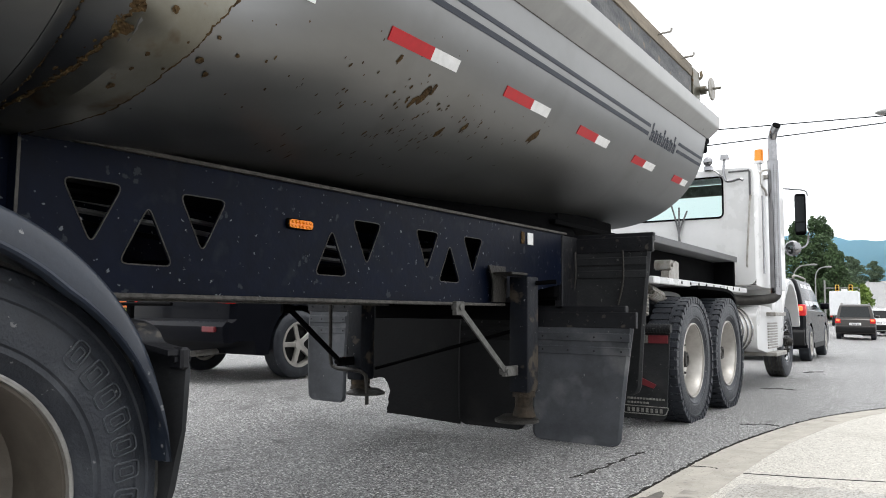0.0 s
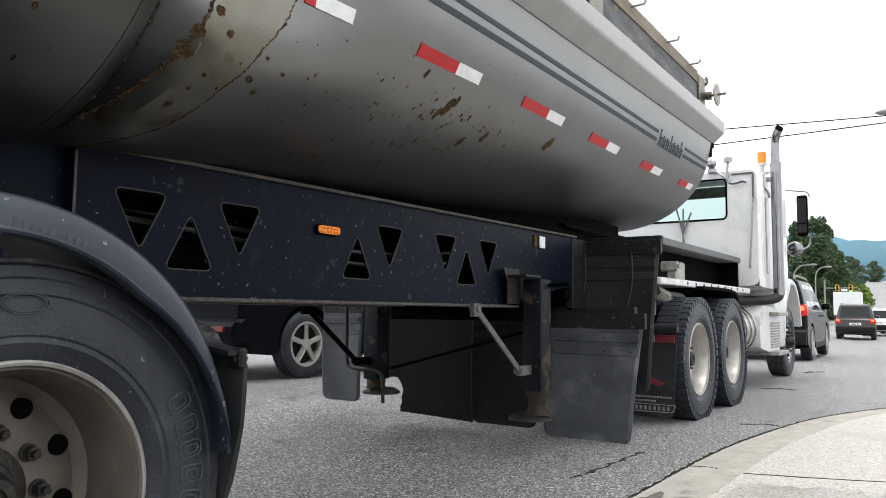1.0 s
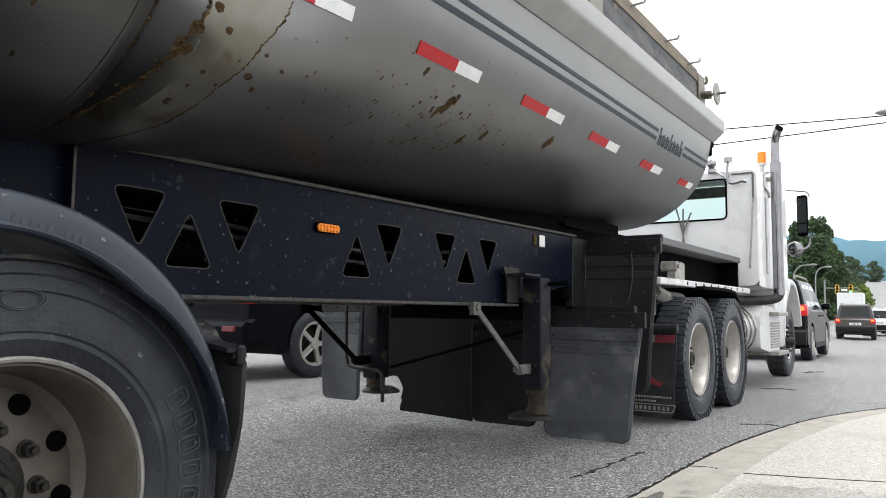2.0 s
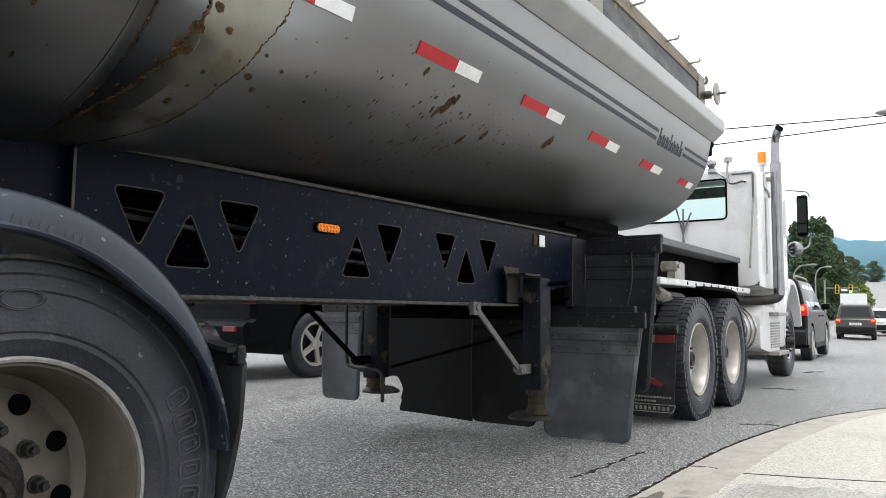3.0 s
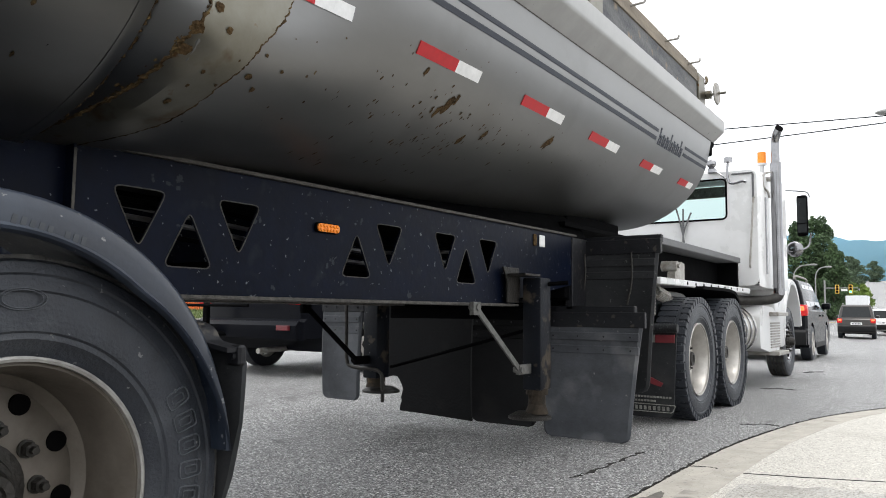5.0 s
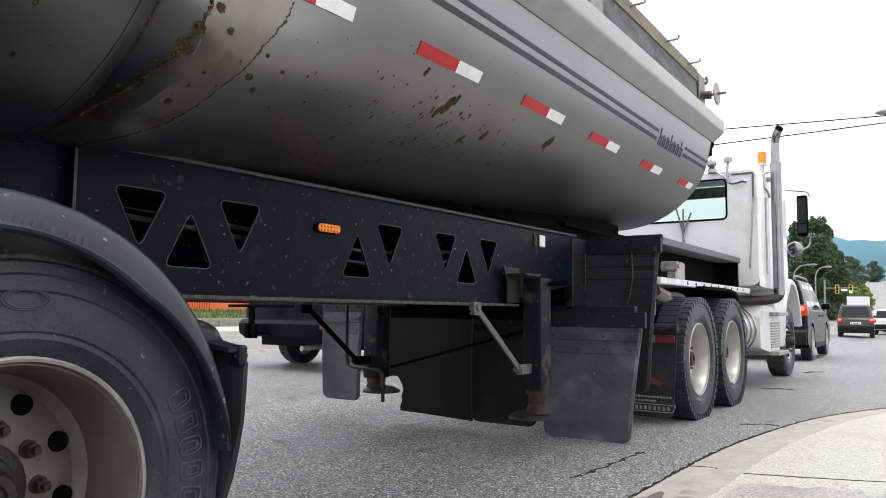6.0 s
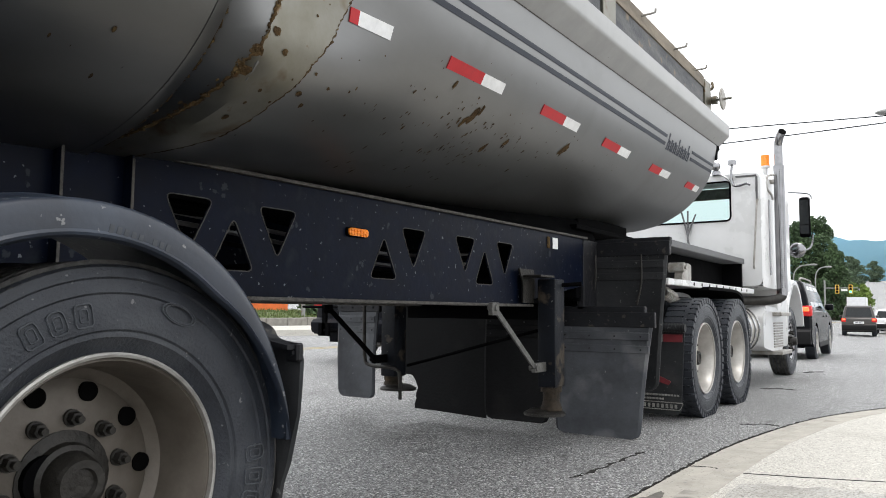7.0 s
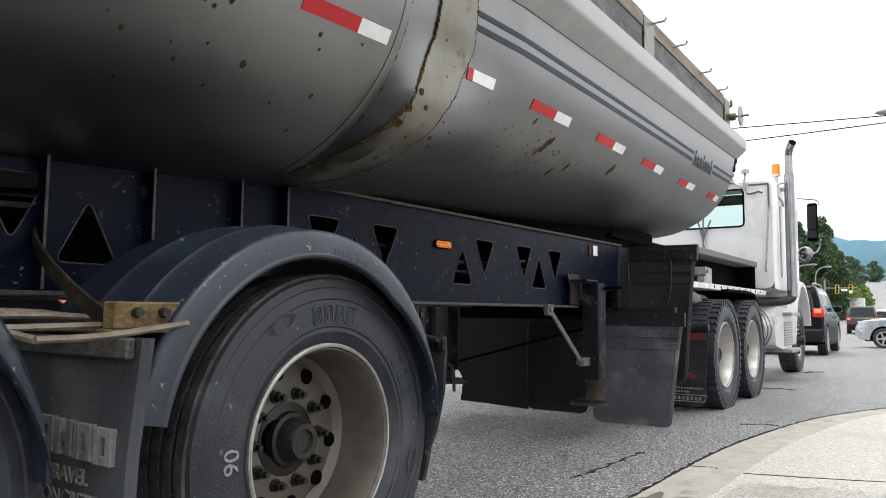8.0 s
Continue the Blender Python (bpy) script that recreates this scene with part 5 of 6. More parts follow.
    pipe(bm, curve_pts([(-2.28, 9.66, 2.82), (-2.29, 9.64, 2.66), (-2.26, 9.62, 2.54), (-2.20, 9.62, 2.52), (-2.10, 9.62, 2.54), (-2.06, 9.62, 2.52)], 5), 0.016, 8)
    rod(bm, (-2.28, 9.66, 2.80), (-2.28, 9.66, 2.86), 0.055, 14, 0.048)
    pipe(bm, curve_pts([(-2.46, 9.66, 2.70), (-2.38, 9.64, 2.66), (-2.30, 9.63, 2.58)], 5), 0.01, 6)
    part("air_horn", bm, M_CHROME, cab, "chrome fitting on a bent pipe")
    bm = bmesh.new()
    rod(bm, (-1.99, 10.2, 2.845), (-1.99, 10.2, 2.99), 0.056, 20, 0.052)
    part("beacon", bm, M_AMBER, cab, "orange warning beacon")
    bm = bmesh.new()
    rod(bm, (-1.99, 10.2, 2.70), (-1.99, 10.2, 2.845), 0.03, 10)
    rod(bm, (-1.99, 10.2, 2.82), (-1.99, 10.2, 2.845), 0.062, 16)
    part("beacon_post", bm, M_WHITE, cab)
    # exhaust
    bm = bmesh.new()
    rod(bm, (-1.817, 10.15, 1.15), (-1.817, 10.15, 2.83), 0.066, 24)
    ex = part("exhaust_shield", bm, M_CHROME, tk, "perforated chrome exhaust shield")
    bm = bmesh.new()
    pipe(bm, curve_pts([(-1.817, 10.15, 2.8), (-1.817, 10.15, 3.0), (-1.817, 10.15, 3.10), (-1.79, 10.11, 3.19), (-1.745, 10.05, 3.245)], 6), 0.052, 18)
    part("stack", bm, M_CHROME, ex, "curved chrome stack")
    bm = bmesh.new()
    rod(bm, (-1.7485, 10.054, 3.241), (-1.741, 10.045, 3.25), 0.049, 18)
    part("stack_mouth", bm, M_HOLE, ex, "dark stack mouth")
    bm = bmesh.new()
    for k in range(64):
        for s in (0.055, 0.02):
            z = 1.25 + k * 0.024
            rod(bm, (-1.817 + s * 0.8, 10.15 - math.sqrt(0.00436 - (s * 0.8) ** 2) - 0.001, z), (-1.817 + s * 0.8, 10.15, z), 0.006, 6)
    part("shield_slot", bm, M_HOLE, ex)
    bm = bmesh.new()
    pipe(bm, curve_pts([(-1.817, 10.15, 1.22), (-1.83, 10.13, 1.13), (-1.93, 10.0, 1.09), (-2.15, 9.8, 1.08), (-2.4, 9.6, 1.08)], 6), 0.06, 14)
    part("exhaust_elbow", bm, M_HUB, ex, "rusty exhaust elbow")
    bm = bmesh.new()
    box(bm, -1.94, -1.80, 10.12, 10.18, 2.60, 2.65, 0.005)
    pipe(bm, curve_pts([(-1.86, 10.08, 2.70), (-1.92, 9.95, 2.66), (-1.93, 9.93, 2.52), (-1.90, 10.05, 2.45), (-1.89, 10.1, 2.38)], 5), 0.014, 6)
    part("exhaust_bracket", bm, M_GALV, ex, "bent steel bracket")
    bm = bmesh.new()
    rod(bm, (-1.89, 9.85, 2.35), (-1.89, 9.85, 1.4), 0.012, 8)
    part("grab_rail", bm, M_CHROME, cab, "chrome grab rail")
    # mirror
    bm = bmesh.new()
    box(bm, -1.868, -1.718, 11.9, 11.98, 2.05, 2.65, 0.035, 3)
    mir = part("mirror", bm, M_BLACK, tk, "tall black door mirror")
    # the dark view both mirror panes would reflect is put into their colour
    bm = bmesh.new()
    box(bm, -1.855, -1.732, 11.893, 11.899, 2.24, 2.60)
    bmesh.ops.rotate(bm, verts=bm.verts[:], cent=(-1.76, 11.9, 2.42), matrix=Matrix.Rotation(radians(5), 3, "X"))
    shift_bm(bm, (0, -0.016, 0))
    part("mirror_glass", bm, M_DARKGLASS, mir, "mirror glass coloured dark for its reflection")
    bm = bmesh.new()
    box(bm, -1.855, -1.732, 11.893, 11.899, 2.10, 2.225)
    part("mirror_glass", bm, M_DARKGLASS, mir, "small lower mirror glass")
    bm = bmesh.new()
    pipe(bm, curve_pts([(-2.02, 11.6, 2.70), (-1.9, 11.9, 2.72), (-1.74, 12.0, 2.70), (-1.70, 12.0, 2.62)], 5), 0.012, 6)
    part("mirror_arm", bm, M_CHROME, mir, "chrome mirror arm")
    bm = bmesh.new()
    pipe(bm, curve_pts([(-2.02, 11.6, 1.8), (-1.95, 11.85, 1.82), (-1.74, 12.0, 1.9), (-1.70, 12.0, 2.1)], 5), 0.012, 6)
    part("mirror_arm", bm, M_CHROME, mir, "chrome mirror arm")
    bm = bmesh.new()
    bmesh.ops.create_uvsphere(bm, u_segments=18, v_segments=10, radius=0.115, matrix=Matrix.Translation((-1.90, 11.9, 1.86)) @ Matrix.Diagonal((1, 0.35, 1, 1)))
    part("convex_mirror", bm, M_CHROME, mir, "round convex mirror")
    # bonnet, wing, step box, fuel tank
    bm = bmesh.new()
    sec = lambda y, top, wid: [(-3.05 - wid, y, 1.1), (-3.05 - wid, y, top - 0.15), (-3.05 - wid + 0.15, y, top), (-3.05 + wid - 0.15, y, top), (-3.05 + wid, y, top - 0.15), (-3.05 + wid, y, 1.1)]
    loft(bm, [sec(11.58, 1.9, 0.85), sec(12.4, 1.82, 0.8), sec(13.3, 1.7, 0.75), sec(13.45, 1.5, 0.7)])
    part("bonnet", bm, M_WHITE, tk, "white bonnet")
    bm = bmesh.new()
    rings = []
    for i in range(19):
        a = radians(12 + 166 * i / 18)
        r = 0.62
        y, z = 12.3 + r * math.cos(a) * 1.1, 0.56 + r * math.sin(a) * (1.28 if a < 1.9 else 1.2)
        yo, zo = 12.3 + (r + 0.05) * math.cos(a) * 1.1, 0.56 + (r + 0.07) * math.sin(a) * 1.28
        rings.append([(-2.9, y, z), (-2.03, y, z), (-2.01, y, z + 0.01), (-2.01, yo, zo - 0.02), (-2.05, yo, zo), (-2.9, yo, zo + 0.1)])
    loft(bm, rings)
    part("wing", bm, M_WHITE, tk, "white front wing")
    bm = bmesh.new()
    box(bm, -2.75, -2.02, 11.0, 11.68, 0.45, 1.34, 0.05, 2)
    part("cowl", bm, M_WHITE, tk, "white cowl panel")
    bm = bmesh.new()
    prism(bm, rounded([(9.75, 0.50), (10.75, 0.38), (10.95, 0.45), (10.95, 0.85), (10.55, 1.0), (9.9, 1.02), (9.72, 0.9)], 0.05, 3), -2.55, -1.97)
    stp = part("step_box", bm, M_WHITE, tk, "dirty white battery box with steps")
    for z in (0.42, 0.92):
        bm = bmesh.new()
        box(bm, -2.3, -1.86, 10.3, 11.0, z - 0.03, z + 0.02, 0.008)
        part("step", bm, M_GALV, stp, "worn tread plate step")
    for k in range(10):
        bm = bmesh.new()
        box(bm, -1.975, -1.955, 10.35, 10.92, 0.48 + k * 0.034, 0.50 + k * 0.034, 0.003)
        part("slat", bm, M_GALV, stp)
    bm = bmesh.new()
    prof = [(0.0, 0.02), (0.0, 0.25), (0.04, 0.29), (0.70, 0.29), (0.74, 0.25), (0.74, 0.02)]
    lathe(bm, prof, 32)
    bmesh.ops.rotate(bm, verts=bm.verts[:], matrix=Matrix.Rotation(radians(90), 3, "Z"))
    shift_bm(bm, (-2.27, 8.95, 0.72))
    ft = part("fuel_tank", bm, M_ALLOY, tk, "aluminium fuel tank")
    for y in (9.05, 9.28, 9.5):
        bm = bmesh.new()
        lathe(bm, [(0, 0.292), (0, 0.303), (0.05, 0.303), (0.05, 0.292)], 32, closed=True)
        bmesh.ops.rotate(bm, verts=bm.verts[:], matrix=Matrix.Rotation(radians(90), 3, "Z"))
        shift_bm(bm, (-2.27, y, 0.72))
        part("tank_strap", bm, M_CHROME, ft, "steel tank strap")
    bm = bmesh.new()
    bmesh.ops.create_uvsphere(bm, u_segments=14, v_segments=10, radius=0.2, matrix=Matrix.Translation((-2.36, 6.4, 0.95)) @ Matrix.Diagonal((0.7, 1.4, 0.9, 1)))
    part("air_tank", bm, M_BLACK, tk, "black air tank")
    return tk, wheels


# ---- vehicles in traffic ----
M_CARBLACK = mat("black_car_paint", (0.005, 0.0055, 0.007), (0.0035, 0.004, 0.005), 0.2, 0.0, scale=2, rvar=0.05, coat=0.0, spec=0.06)
M_CARDARK = mat("dark_blue_car_paint", (0.006, 0.0065, 0.0095), (0.004, 0.0045, 0.0065), 0.3, 0.0, scale=2, rvar=0.08, spec=0.06)
M_CARGREY = mat("grey_brown_car_paint", (0.055, 0.050, 0.046), (0.045, 0.041, 0.038), 0.3, 0.4, scale=2, rvar=0.06, coat=0.1)
M_CARWHITE = mat("white_car_paint", (0.7, 0.7, 0.7), (0.64, 0.64, 0.64), 0.25, scale=2, rvar=0.06, coat=0.5)
M_CARSILVER = mat("silver_car_paint", (0.42, 0.45, 0.47), (0.36, 0.39, 0.41), 0.28, 0.45, scale=2, rvar=0.06, coat=0.5)
M_PLASTIC = mat("black_plastic_trim", (0.012, 0.012, 0.0125), (0.008, 0.008, 0.008), 0.55, scale=20, spec=0.2)
M_PALEGLASS = mat("pale_car_window", (0.10, 0.12, 0.125), (0.06, 0.07, 0.075), 0.08, scale=1.5, rvar=0.04, spec=0.8)
M_BOXWHITE = mat("white_box_body", (0.72, 0.73, 0.74), (0.64, 0.65, 0.66), 0.5, scale=3)


def car_wheel(parent, c, r, w, side, spokes=5):
    """wheel (alloy disc) > tyre. c: the hub's middle on the outer face; side: 1 or -1."""
    bm = bmesh.new()
    rr = r * 0.68
    lathe(bm, [(0, rr), (0, rr * 0.9), (-0.03, rr * 0.86), (-w * 0.8, rr * 0.86), (-w * 0.8, rr)], 32, closed=True)
    for k in range(spokes):
        a = k * math.tau / spokes + 0.3
        box(bm, -0.03, -0.008, -r * 0.075, r * 0.075, r * 0.06, rr * 0.92, 0.006, m=Matrix.Rotation(a, 4, "X"))
    rod(bm, (-0.04, 0, 0), (0, 0, 0), r * 0.17, 16)
    if side < 0:
        bmesh.ops.rotate(bm, verts=bm.verts[:], matrix=Matrix.Rotation(math.pi, 3, "Z"))
    shift_bm(bm, c)
    wh = part("wheel", bm, M_ALLOY, parent, "alloy wheel", pivot=c)
    bm = bmesh.new()
    lathe(bm, [(-w, rr * 0.98), (-w, r * 0.9), (-w * 0.88, r), (-w * 0.12, r), (-0.004, r * 0.93), (0.004, r * 0.82), (-0.006, rr * 0.99)], 40, closed=True)
    if side < 0:
        bmesh.ops.rotate(bm, verts=bm.verts[:], matrix=Matrix.Rotation(math.pi, 3, "Z"))
    shift_bm(bm, c)
    part("tyre", bm, M_TYRE, wh, "black tyre")
    # dark disc added behind the spokes, in place of shade in their gaps
    bm = bmesh.new()
    rod(bm, (c[0] - side * 0.09, c[1], c[2]), (c[0] - side * 0.07, c[1], c[2]), rr * 0.85, 24)
    part("gap_backing", bm, M_PLASTIC, wh, "dark backing disc that shades the gaps between spokes")
    return wh


def build_car(name, label, category, base, paint, L=4.7, W=1.86, H=1.72, belt=1.02, r=0.36, rear_over=0.95, front_over=0.9, hood=0.92, lower=None, lamp=None, glassmat=None,
              rails=True, rear_slope=0.28, wind=1.35, brake=True, plate=True, tail=0.36, lamp_up=0.0):
    """A road car built at the origin with its rear at y = 0, heading along +y, then set on its base."""
    ob = thing(name, (0, 0, 0), label, category)
    hw = W / 2
    lower = lower or M_PLASTIC
    glassmat = glassmat or M_DARKGLASS
    lamp = lamp or M_LAMPRED
    yr, yf = rear_over, L - front_over
    sill = 0.27

    def arch(yc):
        return [(yc + (r + 0.07) * math.cos(a), max(sill, r + (r + 0.07) * math.sin(a))) for a in [math.pi - 0.25 - k * (math.pi - 0.5) / 10 for k in range(11)]]
    prof = [(0.06, max(tail, 0.36))] + [(yr - r - 0.30, tail), (yr - r - 0.28, sill + 0.03), (yr - r - 0.09, sill + 0.03)] + arch(yr) + [(yr + r + 0.09, sill), (yf - r - 0.09, sill)] + arch(yf) + [(yf + r + 0.09, sill), (L - 0.08, 0.34), (L, 0.5), (L - 0.02, 0.72), (L - 0.18, hood - 0.06), (L - 0.5, hood), (L - wind + 0.05, belt + 0.0),
            (0.14, belt), (0.07, belt - 0.08), (0.06, 0.70), (0.0, 0.66), (0.0, 0.44)]
    bm = bmesh.new()
    cuts = [(-hw, 0.0), (-hw + 0.03, 1), (-hw + 0.10, 1), (hw - 0.10, 1), (hw - 0.03, 1), (hw, 0.0)]
    rings = []
    for x, k in ((-hw, 0.0), (-hw + 0.045, 0.75), (-hw + 0.13, 1.0), (hw - 0.13, 1.0), (hw - 0.045, 0.75), (hw, 0.0)):
        pull = (1 - k)
        rings.append([(x, y + (0.10 * pull if y < 0.2 else -0.16 * pull if y > L - 0.2 else 0), z - (0.05 * pull if z > belt - 0.05 else 0)) for y, z in prof])
    loft(bm, rings)
    body = part("body", bm, paint, ob, smooth=30)
    # cabin
    bm = bmesh.new()
    roof_r, roof_f = rear_slope + 0.12, L - wind - 0.75
    lev = [(belt - 0.06, hw - 0.03, 0.12, L - wind), (belt + 0.02, hw - 0.05, 0.13, L - wind), ((belt + H) / 2, hw - 0.11, 0.13 + rear_slope * 0.45, L - wind - 0.36), (H - 0.07, hw - 0.19, roof_r - 0.05, roof_f + 0.1), (H - 0.02, hw - 0.25, roof_r + 0.05, roof_f - 0.05), (H, hw - 0.36, roof_r + 0.3, roof_f - 0.35)]

    def ring(z, w, a, b, c=0.12):
        return [(x, y, z) for x, y in rounded([(-w, a), (w, a), (w, b), (-w, b)], c, 3)]
    loft(bm, [ring(*q) for q in lev])
    cabin = part("cabin", bm, paint, ob, smooth=40)

    def at(z):
        zs = [q[0] for q in lev]
        return [float(np.interp(z, zs, [q[i] for q in lev])) for i in (1, 2, 3)]
    z0, z1 = belt + 0.05, H - 0.12
    # rear window, slightly proud of the cabin
    bm = bmesh.new()
    (wa, ya, _), (wb, yb, _) = at(z0), at(z1)
    loft(bm, [[(-wa + 0.14, ya - 0.006, z0), (wa - 0.14, ya - 0.006, z0), (wb - 0.12, yb - 0.006, z1), (-wb + 0.12, yb - 0.006, z1)], [(-wa + 0.14, ya + 0.05, z0), (wa - 0.14, ya + 0.05, z0), (wb - 0.12, yb + 0.05, z1), (-wb + 0.12, yb + 0.05, z1)]])
    part("rear_window", bm, glassmat, ob, "tinted rear window")
    bm = bmesh.new()
    (wa, _, ya), (wb, _, yb) = at(z0), at(z1)
    loft(bm, [[(-wa + 0.14, ya + 0.006, z0), (wa - 0.14, ya + 0.006, z0), (wb - 0.12, yb + 0.006, z1), (-wb + 0.12, yb + 0.006, z1)], [(-wa + 0.14, ya - 0.05, z0), (wa - 0.14, ya - 0.05, z0), (wb - 0.12, yb - 0.05, z1), (-wb + 0.12, yb - 0.05, z1)]])
    part("windscreen", bm, glassmat, ob, "windscreen")
    for s in (-1, 1):
        (wa, ra, fa), (wb, rb, fb) = at(z0), at(z1)
        splits = [(0.16, 0.34), (0.36, 0.61), (0.64, 0.93)]
        for a, b in splits:
            bm = bmesh.new()
            ring4 = []
            for d in (0.006, -0.05):
                ring4.append([(s * (wa + d), ra + (fa - ra) * a, z0), (s * (wa + d), ra + (fa - ra) * b, z0), (s * (wb + d), rb + (fb - rb) * min(b, 0.9), z1), (s * (wb + d), rb + (fb - rb) * max(a, 0.12), z1)])
            loft(bm, ring4)
            part("side_window", bm, glassmat, ob, "dark side window")
        bm = bmesh.new()
        box(bm, s * (hw - 0.24), s * (hw + 0.008), 0.05, 0.30, belt - 0.25 + lamp_up, belt - 0.02 + lamp_up, 0.03, 2)
        tl = part("tail_lamp", bm, lamp, ob, "red tail lamp")
        if brake:
            bm = bmesh.new()
            box(bm, s * (hw - 0.20), s * (hw - 0.04), 0.035, 0.07, belt - 0.15 + lamp_up, belt - 0.05 + lamp_up, 0.02)
            part("brake_light", bm, M_BRAKE, tl, "lit brake light")
        bm = bmesh.new()
        box(bm, s * (hw - 0.02), s * (hw + 0.17), L - wind - 0.42, L - wind - 0.30, belt + 0.0, belt + 0.15, 0.04, 2)
        part("door_mirror", bm, paint, ob)
        if rails:
            bm = bmesh.new()
            pipe(bm, curve_pts([(s * (hw - 0.26), roof_r + 0.1, H - 0.03), (s * (hw - 0.26), roof_r + 0.25, H + 0.05), (s * (hw - 0.26), roof_f - 0.4, H + 0.05), (s * (hw - 0.26), roof_f - 0.2, H - 0.02)], 5), 0.022, 8)
            part("roof_rail", bm, M_GALV, ob, "metal roof rail")
        bm = bmesh.new()
        box(bm, s * (hw - 0.03), s * (hw + 0.012), yr + r + 0.1, yf - r - 0.1, 0.26, 0.38, 0.01)
        part("sill_trim", bm, lower, ob)
        for k in (0.40, 0.62):
            bm = bmesh.new()
            y = yr + (yf - yr) * (k + 0.1)
            box(bm, s * (hw - 0.01), s * (hw + 0.025), y, y + 0.18, belt - 0.16, belt - 0.125, 0.01)
            part("door_handle", bm, paint, ob)
        bm = bmesh.new()
        box(bm, s * (hw - 0.35), s * (hw - 0.08), L - 0.20, L - 0.05, 0.62, 0.78, 0.03, 2)
        part("headlamp", bm, M_CHROME, ob, "clear headlamp")
    bm = bmesh.new()
    loft(bm, [[(x, y + 0.05 * (abs(x) > hw - 0.2), z) for y, z in ((-0.04, tail), (-0.07, tail + 0.06), (-0.07, 0.62), (-0.02, 0.67), (0.2, 0.67), (0.2, tail))] for x in (-hw + 0.02, -hw + 0.3, 0, hw - 0.3, hw - 0.02)])
    part("rear_bumper", bm, lower, ob, "dark rear bumper")
    if plate:
        bm = bmesh.new()
        box(bm, -0.26, 0.26, 0.035, 0.06, 0.72, 0.84, 0.004)
        pl = part("number_plate", bm, M_WHITE_TAPE, ob, "pale number plate with plain bars")
        bm = bmesh.new()
        for k in range(6):
            box(bm, -0.2 + k * 0.068, -0.16 + k * 0.068, 0.031, 0.036, 0.75, 0.81)
        part("plate_bar", bm, M_STRIPE, pl)
    wheels = []
    for y in (yr, yf):
        for s in (-1, 1):
            wheels.append(car_wheel(ob, (s * (hw + 0.005), y, r), r, 0.22, s))
    bm = bmesh.new()
    for y in (yr, yf):
        box(bm, -hw + 0.2, hw - 0.2, y - r - 0.04, y + r + 0.04, 0.3, 2 * r + 0.06)
    box(bm, -hw + 0.15, hw - 0.15, yr, L - 0.3, 0.24, 0.45)
    box(bm, -hw + 0.15, hw - 0.15, 0.2, yr, tail, 0.5)
    part("underbody", bm, M_HOLE, ob)
    return ob, wheels


def build_box_truck():
    ob = thing("box_truck", (0, 0, 0), "white box delivery truck far ahead in traffic", "truck")
    bm = bmesh.new()
    box(bm, -1.2, 1.2, 0, 5.0, 1.0, 3.3, 0.03)
    part("cargo_box", bm, M_BOXWHITE, ob, "white cargo box")
    for s in (-1, 1):
        bm = bmesh.new()
        box(bm, s * 0.03, s * 1.12, -0.02, 0.0, 1.08, 3.2, 0.006)
        part("rear_door", bm, M_BOXWHITE, ob)
        bm = bmesh.new()
        box(bm, s * 0.95, s * 1.15, -0.03, 0.03, 0.85, 0.98, 0.01)
        part("tail_lamp", bm, M_LAMPRED, ob)
    bm = bmesh.new()
    box(bm, -1.0, 1.0, 5.1, 6.8, 0.6, 2.4, 0.15, 2)
    part("cab", bm, M_CARWHITE, ob)
    bm = bmesh.new()
    box(bm, -0.45, 0.45, 0.2, 6.5, 0.6, 1.0)
    part("chassis", bm, M_BLACK, ob)
    wh = []
    for y in (1.3, 5.9):
        for s in (-1, 1):
            wh.append(car_wheel(ob, (s * 1.1, y, 0.42), 0.42, 0.3, s))
    return ob, wh


next_suv, next_wheels = build_car("sport_utility_car", "dark blue sport utility car with a hitch rack", "car", (0, 0, 0), M_CARDARK, L=4.9, W=1.92, H=1.85, belt=1.12, r=0.40, rear_over=1.12, hood=1.1, brake=False, lower=M_CARDARK, plate=False, tail=0.46)
bm = bmesh.new()
box(bm, -0.55, -0.47, -0.20, -0.14, 0.42, 1.05, 0.008)
box(bm, -0.62, -0.40, -0.2, -0.15, 0.42, 0.62, 0.006)
rod(bm, (-0.9, -0.24, 0.86), (0.35, -0.24, 0.86), 0.02)
rod(bm, (-0.5, -0.2, 0.5), (-0.1, 0.1, 0.5), 0.03)
part("hitch_rack", bm, M_BLACK, next_suv, "black steel hitch rack")
bm = bmesh.new()
box(bm, 0.66, 0.86, -0.075, -0.03, 0.56, 0.62, 0.006)
part("bumper_reflector", bm, M_DULLRED, next_suv, "red bumper reflector")
bm = bmesh.new()
rod(bm, (0.3, -0.02, 0.30), (0.3, 0.6, 0.32), 0.035)
part("exhaust", bm, M_GALV, next_suv, "exhaust pipe")

ahead_suv, ahead_wheels = build_car("sport_utility_car", "black sport utility car with lit brake lights ahead of the truck", "car", (0, 0, 0), M_CARBLACK, L=4.75, W=1.88, H=1.74, belt=1.10, r=0.37, rear_over=0.95, lamp_up=0.10)
grey_suv, grey_wheels = build_car("sport_utility_car", "grey-brown sport utility car with red brake lights", "car", (0, 0, 0), M_CARGREY, L=4.5, W=1.74, H=1.76, belt=1.06, r=0.35)
white_suv, white_wheels = build_car("sport_utility_car", "white sport utility car in the queue of traffic", "car", (0, 0, 0), M_CARWHITE, L=4.5, W=1.82, H=1.62, belt=1.0, r=0.34)
dark_car, dark_wheels = build_car("saloon_car", "dark saloon car in the queue of traffic", "car", (0, 0, 0), M_CARBLACK, L=4.6, W=1.8, H=1.45, belt=0.95, r=0.33, rails=False, rear_slope=0.7)
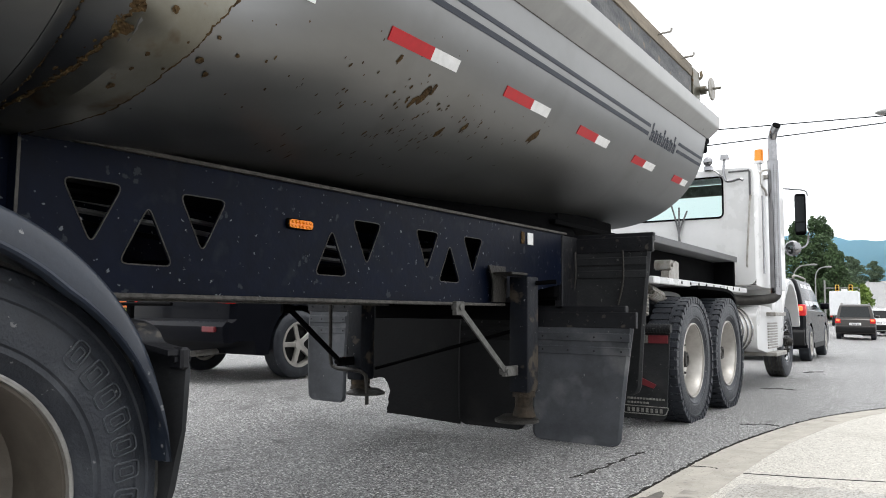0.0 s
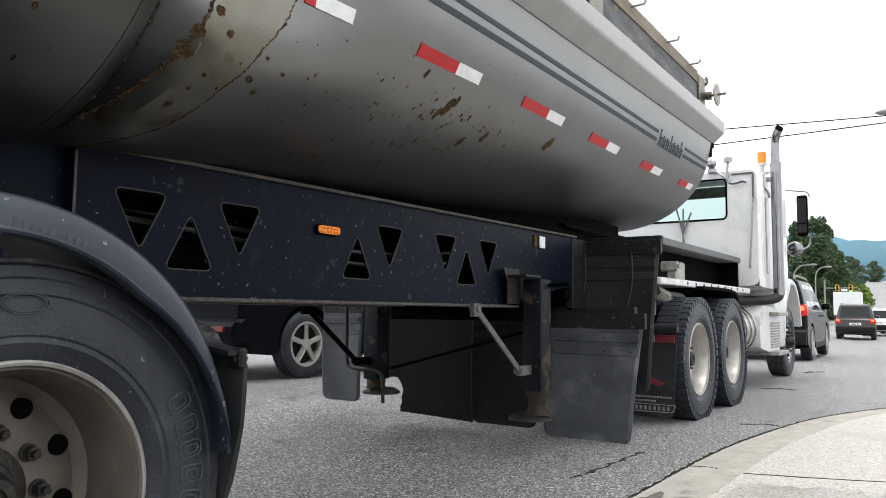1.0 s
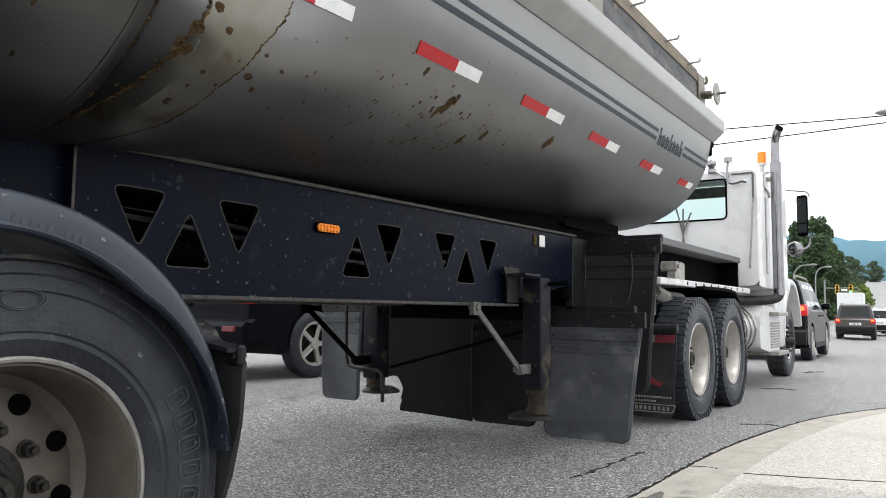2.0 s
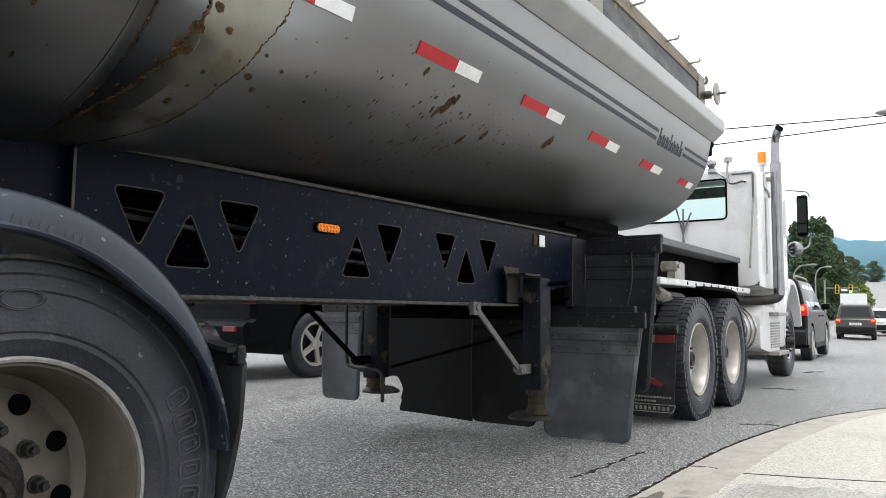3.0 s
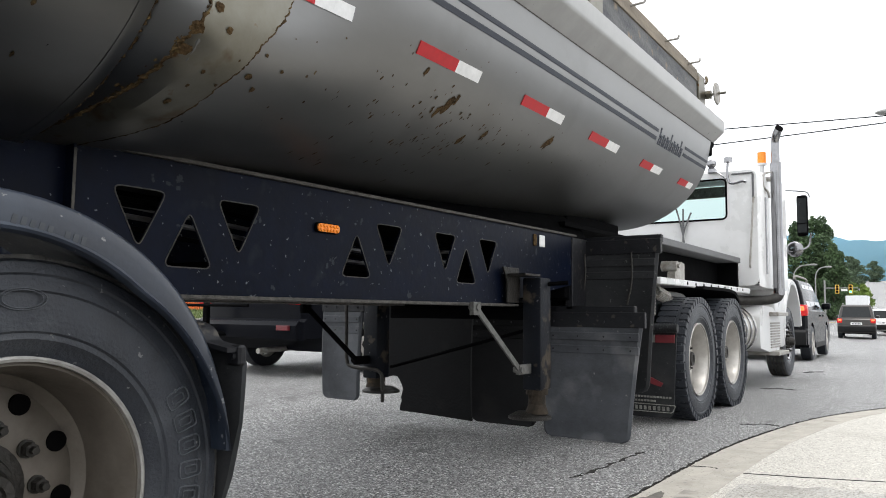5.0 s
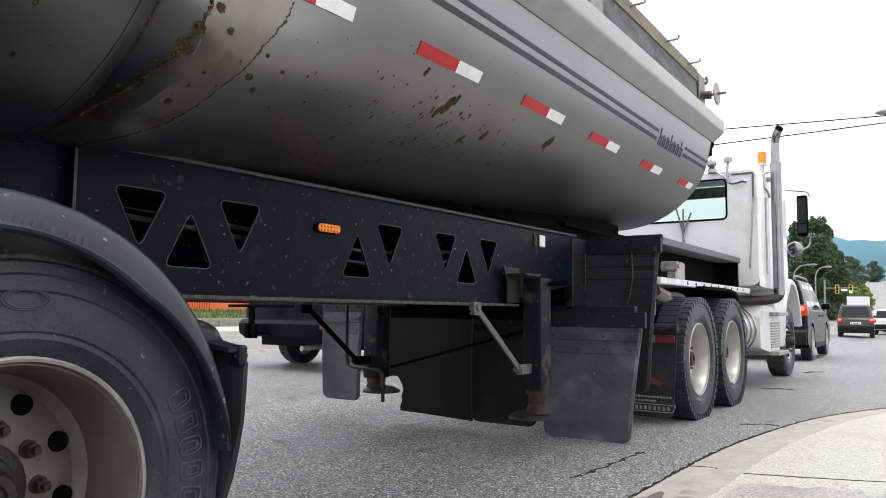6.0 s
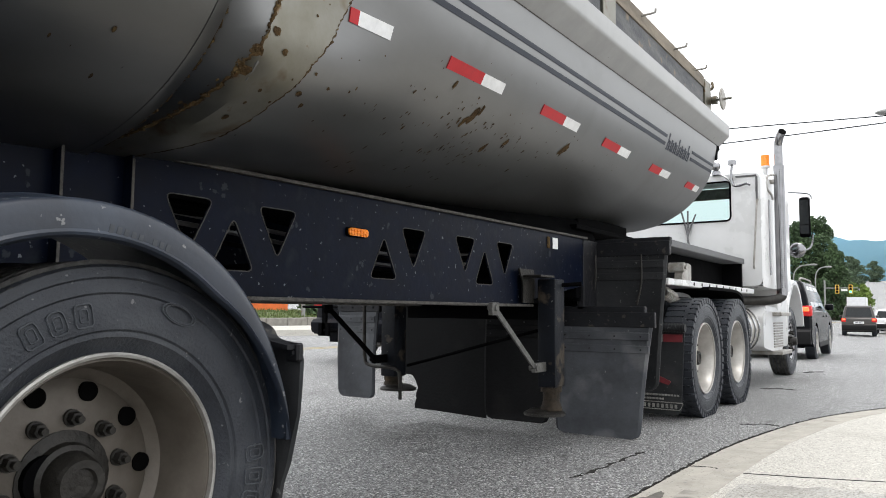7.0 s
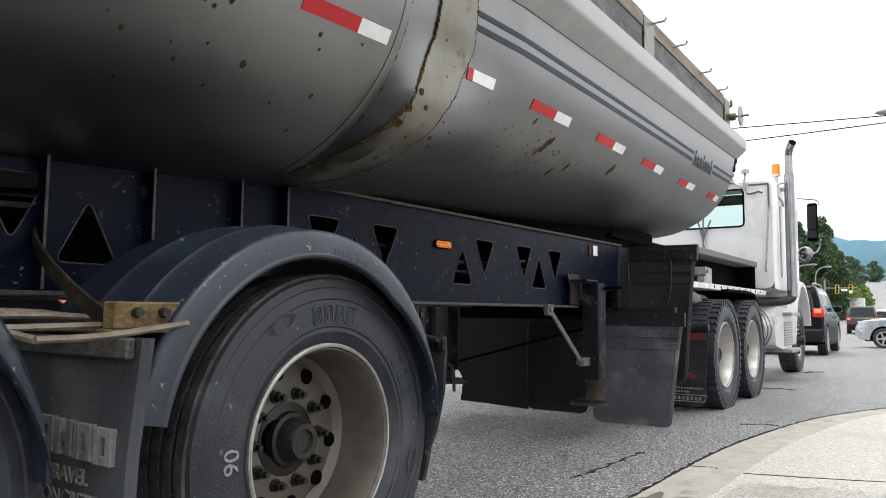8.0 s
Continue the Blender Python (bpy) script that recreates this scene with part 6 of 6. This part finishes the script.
van, van_wheels = build_car("minivan", "silver minivan pulling out of the side street", "car", (0, 0, 0), M_CARSILVER, L=5.1, W=1.95, H=1.78, belt=1.02, r=0.345, rails=True, brake=False, hood=0.98, wind=1.2, glassmat=M_PALEGLASS, lower=M_CARSILVER)
box_truck, box_wheels = build_box_truck()


# ---- distance: trees, poles, wires, hills ----
M_LEAF = mat("dark_leaves", (0.075, 0.125, 0.048), (0.030, 0.058, 0.024), 0.7, scale=0.5, island=0.45)
# leaf green paled so that the colour carries the haze of distance
M_LEAFFAR = mat("haze_tinted_leaves", (0.105, 0.15, 0.085), (0.055, 0.085, 0.055), 0.8, scale=0.4, island=0.35)
M_LEAFLIGHT = mat("pale_green_leaves", (0.22, 0.31, 0.06), (0.12, 0.19, 0.04), 0.7, scale=0.6, island=0.4)
M_BARK = mat("grey_bark", (0.11, 0.09, 0.07), (0.05, 0.04, 0.032), 0.9, scale=5, bump=0.6, bscale=12)
M_GRASS = mat("mown_grass", (0.13, 0.17, 0.055), (0.07, 0.095, 0.03), 0.9, scale=6, bump=0.7, bscale=30)
M_ORANGE = mat("orange_wall_paint", (0.75, 0.16, 0.03), (0.6, 0.12, 0.025), 0.6, scale=3)
M_STONE = mat("grey_kerb_stone", (0.25, 0.235, 0.21), (0.14, 0.13, 0.115), 0.9, scale=5, bump=0.5, bscale=20)
M_YELLOW = mat("faded_yellow_paint", (0.5, 0.38, 0.13), (0.28, 0.25, 0.17), 0.8, scale=9)
M_SIGNAL = mat("yellow_signal_paint", (0.7, 0.42, 0.05), (0.6, 0.35, 0.04), 0.5, scale=8)
M_GREENLIGHT = mat("green_signal_lens", (0.1, 0.9, 0.5), (0.1, 0.8, 0.4), 0.3, emit=1.5)
# distance haze is painted into the mountain's pale blue
M_MOUNTAIN = mat("haze_tinted_mountain", (0.44, 0.78, 0.95), (0.38, 0.72, 0.93), 1.0, scale=0.006, spec=0.0)
M_HYDRANT = mat("red_hydrant_paint", (0.6, 0.03, 0.02), (0.45, 0.02, 0.015), 0.4, scale=12)
M_POLE = mat("dull_grey_pole", (0.30, 0.30, 0.29), (0.22, 0.22, 0.21), 0.6, 0.3, scale=6)


def leaf_cloud(bm, rnd, blobs, n, size):
    """Small bent leaf clumps scattered through the outer part of several blobs."""
    for _ in range(n):
        c, r = rnd.choice(blobs)
        d = Vector((rnd.gauss(0, 1), rnd.gauss(0, 1), rnd.gauss(0, 1))).normalized()
        p = Vector(c) + Vector((d.x * r[0], d.y * r[1], d.z * r[2])) * rnd.uniform(0.55, 1.08)
        s = size * rnd.uniform(0.5, 1.3)
        m = Matrix.Translation(p) @ Euler((rnd.uniform(-1.3, 1.3), rnd.uniform(-1.3, 1.3), rnd.uniform(0, 6.3))).to_matrix().to_4x4()
        a = [bm.verts.new(m @ Vector(q)) for q in ((-s, 0, 0), (-s * 0.2, s * 0.6, s * 0.15), (s, 0, -s * 0.2), (-s * 0.1, -s * 0.6, s * 0.2))]
        bm.faces.new((a[0], a[1], a[2]))
        bm.faces.new((a[0], a[2], a[3]))


def tree(x, y, h, w, label, leaf, seed, n=1800, size=0.4, low=0.12, name="tree"):
    rnd = random.Random(seed)
    zb = ground_height(x, y)
    ob = thing(name, (x, y, zb), label, "tree" if name == "tree" else "bush")
    bm = bmesh.new()
    rod(bm, (x, y, zb - 0.1), (x + 0.1, y, zb + h * 0.55), w * 0.045 + 0.04, 10, w * 0.02)
    for k in range(5):
        a = rnd.uniform(0, 6.3)
        z = zb + h * (0.2 + 0.09 * k)
        rod(bm, (x, y, z), (x + math.cos(a) * w * 0.32, y + math.sin(a) * w * 0.32, z + h * 0.16), w * 0.02 + 0.015, 6, 0.01)
    part("trunk", bm, M_BARK, ob, "grey trunk with limbs")
    blobs = []
    for k in range(11):
        t = low + (0.93 - low) * k / 10
        wid = w * 0.5 * (math.sin(math.pi * (0.12 + 0.85 * t)) ** 0.7)
        for j in range(2):
            a = rnd.uniform(0, 6.3)
            blobs.append(((x + math.cos(a) * wid * 0.5, y + math.sin(a) * wid * 0.5, zb + h * t), (wid * 0.62, wid * 0.62, h * 0.085)))
    bm = bmesh.new()
    leaf_cloud(bm, rnd, blobs, n, size)
    part("crown", bm, leaf, ob, "leafy crown with gaps", smooth=0)
    return ob


for i, (x, y, h, w) in enumerate(((-23.8, 130, 13.8, 6.4), (-20.6, 128, 15.2, 6.2), (-17.4, 130, 16.0, 6.2), (-15.1, 127, 11.4, 4.8), (-27.8, 137, 14.5, 7.0))):
    tree(x, y, h, w, "tall dark green broadleaf tree beside the road", M_LEAF, 10 + i, 13000, 0.22, 0.05)
for i, (x, y, h, w) in enumerate(((-14.4, 131, 6.9, 5.4), (-16.6, 134, 6.0, 4.8), (-12.6, 140, 5.2, 3.4))):
    tree(x, y, h, w, "rounded pale green tree beside the road", M_LEAFLIGHT, 30 + i, 6000, 0.17, 0.05)
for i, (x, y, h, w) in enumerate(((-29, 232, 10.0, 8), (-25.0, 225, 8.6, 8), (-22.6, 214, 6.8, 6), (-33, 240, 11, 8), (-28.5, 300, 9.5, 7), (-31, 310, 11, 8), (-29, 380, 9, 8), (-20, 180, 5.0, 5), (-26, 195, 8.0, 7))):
    tree(x, y, h, w, "tree on the hill, its green paled for distance haze", M_LEAFFAR, 50 + i, 5000, 0.32, 0.0)
bm = bmesh.new()
rnd = random.Random(9)
leaf_cloud(bm, rnd, [((-30 + 1.6 * k, 150 + 6 * k, ground_height(-20, 150 + 6 * k) + 1.0), (1.6, 3, 1.6)) for k in range(8)], 2600, 0.45)
solid("hedge", bm, M_LEAF, "dark mixed hedge beside the hill road", "hedge", "stuff", smooth=0)


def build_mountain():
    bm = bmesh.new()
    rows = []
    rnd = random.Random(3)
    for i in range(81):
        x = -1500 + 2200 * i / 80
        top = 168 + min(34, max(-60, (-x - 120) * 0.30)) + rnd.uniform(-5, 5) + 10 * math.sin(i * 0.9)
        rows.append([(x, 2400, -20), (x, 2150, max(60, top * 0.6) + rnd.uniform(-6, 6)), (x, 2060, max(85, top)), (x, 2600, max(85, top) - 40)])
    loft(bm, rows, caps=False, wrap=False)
    solid("mountain", bm, M_MOUNTAIN, "forested mountain tinted pale blue for distance haze", "mountain", "structure")


build_mountain()


def street_lamp(x, y, h, reach):
    zb = ground_height(x, y)
    ob = thing("street_lamp", (x, y, zb), "grey street lamp with a curved arm", "street lamp", "street lamps")
    bm = bmesh.new()
    rod(bm, (x, y, zb), (x, y, zb + h * 0.8), 0.11, 10, 0.08)
    part("pole", bm, M_POLE, ob)
    bm = bmesh.new()
    pipe(bm, curve_pts([(x, y, zb + h * 0.78), (x + reach * 0.1, y, zb + h * 0.9), (x + reach * 0.4, y, zb + h * 0.985), (x + reach * 0.85, y, zb + h)], 6), 0.08, 8)
    part("arm", bm, M_POLE, ob)
    bm = bmesh.new()
    bmesh.ops.create_uvsphere(bm, u_segments=12, v_segments=8, radius=0.5, matrix=Matrix.Translation((x + reach, y, zb + h + 0.03)) @ Matrix.Diagonal((1, 0.4, 0.3, 1)))
    part("lamp_head", bm, M_POLE, ob, "grey lamp head")


street_lamp(-19.15, 118, 8.0, 2.7)
street_lamp(-16.3, 118, 7.6, 1.7)
ob = thing("street_lamp", (6.0, 33, 0.0), "grey street lamp on a tall pole", "street lamp", "street lamps")
bm = bmesh.new()
rod(bm, (6, 33, 0), (6, 33, 9.0), 0.12, 12, 0.08)
part("pole", bm, M_POLE, ob)
bm = bmesh.new()
pipe(bm, curve_pts([(6, 33, 8.6), (5.0, 33, 8.95), (1, 33, 8.85), (-1.4, 33, 8.76)], 5), 0.05, 8)
part("arm", bm, M_POLE, ob)
bm = bmesh.new()
bmesh.ops.create_uvsphere(bm, u_segments=16, v_segments=10, radius=0.32, matrix=Matrix.Translation((-1.85, 33, 8.72)) @ Matrix.Diagonal((1.4, 0.6, 0.36, 1)))
part("lamp_head", bm, M_POLE, ob, "grey lamp head")
for za, zb2 in ((8.10, 7.87), (7.53, 7.62)):
    bm = bmesh.new()
    k = (zb2 - za) / 5.45
    pipe(bm, [(x, 30, za + k * (x + 7.2) + 0.0006 * (x + 4) ** 2) for x in range(-60, 41, 4)], 0.022, 6)
    solid("overhead_wire", bm, M_BLACK, "thin dark overhead wire above the street", "wire", group="overhead wires")

# signals across the road
ob = thing("traffic_signal", (-15.4, 120, 0.15), "traffic signal mast with two yellow heads, one lit green", "traffic signal")
bm = bmesh.new()
rod(bm, (-15.4, 120, 0.0), (-15.4, 120, 5.9), 0.12, 10)
rod(bm, (-15.4, 120, 4.75), (-11.2, 120, 4.75), 0.07, 8)
part("mast", bm, M_POLE, ob)
for x in (-13.78, -12.08):
    bm = bmesh.new()
    box(bm, x - 0.25, x + 0.25, 119.7, 119.93, 3.95, 5.2, 0.04)
    hd = part("signal_head", bm, M_SIGNAL, ob, "yellow signal head")
    for k in range(3):
        bm = bmesh.new()
        rod(bm, (x, 119.6, 4.2 + k * 0.38), (x, 119.72, 4.2 + k * 0.38), 0.16, 12)
        part("lens", bm, M_GREENLIGHT if (k == 0 and x > -13) else M_HOLE, hd)
bm = bmesh.new()
box(bm, -13.3, -12.5, 119.8, 119.85, 4.3, 4.6, 0.01)
part("street_sign", bm, M_WHITE_TAPE, ob, "pale street sign")

# ---- the far side of the road ----
bm = bmesh.new()
for x in (-10.6, -10.85):
    loft(bm, [[(x - 0.05, y, road_height(x) + 0.004), (x + 0.05, y, road_height(x) + 0.004), (x + 0.05, y, road_height(x) - 0.01), (x - 0.05, y, road_height(x) - 0.01)] for y in (-20, 10, 40, 110)])
solid("centre_line", bm, M_YELLOW, "faded double yellow centre line", "road marking", "structure")
bm = bmesh.new()
loft(bm, [[(-19.0, y, -0.4), (-19.02, y, 0.225), (-19.2, y, 0.23), (-24.0, y, 0.235), (-24.0, y, 0.0)] for y in (-20, 90)])
solid("pavement_far", bm, M_CONCRETE, "pale concrete pavement across the road", "pavement", "structure")
bm = bmesh.new()
rnd = random.Random(2)
for k in range(48):
    y = -6 + 1.22 * k
    box(bm, -24.4, -23.95, y, y + 1.19, 0.1, 0.58 + rnd.uniform(-0.03, 0.03), 0.03)
solid("stone_edging", bm, M_STONE, "low grey stone edging before the grass", "edging", "structure")
bm = bmesh.new()
loft(bm, [[(-24.4, y, 0.0), (-24.4, y, 0.54), (-26, y, 0.8), (-29, y, 0.95), (-60, y, 1.0), (-60, y, 0.0)] for y in (-20, 10, 40, 90)])
solid("lawn", bm, M_GRASS, "mown green grass strip", "grass", "structure")
bm = bmesh.new()
rnd = random.Random(6)
for _ in range(5200):
    x, y = rnd.uniform(-27, -24.3), rnd.uniform(12, 30)
    z = float(np.interp(-x, [24.4, 26, 29], [0.54, 0.8, 0.95]))
    a, h = rnd.uniform(0, 6.3), rnd.uniform(0.06, 0.2)
    v = [bm.verts.new(p) for p in ((x - 0.02 * math.cos(a), y - 0.02 * math.sin(a), z), (x + 0.02 * math.cos(a), y + 0.02 * math.sin(a), z), (x + rnd.uniform(-0.06, 0.06), y + rnd.uniform(-0.06, 0.06), z + h))]
    bm.faces.new(v)
solid("grass_blades", bm, M_GRASS, "tufts of grass", "grass", "stuff", smooth=0)

ob = thing("roadside_building", (-31, 15.5, 0.9), "low building with an orange painted wall across the road", "building")
bm = bmesh.new()
box(bm, -34, -28.0, 4, 27.2, 0.8, 1.85, 0.02)
part("orange_wall", bm, M_ORANGE, ob, "orange painted lower wall")
bm = bmesh.new()
box(bm, -34, -28.2, 4, 27.0, 1.85, 4.2, 0.02)
part("upper_wall", bm, M_BOXWHITE, ob)
for y in (5.5, 9.0, 12.5, 16.0, 19.5):
    bm = bmesh.new()
    box(bm, -28.24, -28.16, y, y + 2.6, 1.95, 3.4, 0.02)
    part("window", bm, M_DARKGLASS, ob, "dark shop window")
bm = bmesh.new()
box(bm, -34.4, -27.7, 3.6, 27.5, 4.2, 4.5, 0.03)
part("roof", bm, M_GREY, ob)
for k in range(14):
    bm = bmesh.new()
    box(bm, -28.0, -27.94, 20.6 + k * 0.13, 20.68 + k * 0.13, 0.85, 1.9, 0.01)
    part("batten", bm, M_ORANGE, ob)
for i, (x, y, h, w) in enumerate(((-25.6, 26.2, 0.95, 1.6), (-25.8, 27.6, 1.1, 1.8), (-26.4, 30.2, 1.0, 1.9), (-26.6, 32.5, 1.2, 2.2))):
    tree(x, y, h + 0.6, w, "low clipped green bush behind the edging", M_LEAFLIGHT if i % 2 else M_LEAF, 70 + i, 900, 0.11, 0.0, "bush")
bm = bmesh.new()
rod(bm, (-24.85, 25.1, 0.2), (-24.85, 25.1, 7.0), 0.10, 14, 0.08)
solid("sign_pole", bm, M_POLE, "pale grey steel pole on the far pavement", "pole")
ob = thing("fire_hydrant", (-24.8, 28.5, 0.23), "red fire hydrant on the far pavement", "fire hydrant")
bm = bmesh.new()
lathe(bm, [(0, 0.17), (0.06, 0.17), (0.07, 0.12), (0.62, 0.12), (0.64, 0.15), (0.70, 0.15), (0.80, 0.09), (0.86, 0.03)], 18)
bmesh.ops.rotate(bm, verts=bm.verts[:], matrix=Matrix.Rotation(radians(-90), 3, "Y"))
shift_bm(bm, (-24.8, 28.5, 0.23))
part("barrel", bm, M_HYDRANT, ob)
bm = bmesh.new()
rod(bm, (-24.8, 28.28, 0.72), (-24.8, 28.72, 0.72), 0.06, 10)
part("nozzle", bm, M_HYDRANT, ob)
for y in (27.8, 29.3):
    bm = bmesh.new()
    rod(bm, (-24.9, y, 0.2), (-24.9, y, 1.25), 0.09, 12)
    solid("bollard", bm, M_SIGNAL if y < 28.5 else M_HYDRANT, "painted steel bollard beside the hydrant", "bollard", group="bollards")


trailer, trailer_wheels = build_trailer()
tractor, tractor_wheels = build_tractor()

# distance that the truck has gone, counted from where it waits, and the dip of its springs
RUN = ((0.0, -0.174, 0.0), (0.25, -0.122, 0.0), (0.5, -0.069, 0.0), (0.75, -0.026, -0.003), (0.9, -0.004, -0.007), (1.0, 0.004, -0.008), (1.15, 0.002, -0.003), (1.3, 0.0, 0.0), (1.6, 0.0, 0.0), (4.0, 0.0, 0.0), (5.6, 0.0, 0.0),
       (6.0, 0.004, 0.0), (6.25, 0.020, 0.0), (6.5, 0.058, 0.0), (6.75, 0.119, 0.0), (7.0, 0.207, 0.0), (7.25, 0.333, 0.0), (7.5, 0.495, 0.0), (7.75, 0.697, 0.0), (8.0, 0.930, 0.0))

# each vehicle: seconds, x and y of its rear, heading
NEXT_LANE = ((0, -7.46, 5.40, 0), (0.5, -7.46, 5.41, 0), (1, -7.46, 5.52, 0), (1.5, -7.46, 5.635, 0), (3, -7.46, 5.685, 0), (3.5, -7.46, 5.71, 0), (4, -7.46, 5.90, 0), (4.5, -7.46, 6.175, 0), (4.7, -7.46, 6.30, 0), (5.8, -7.46, 7.05, 0), (6.0, -7.46, 7.24, 0), (6.4, -7.46, 7.75, 0), (6.8, -7.46, 8.35, 0), (8, -7.46, 10.6, 0))
AHEAD = ((0, -3.43, 16.50, 2), (0.5, -3.43, 16.62, 2), (1, -3.44, 16.74, 2), (6, -3.44, 16.76, 2), (6.5, -3.45, 17.05, 2), (7, -3.47, 17.55, 2), (7.5, -3.51, 18.65, 2), (8, -3.56, 20.0, 2))
GREY = ((0, -4.1, 42.0, 4), (1.5, -4.1, 42.0, 4), (3.5, -4.1, 42.3, 4), (4.7, -4.17, 43.4, 4), (6, -4.43, 45.6, 5), (7, -4.55, 48.5, 5), (8, -4.77, 53.0, 5))
WHITE_CAR = ((0, -3.75, 50.5, 3), (3.5, -3.6, 51.0, 3), (6, -3.45, 54.0, 2), (8, -3.9, 60.0, 3))
DARK_CAR = ((0, -3.35, 58.0, 2), (3.5, -3.3, 59.0, 2), (6, -3.5, 63.0, 3), (8, -4.3, 69.0, 4))
BOX = ((0, -8.7, 80.0, 3), (3.5, -9.3, 95.0, 3), (6, -10.6, 112.0, 2), (8, -12.6, 130.0, 3))
# the minivan noses out of the side street; its rear lies to the right of its front
VAN = ((0, 14.0, 30.2, 82), (6.6, 5.2, 29.9, 82), (7.0, 3.75, 29.75, 82), (7.2, 3.25, 29.7, 82), (7.4, 2.95, 29.66, 82), (7.6, 2.68, 29.63, 82), (7.8, 2.46, 29.6, 82), (8.0, 2.28, 29.58, 82))


def path_at(rows, t):
    ts = [r[0] for r in rows]
    return [float(np.interp(t, ts, [r[i] for r in rows])) for i in (1, 2, 3)]


def motions():
    for ob in (trailer, tractor):
        o = ORIGIN[ob]
        walk(ob, [(t, pose(o.x, o.y + s, o.z + (dz if ob is trailer else 0))) for t, s, dz in RUN])
    for w in trailer_wheels + tractor_wheels:
        o = ORIGIN[w] - ORIGIN[w.parent]
        r = ORIGIN[w].z
        walk(w, [(t, pose(o.x, o.y, o.z, rx=-math.degrees(s / r))) for t, s, dz in RUN])
    for ob, wheels, rows, z in ((next_suv, next_wheels, NEXT_LANE, 0.10), (ahead_suv, ahead_wheels, AHEAD, 0), (grey_suv, grey_wheels, GREY, 0), (white_suv, white_wheels, WHITE_CAR, 0), (dark_car, dark_wheels, DARK_CAR, 0),
                                (box_truck, box_wheels, BOX, 0), (van, van_wheels, VAN, 0)):
        walk(ob, [(t, pose(x, y, ground_height(x, y + 2), rz=h)) for t, x, y, h in rows])
        for w in wheels:
            o = ORIGIN[w]
            spin, turn, last = [], 0.0, None
            for k in range(81):
                x, y, h = path_at(rows, k / 10)
                if last:
                    turn += math.hypot(x - last[0], y - last[1]) / o.z
                last = (x, y)
                spin.append((k / 10, pose(o.x, o.y, o.z, rx=-math.degrees(turn))))
            walk(w, spin)


motions()
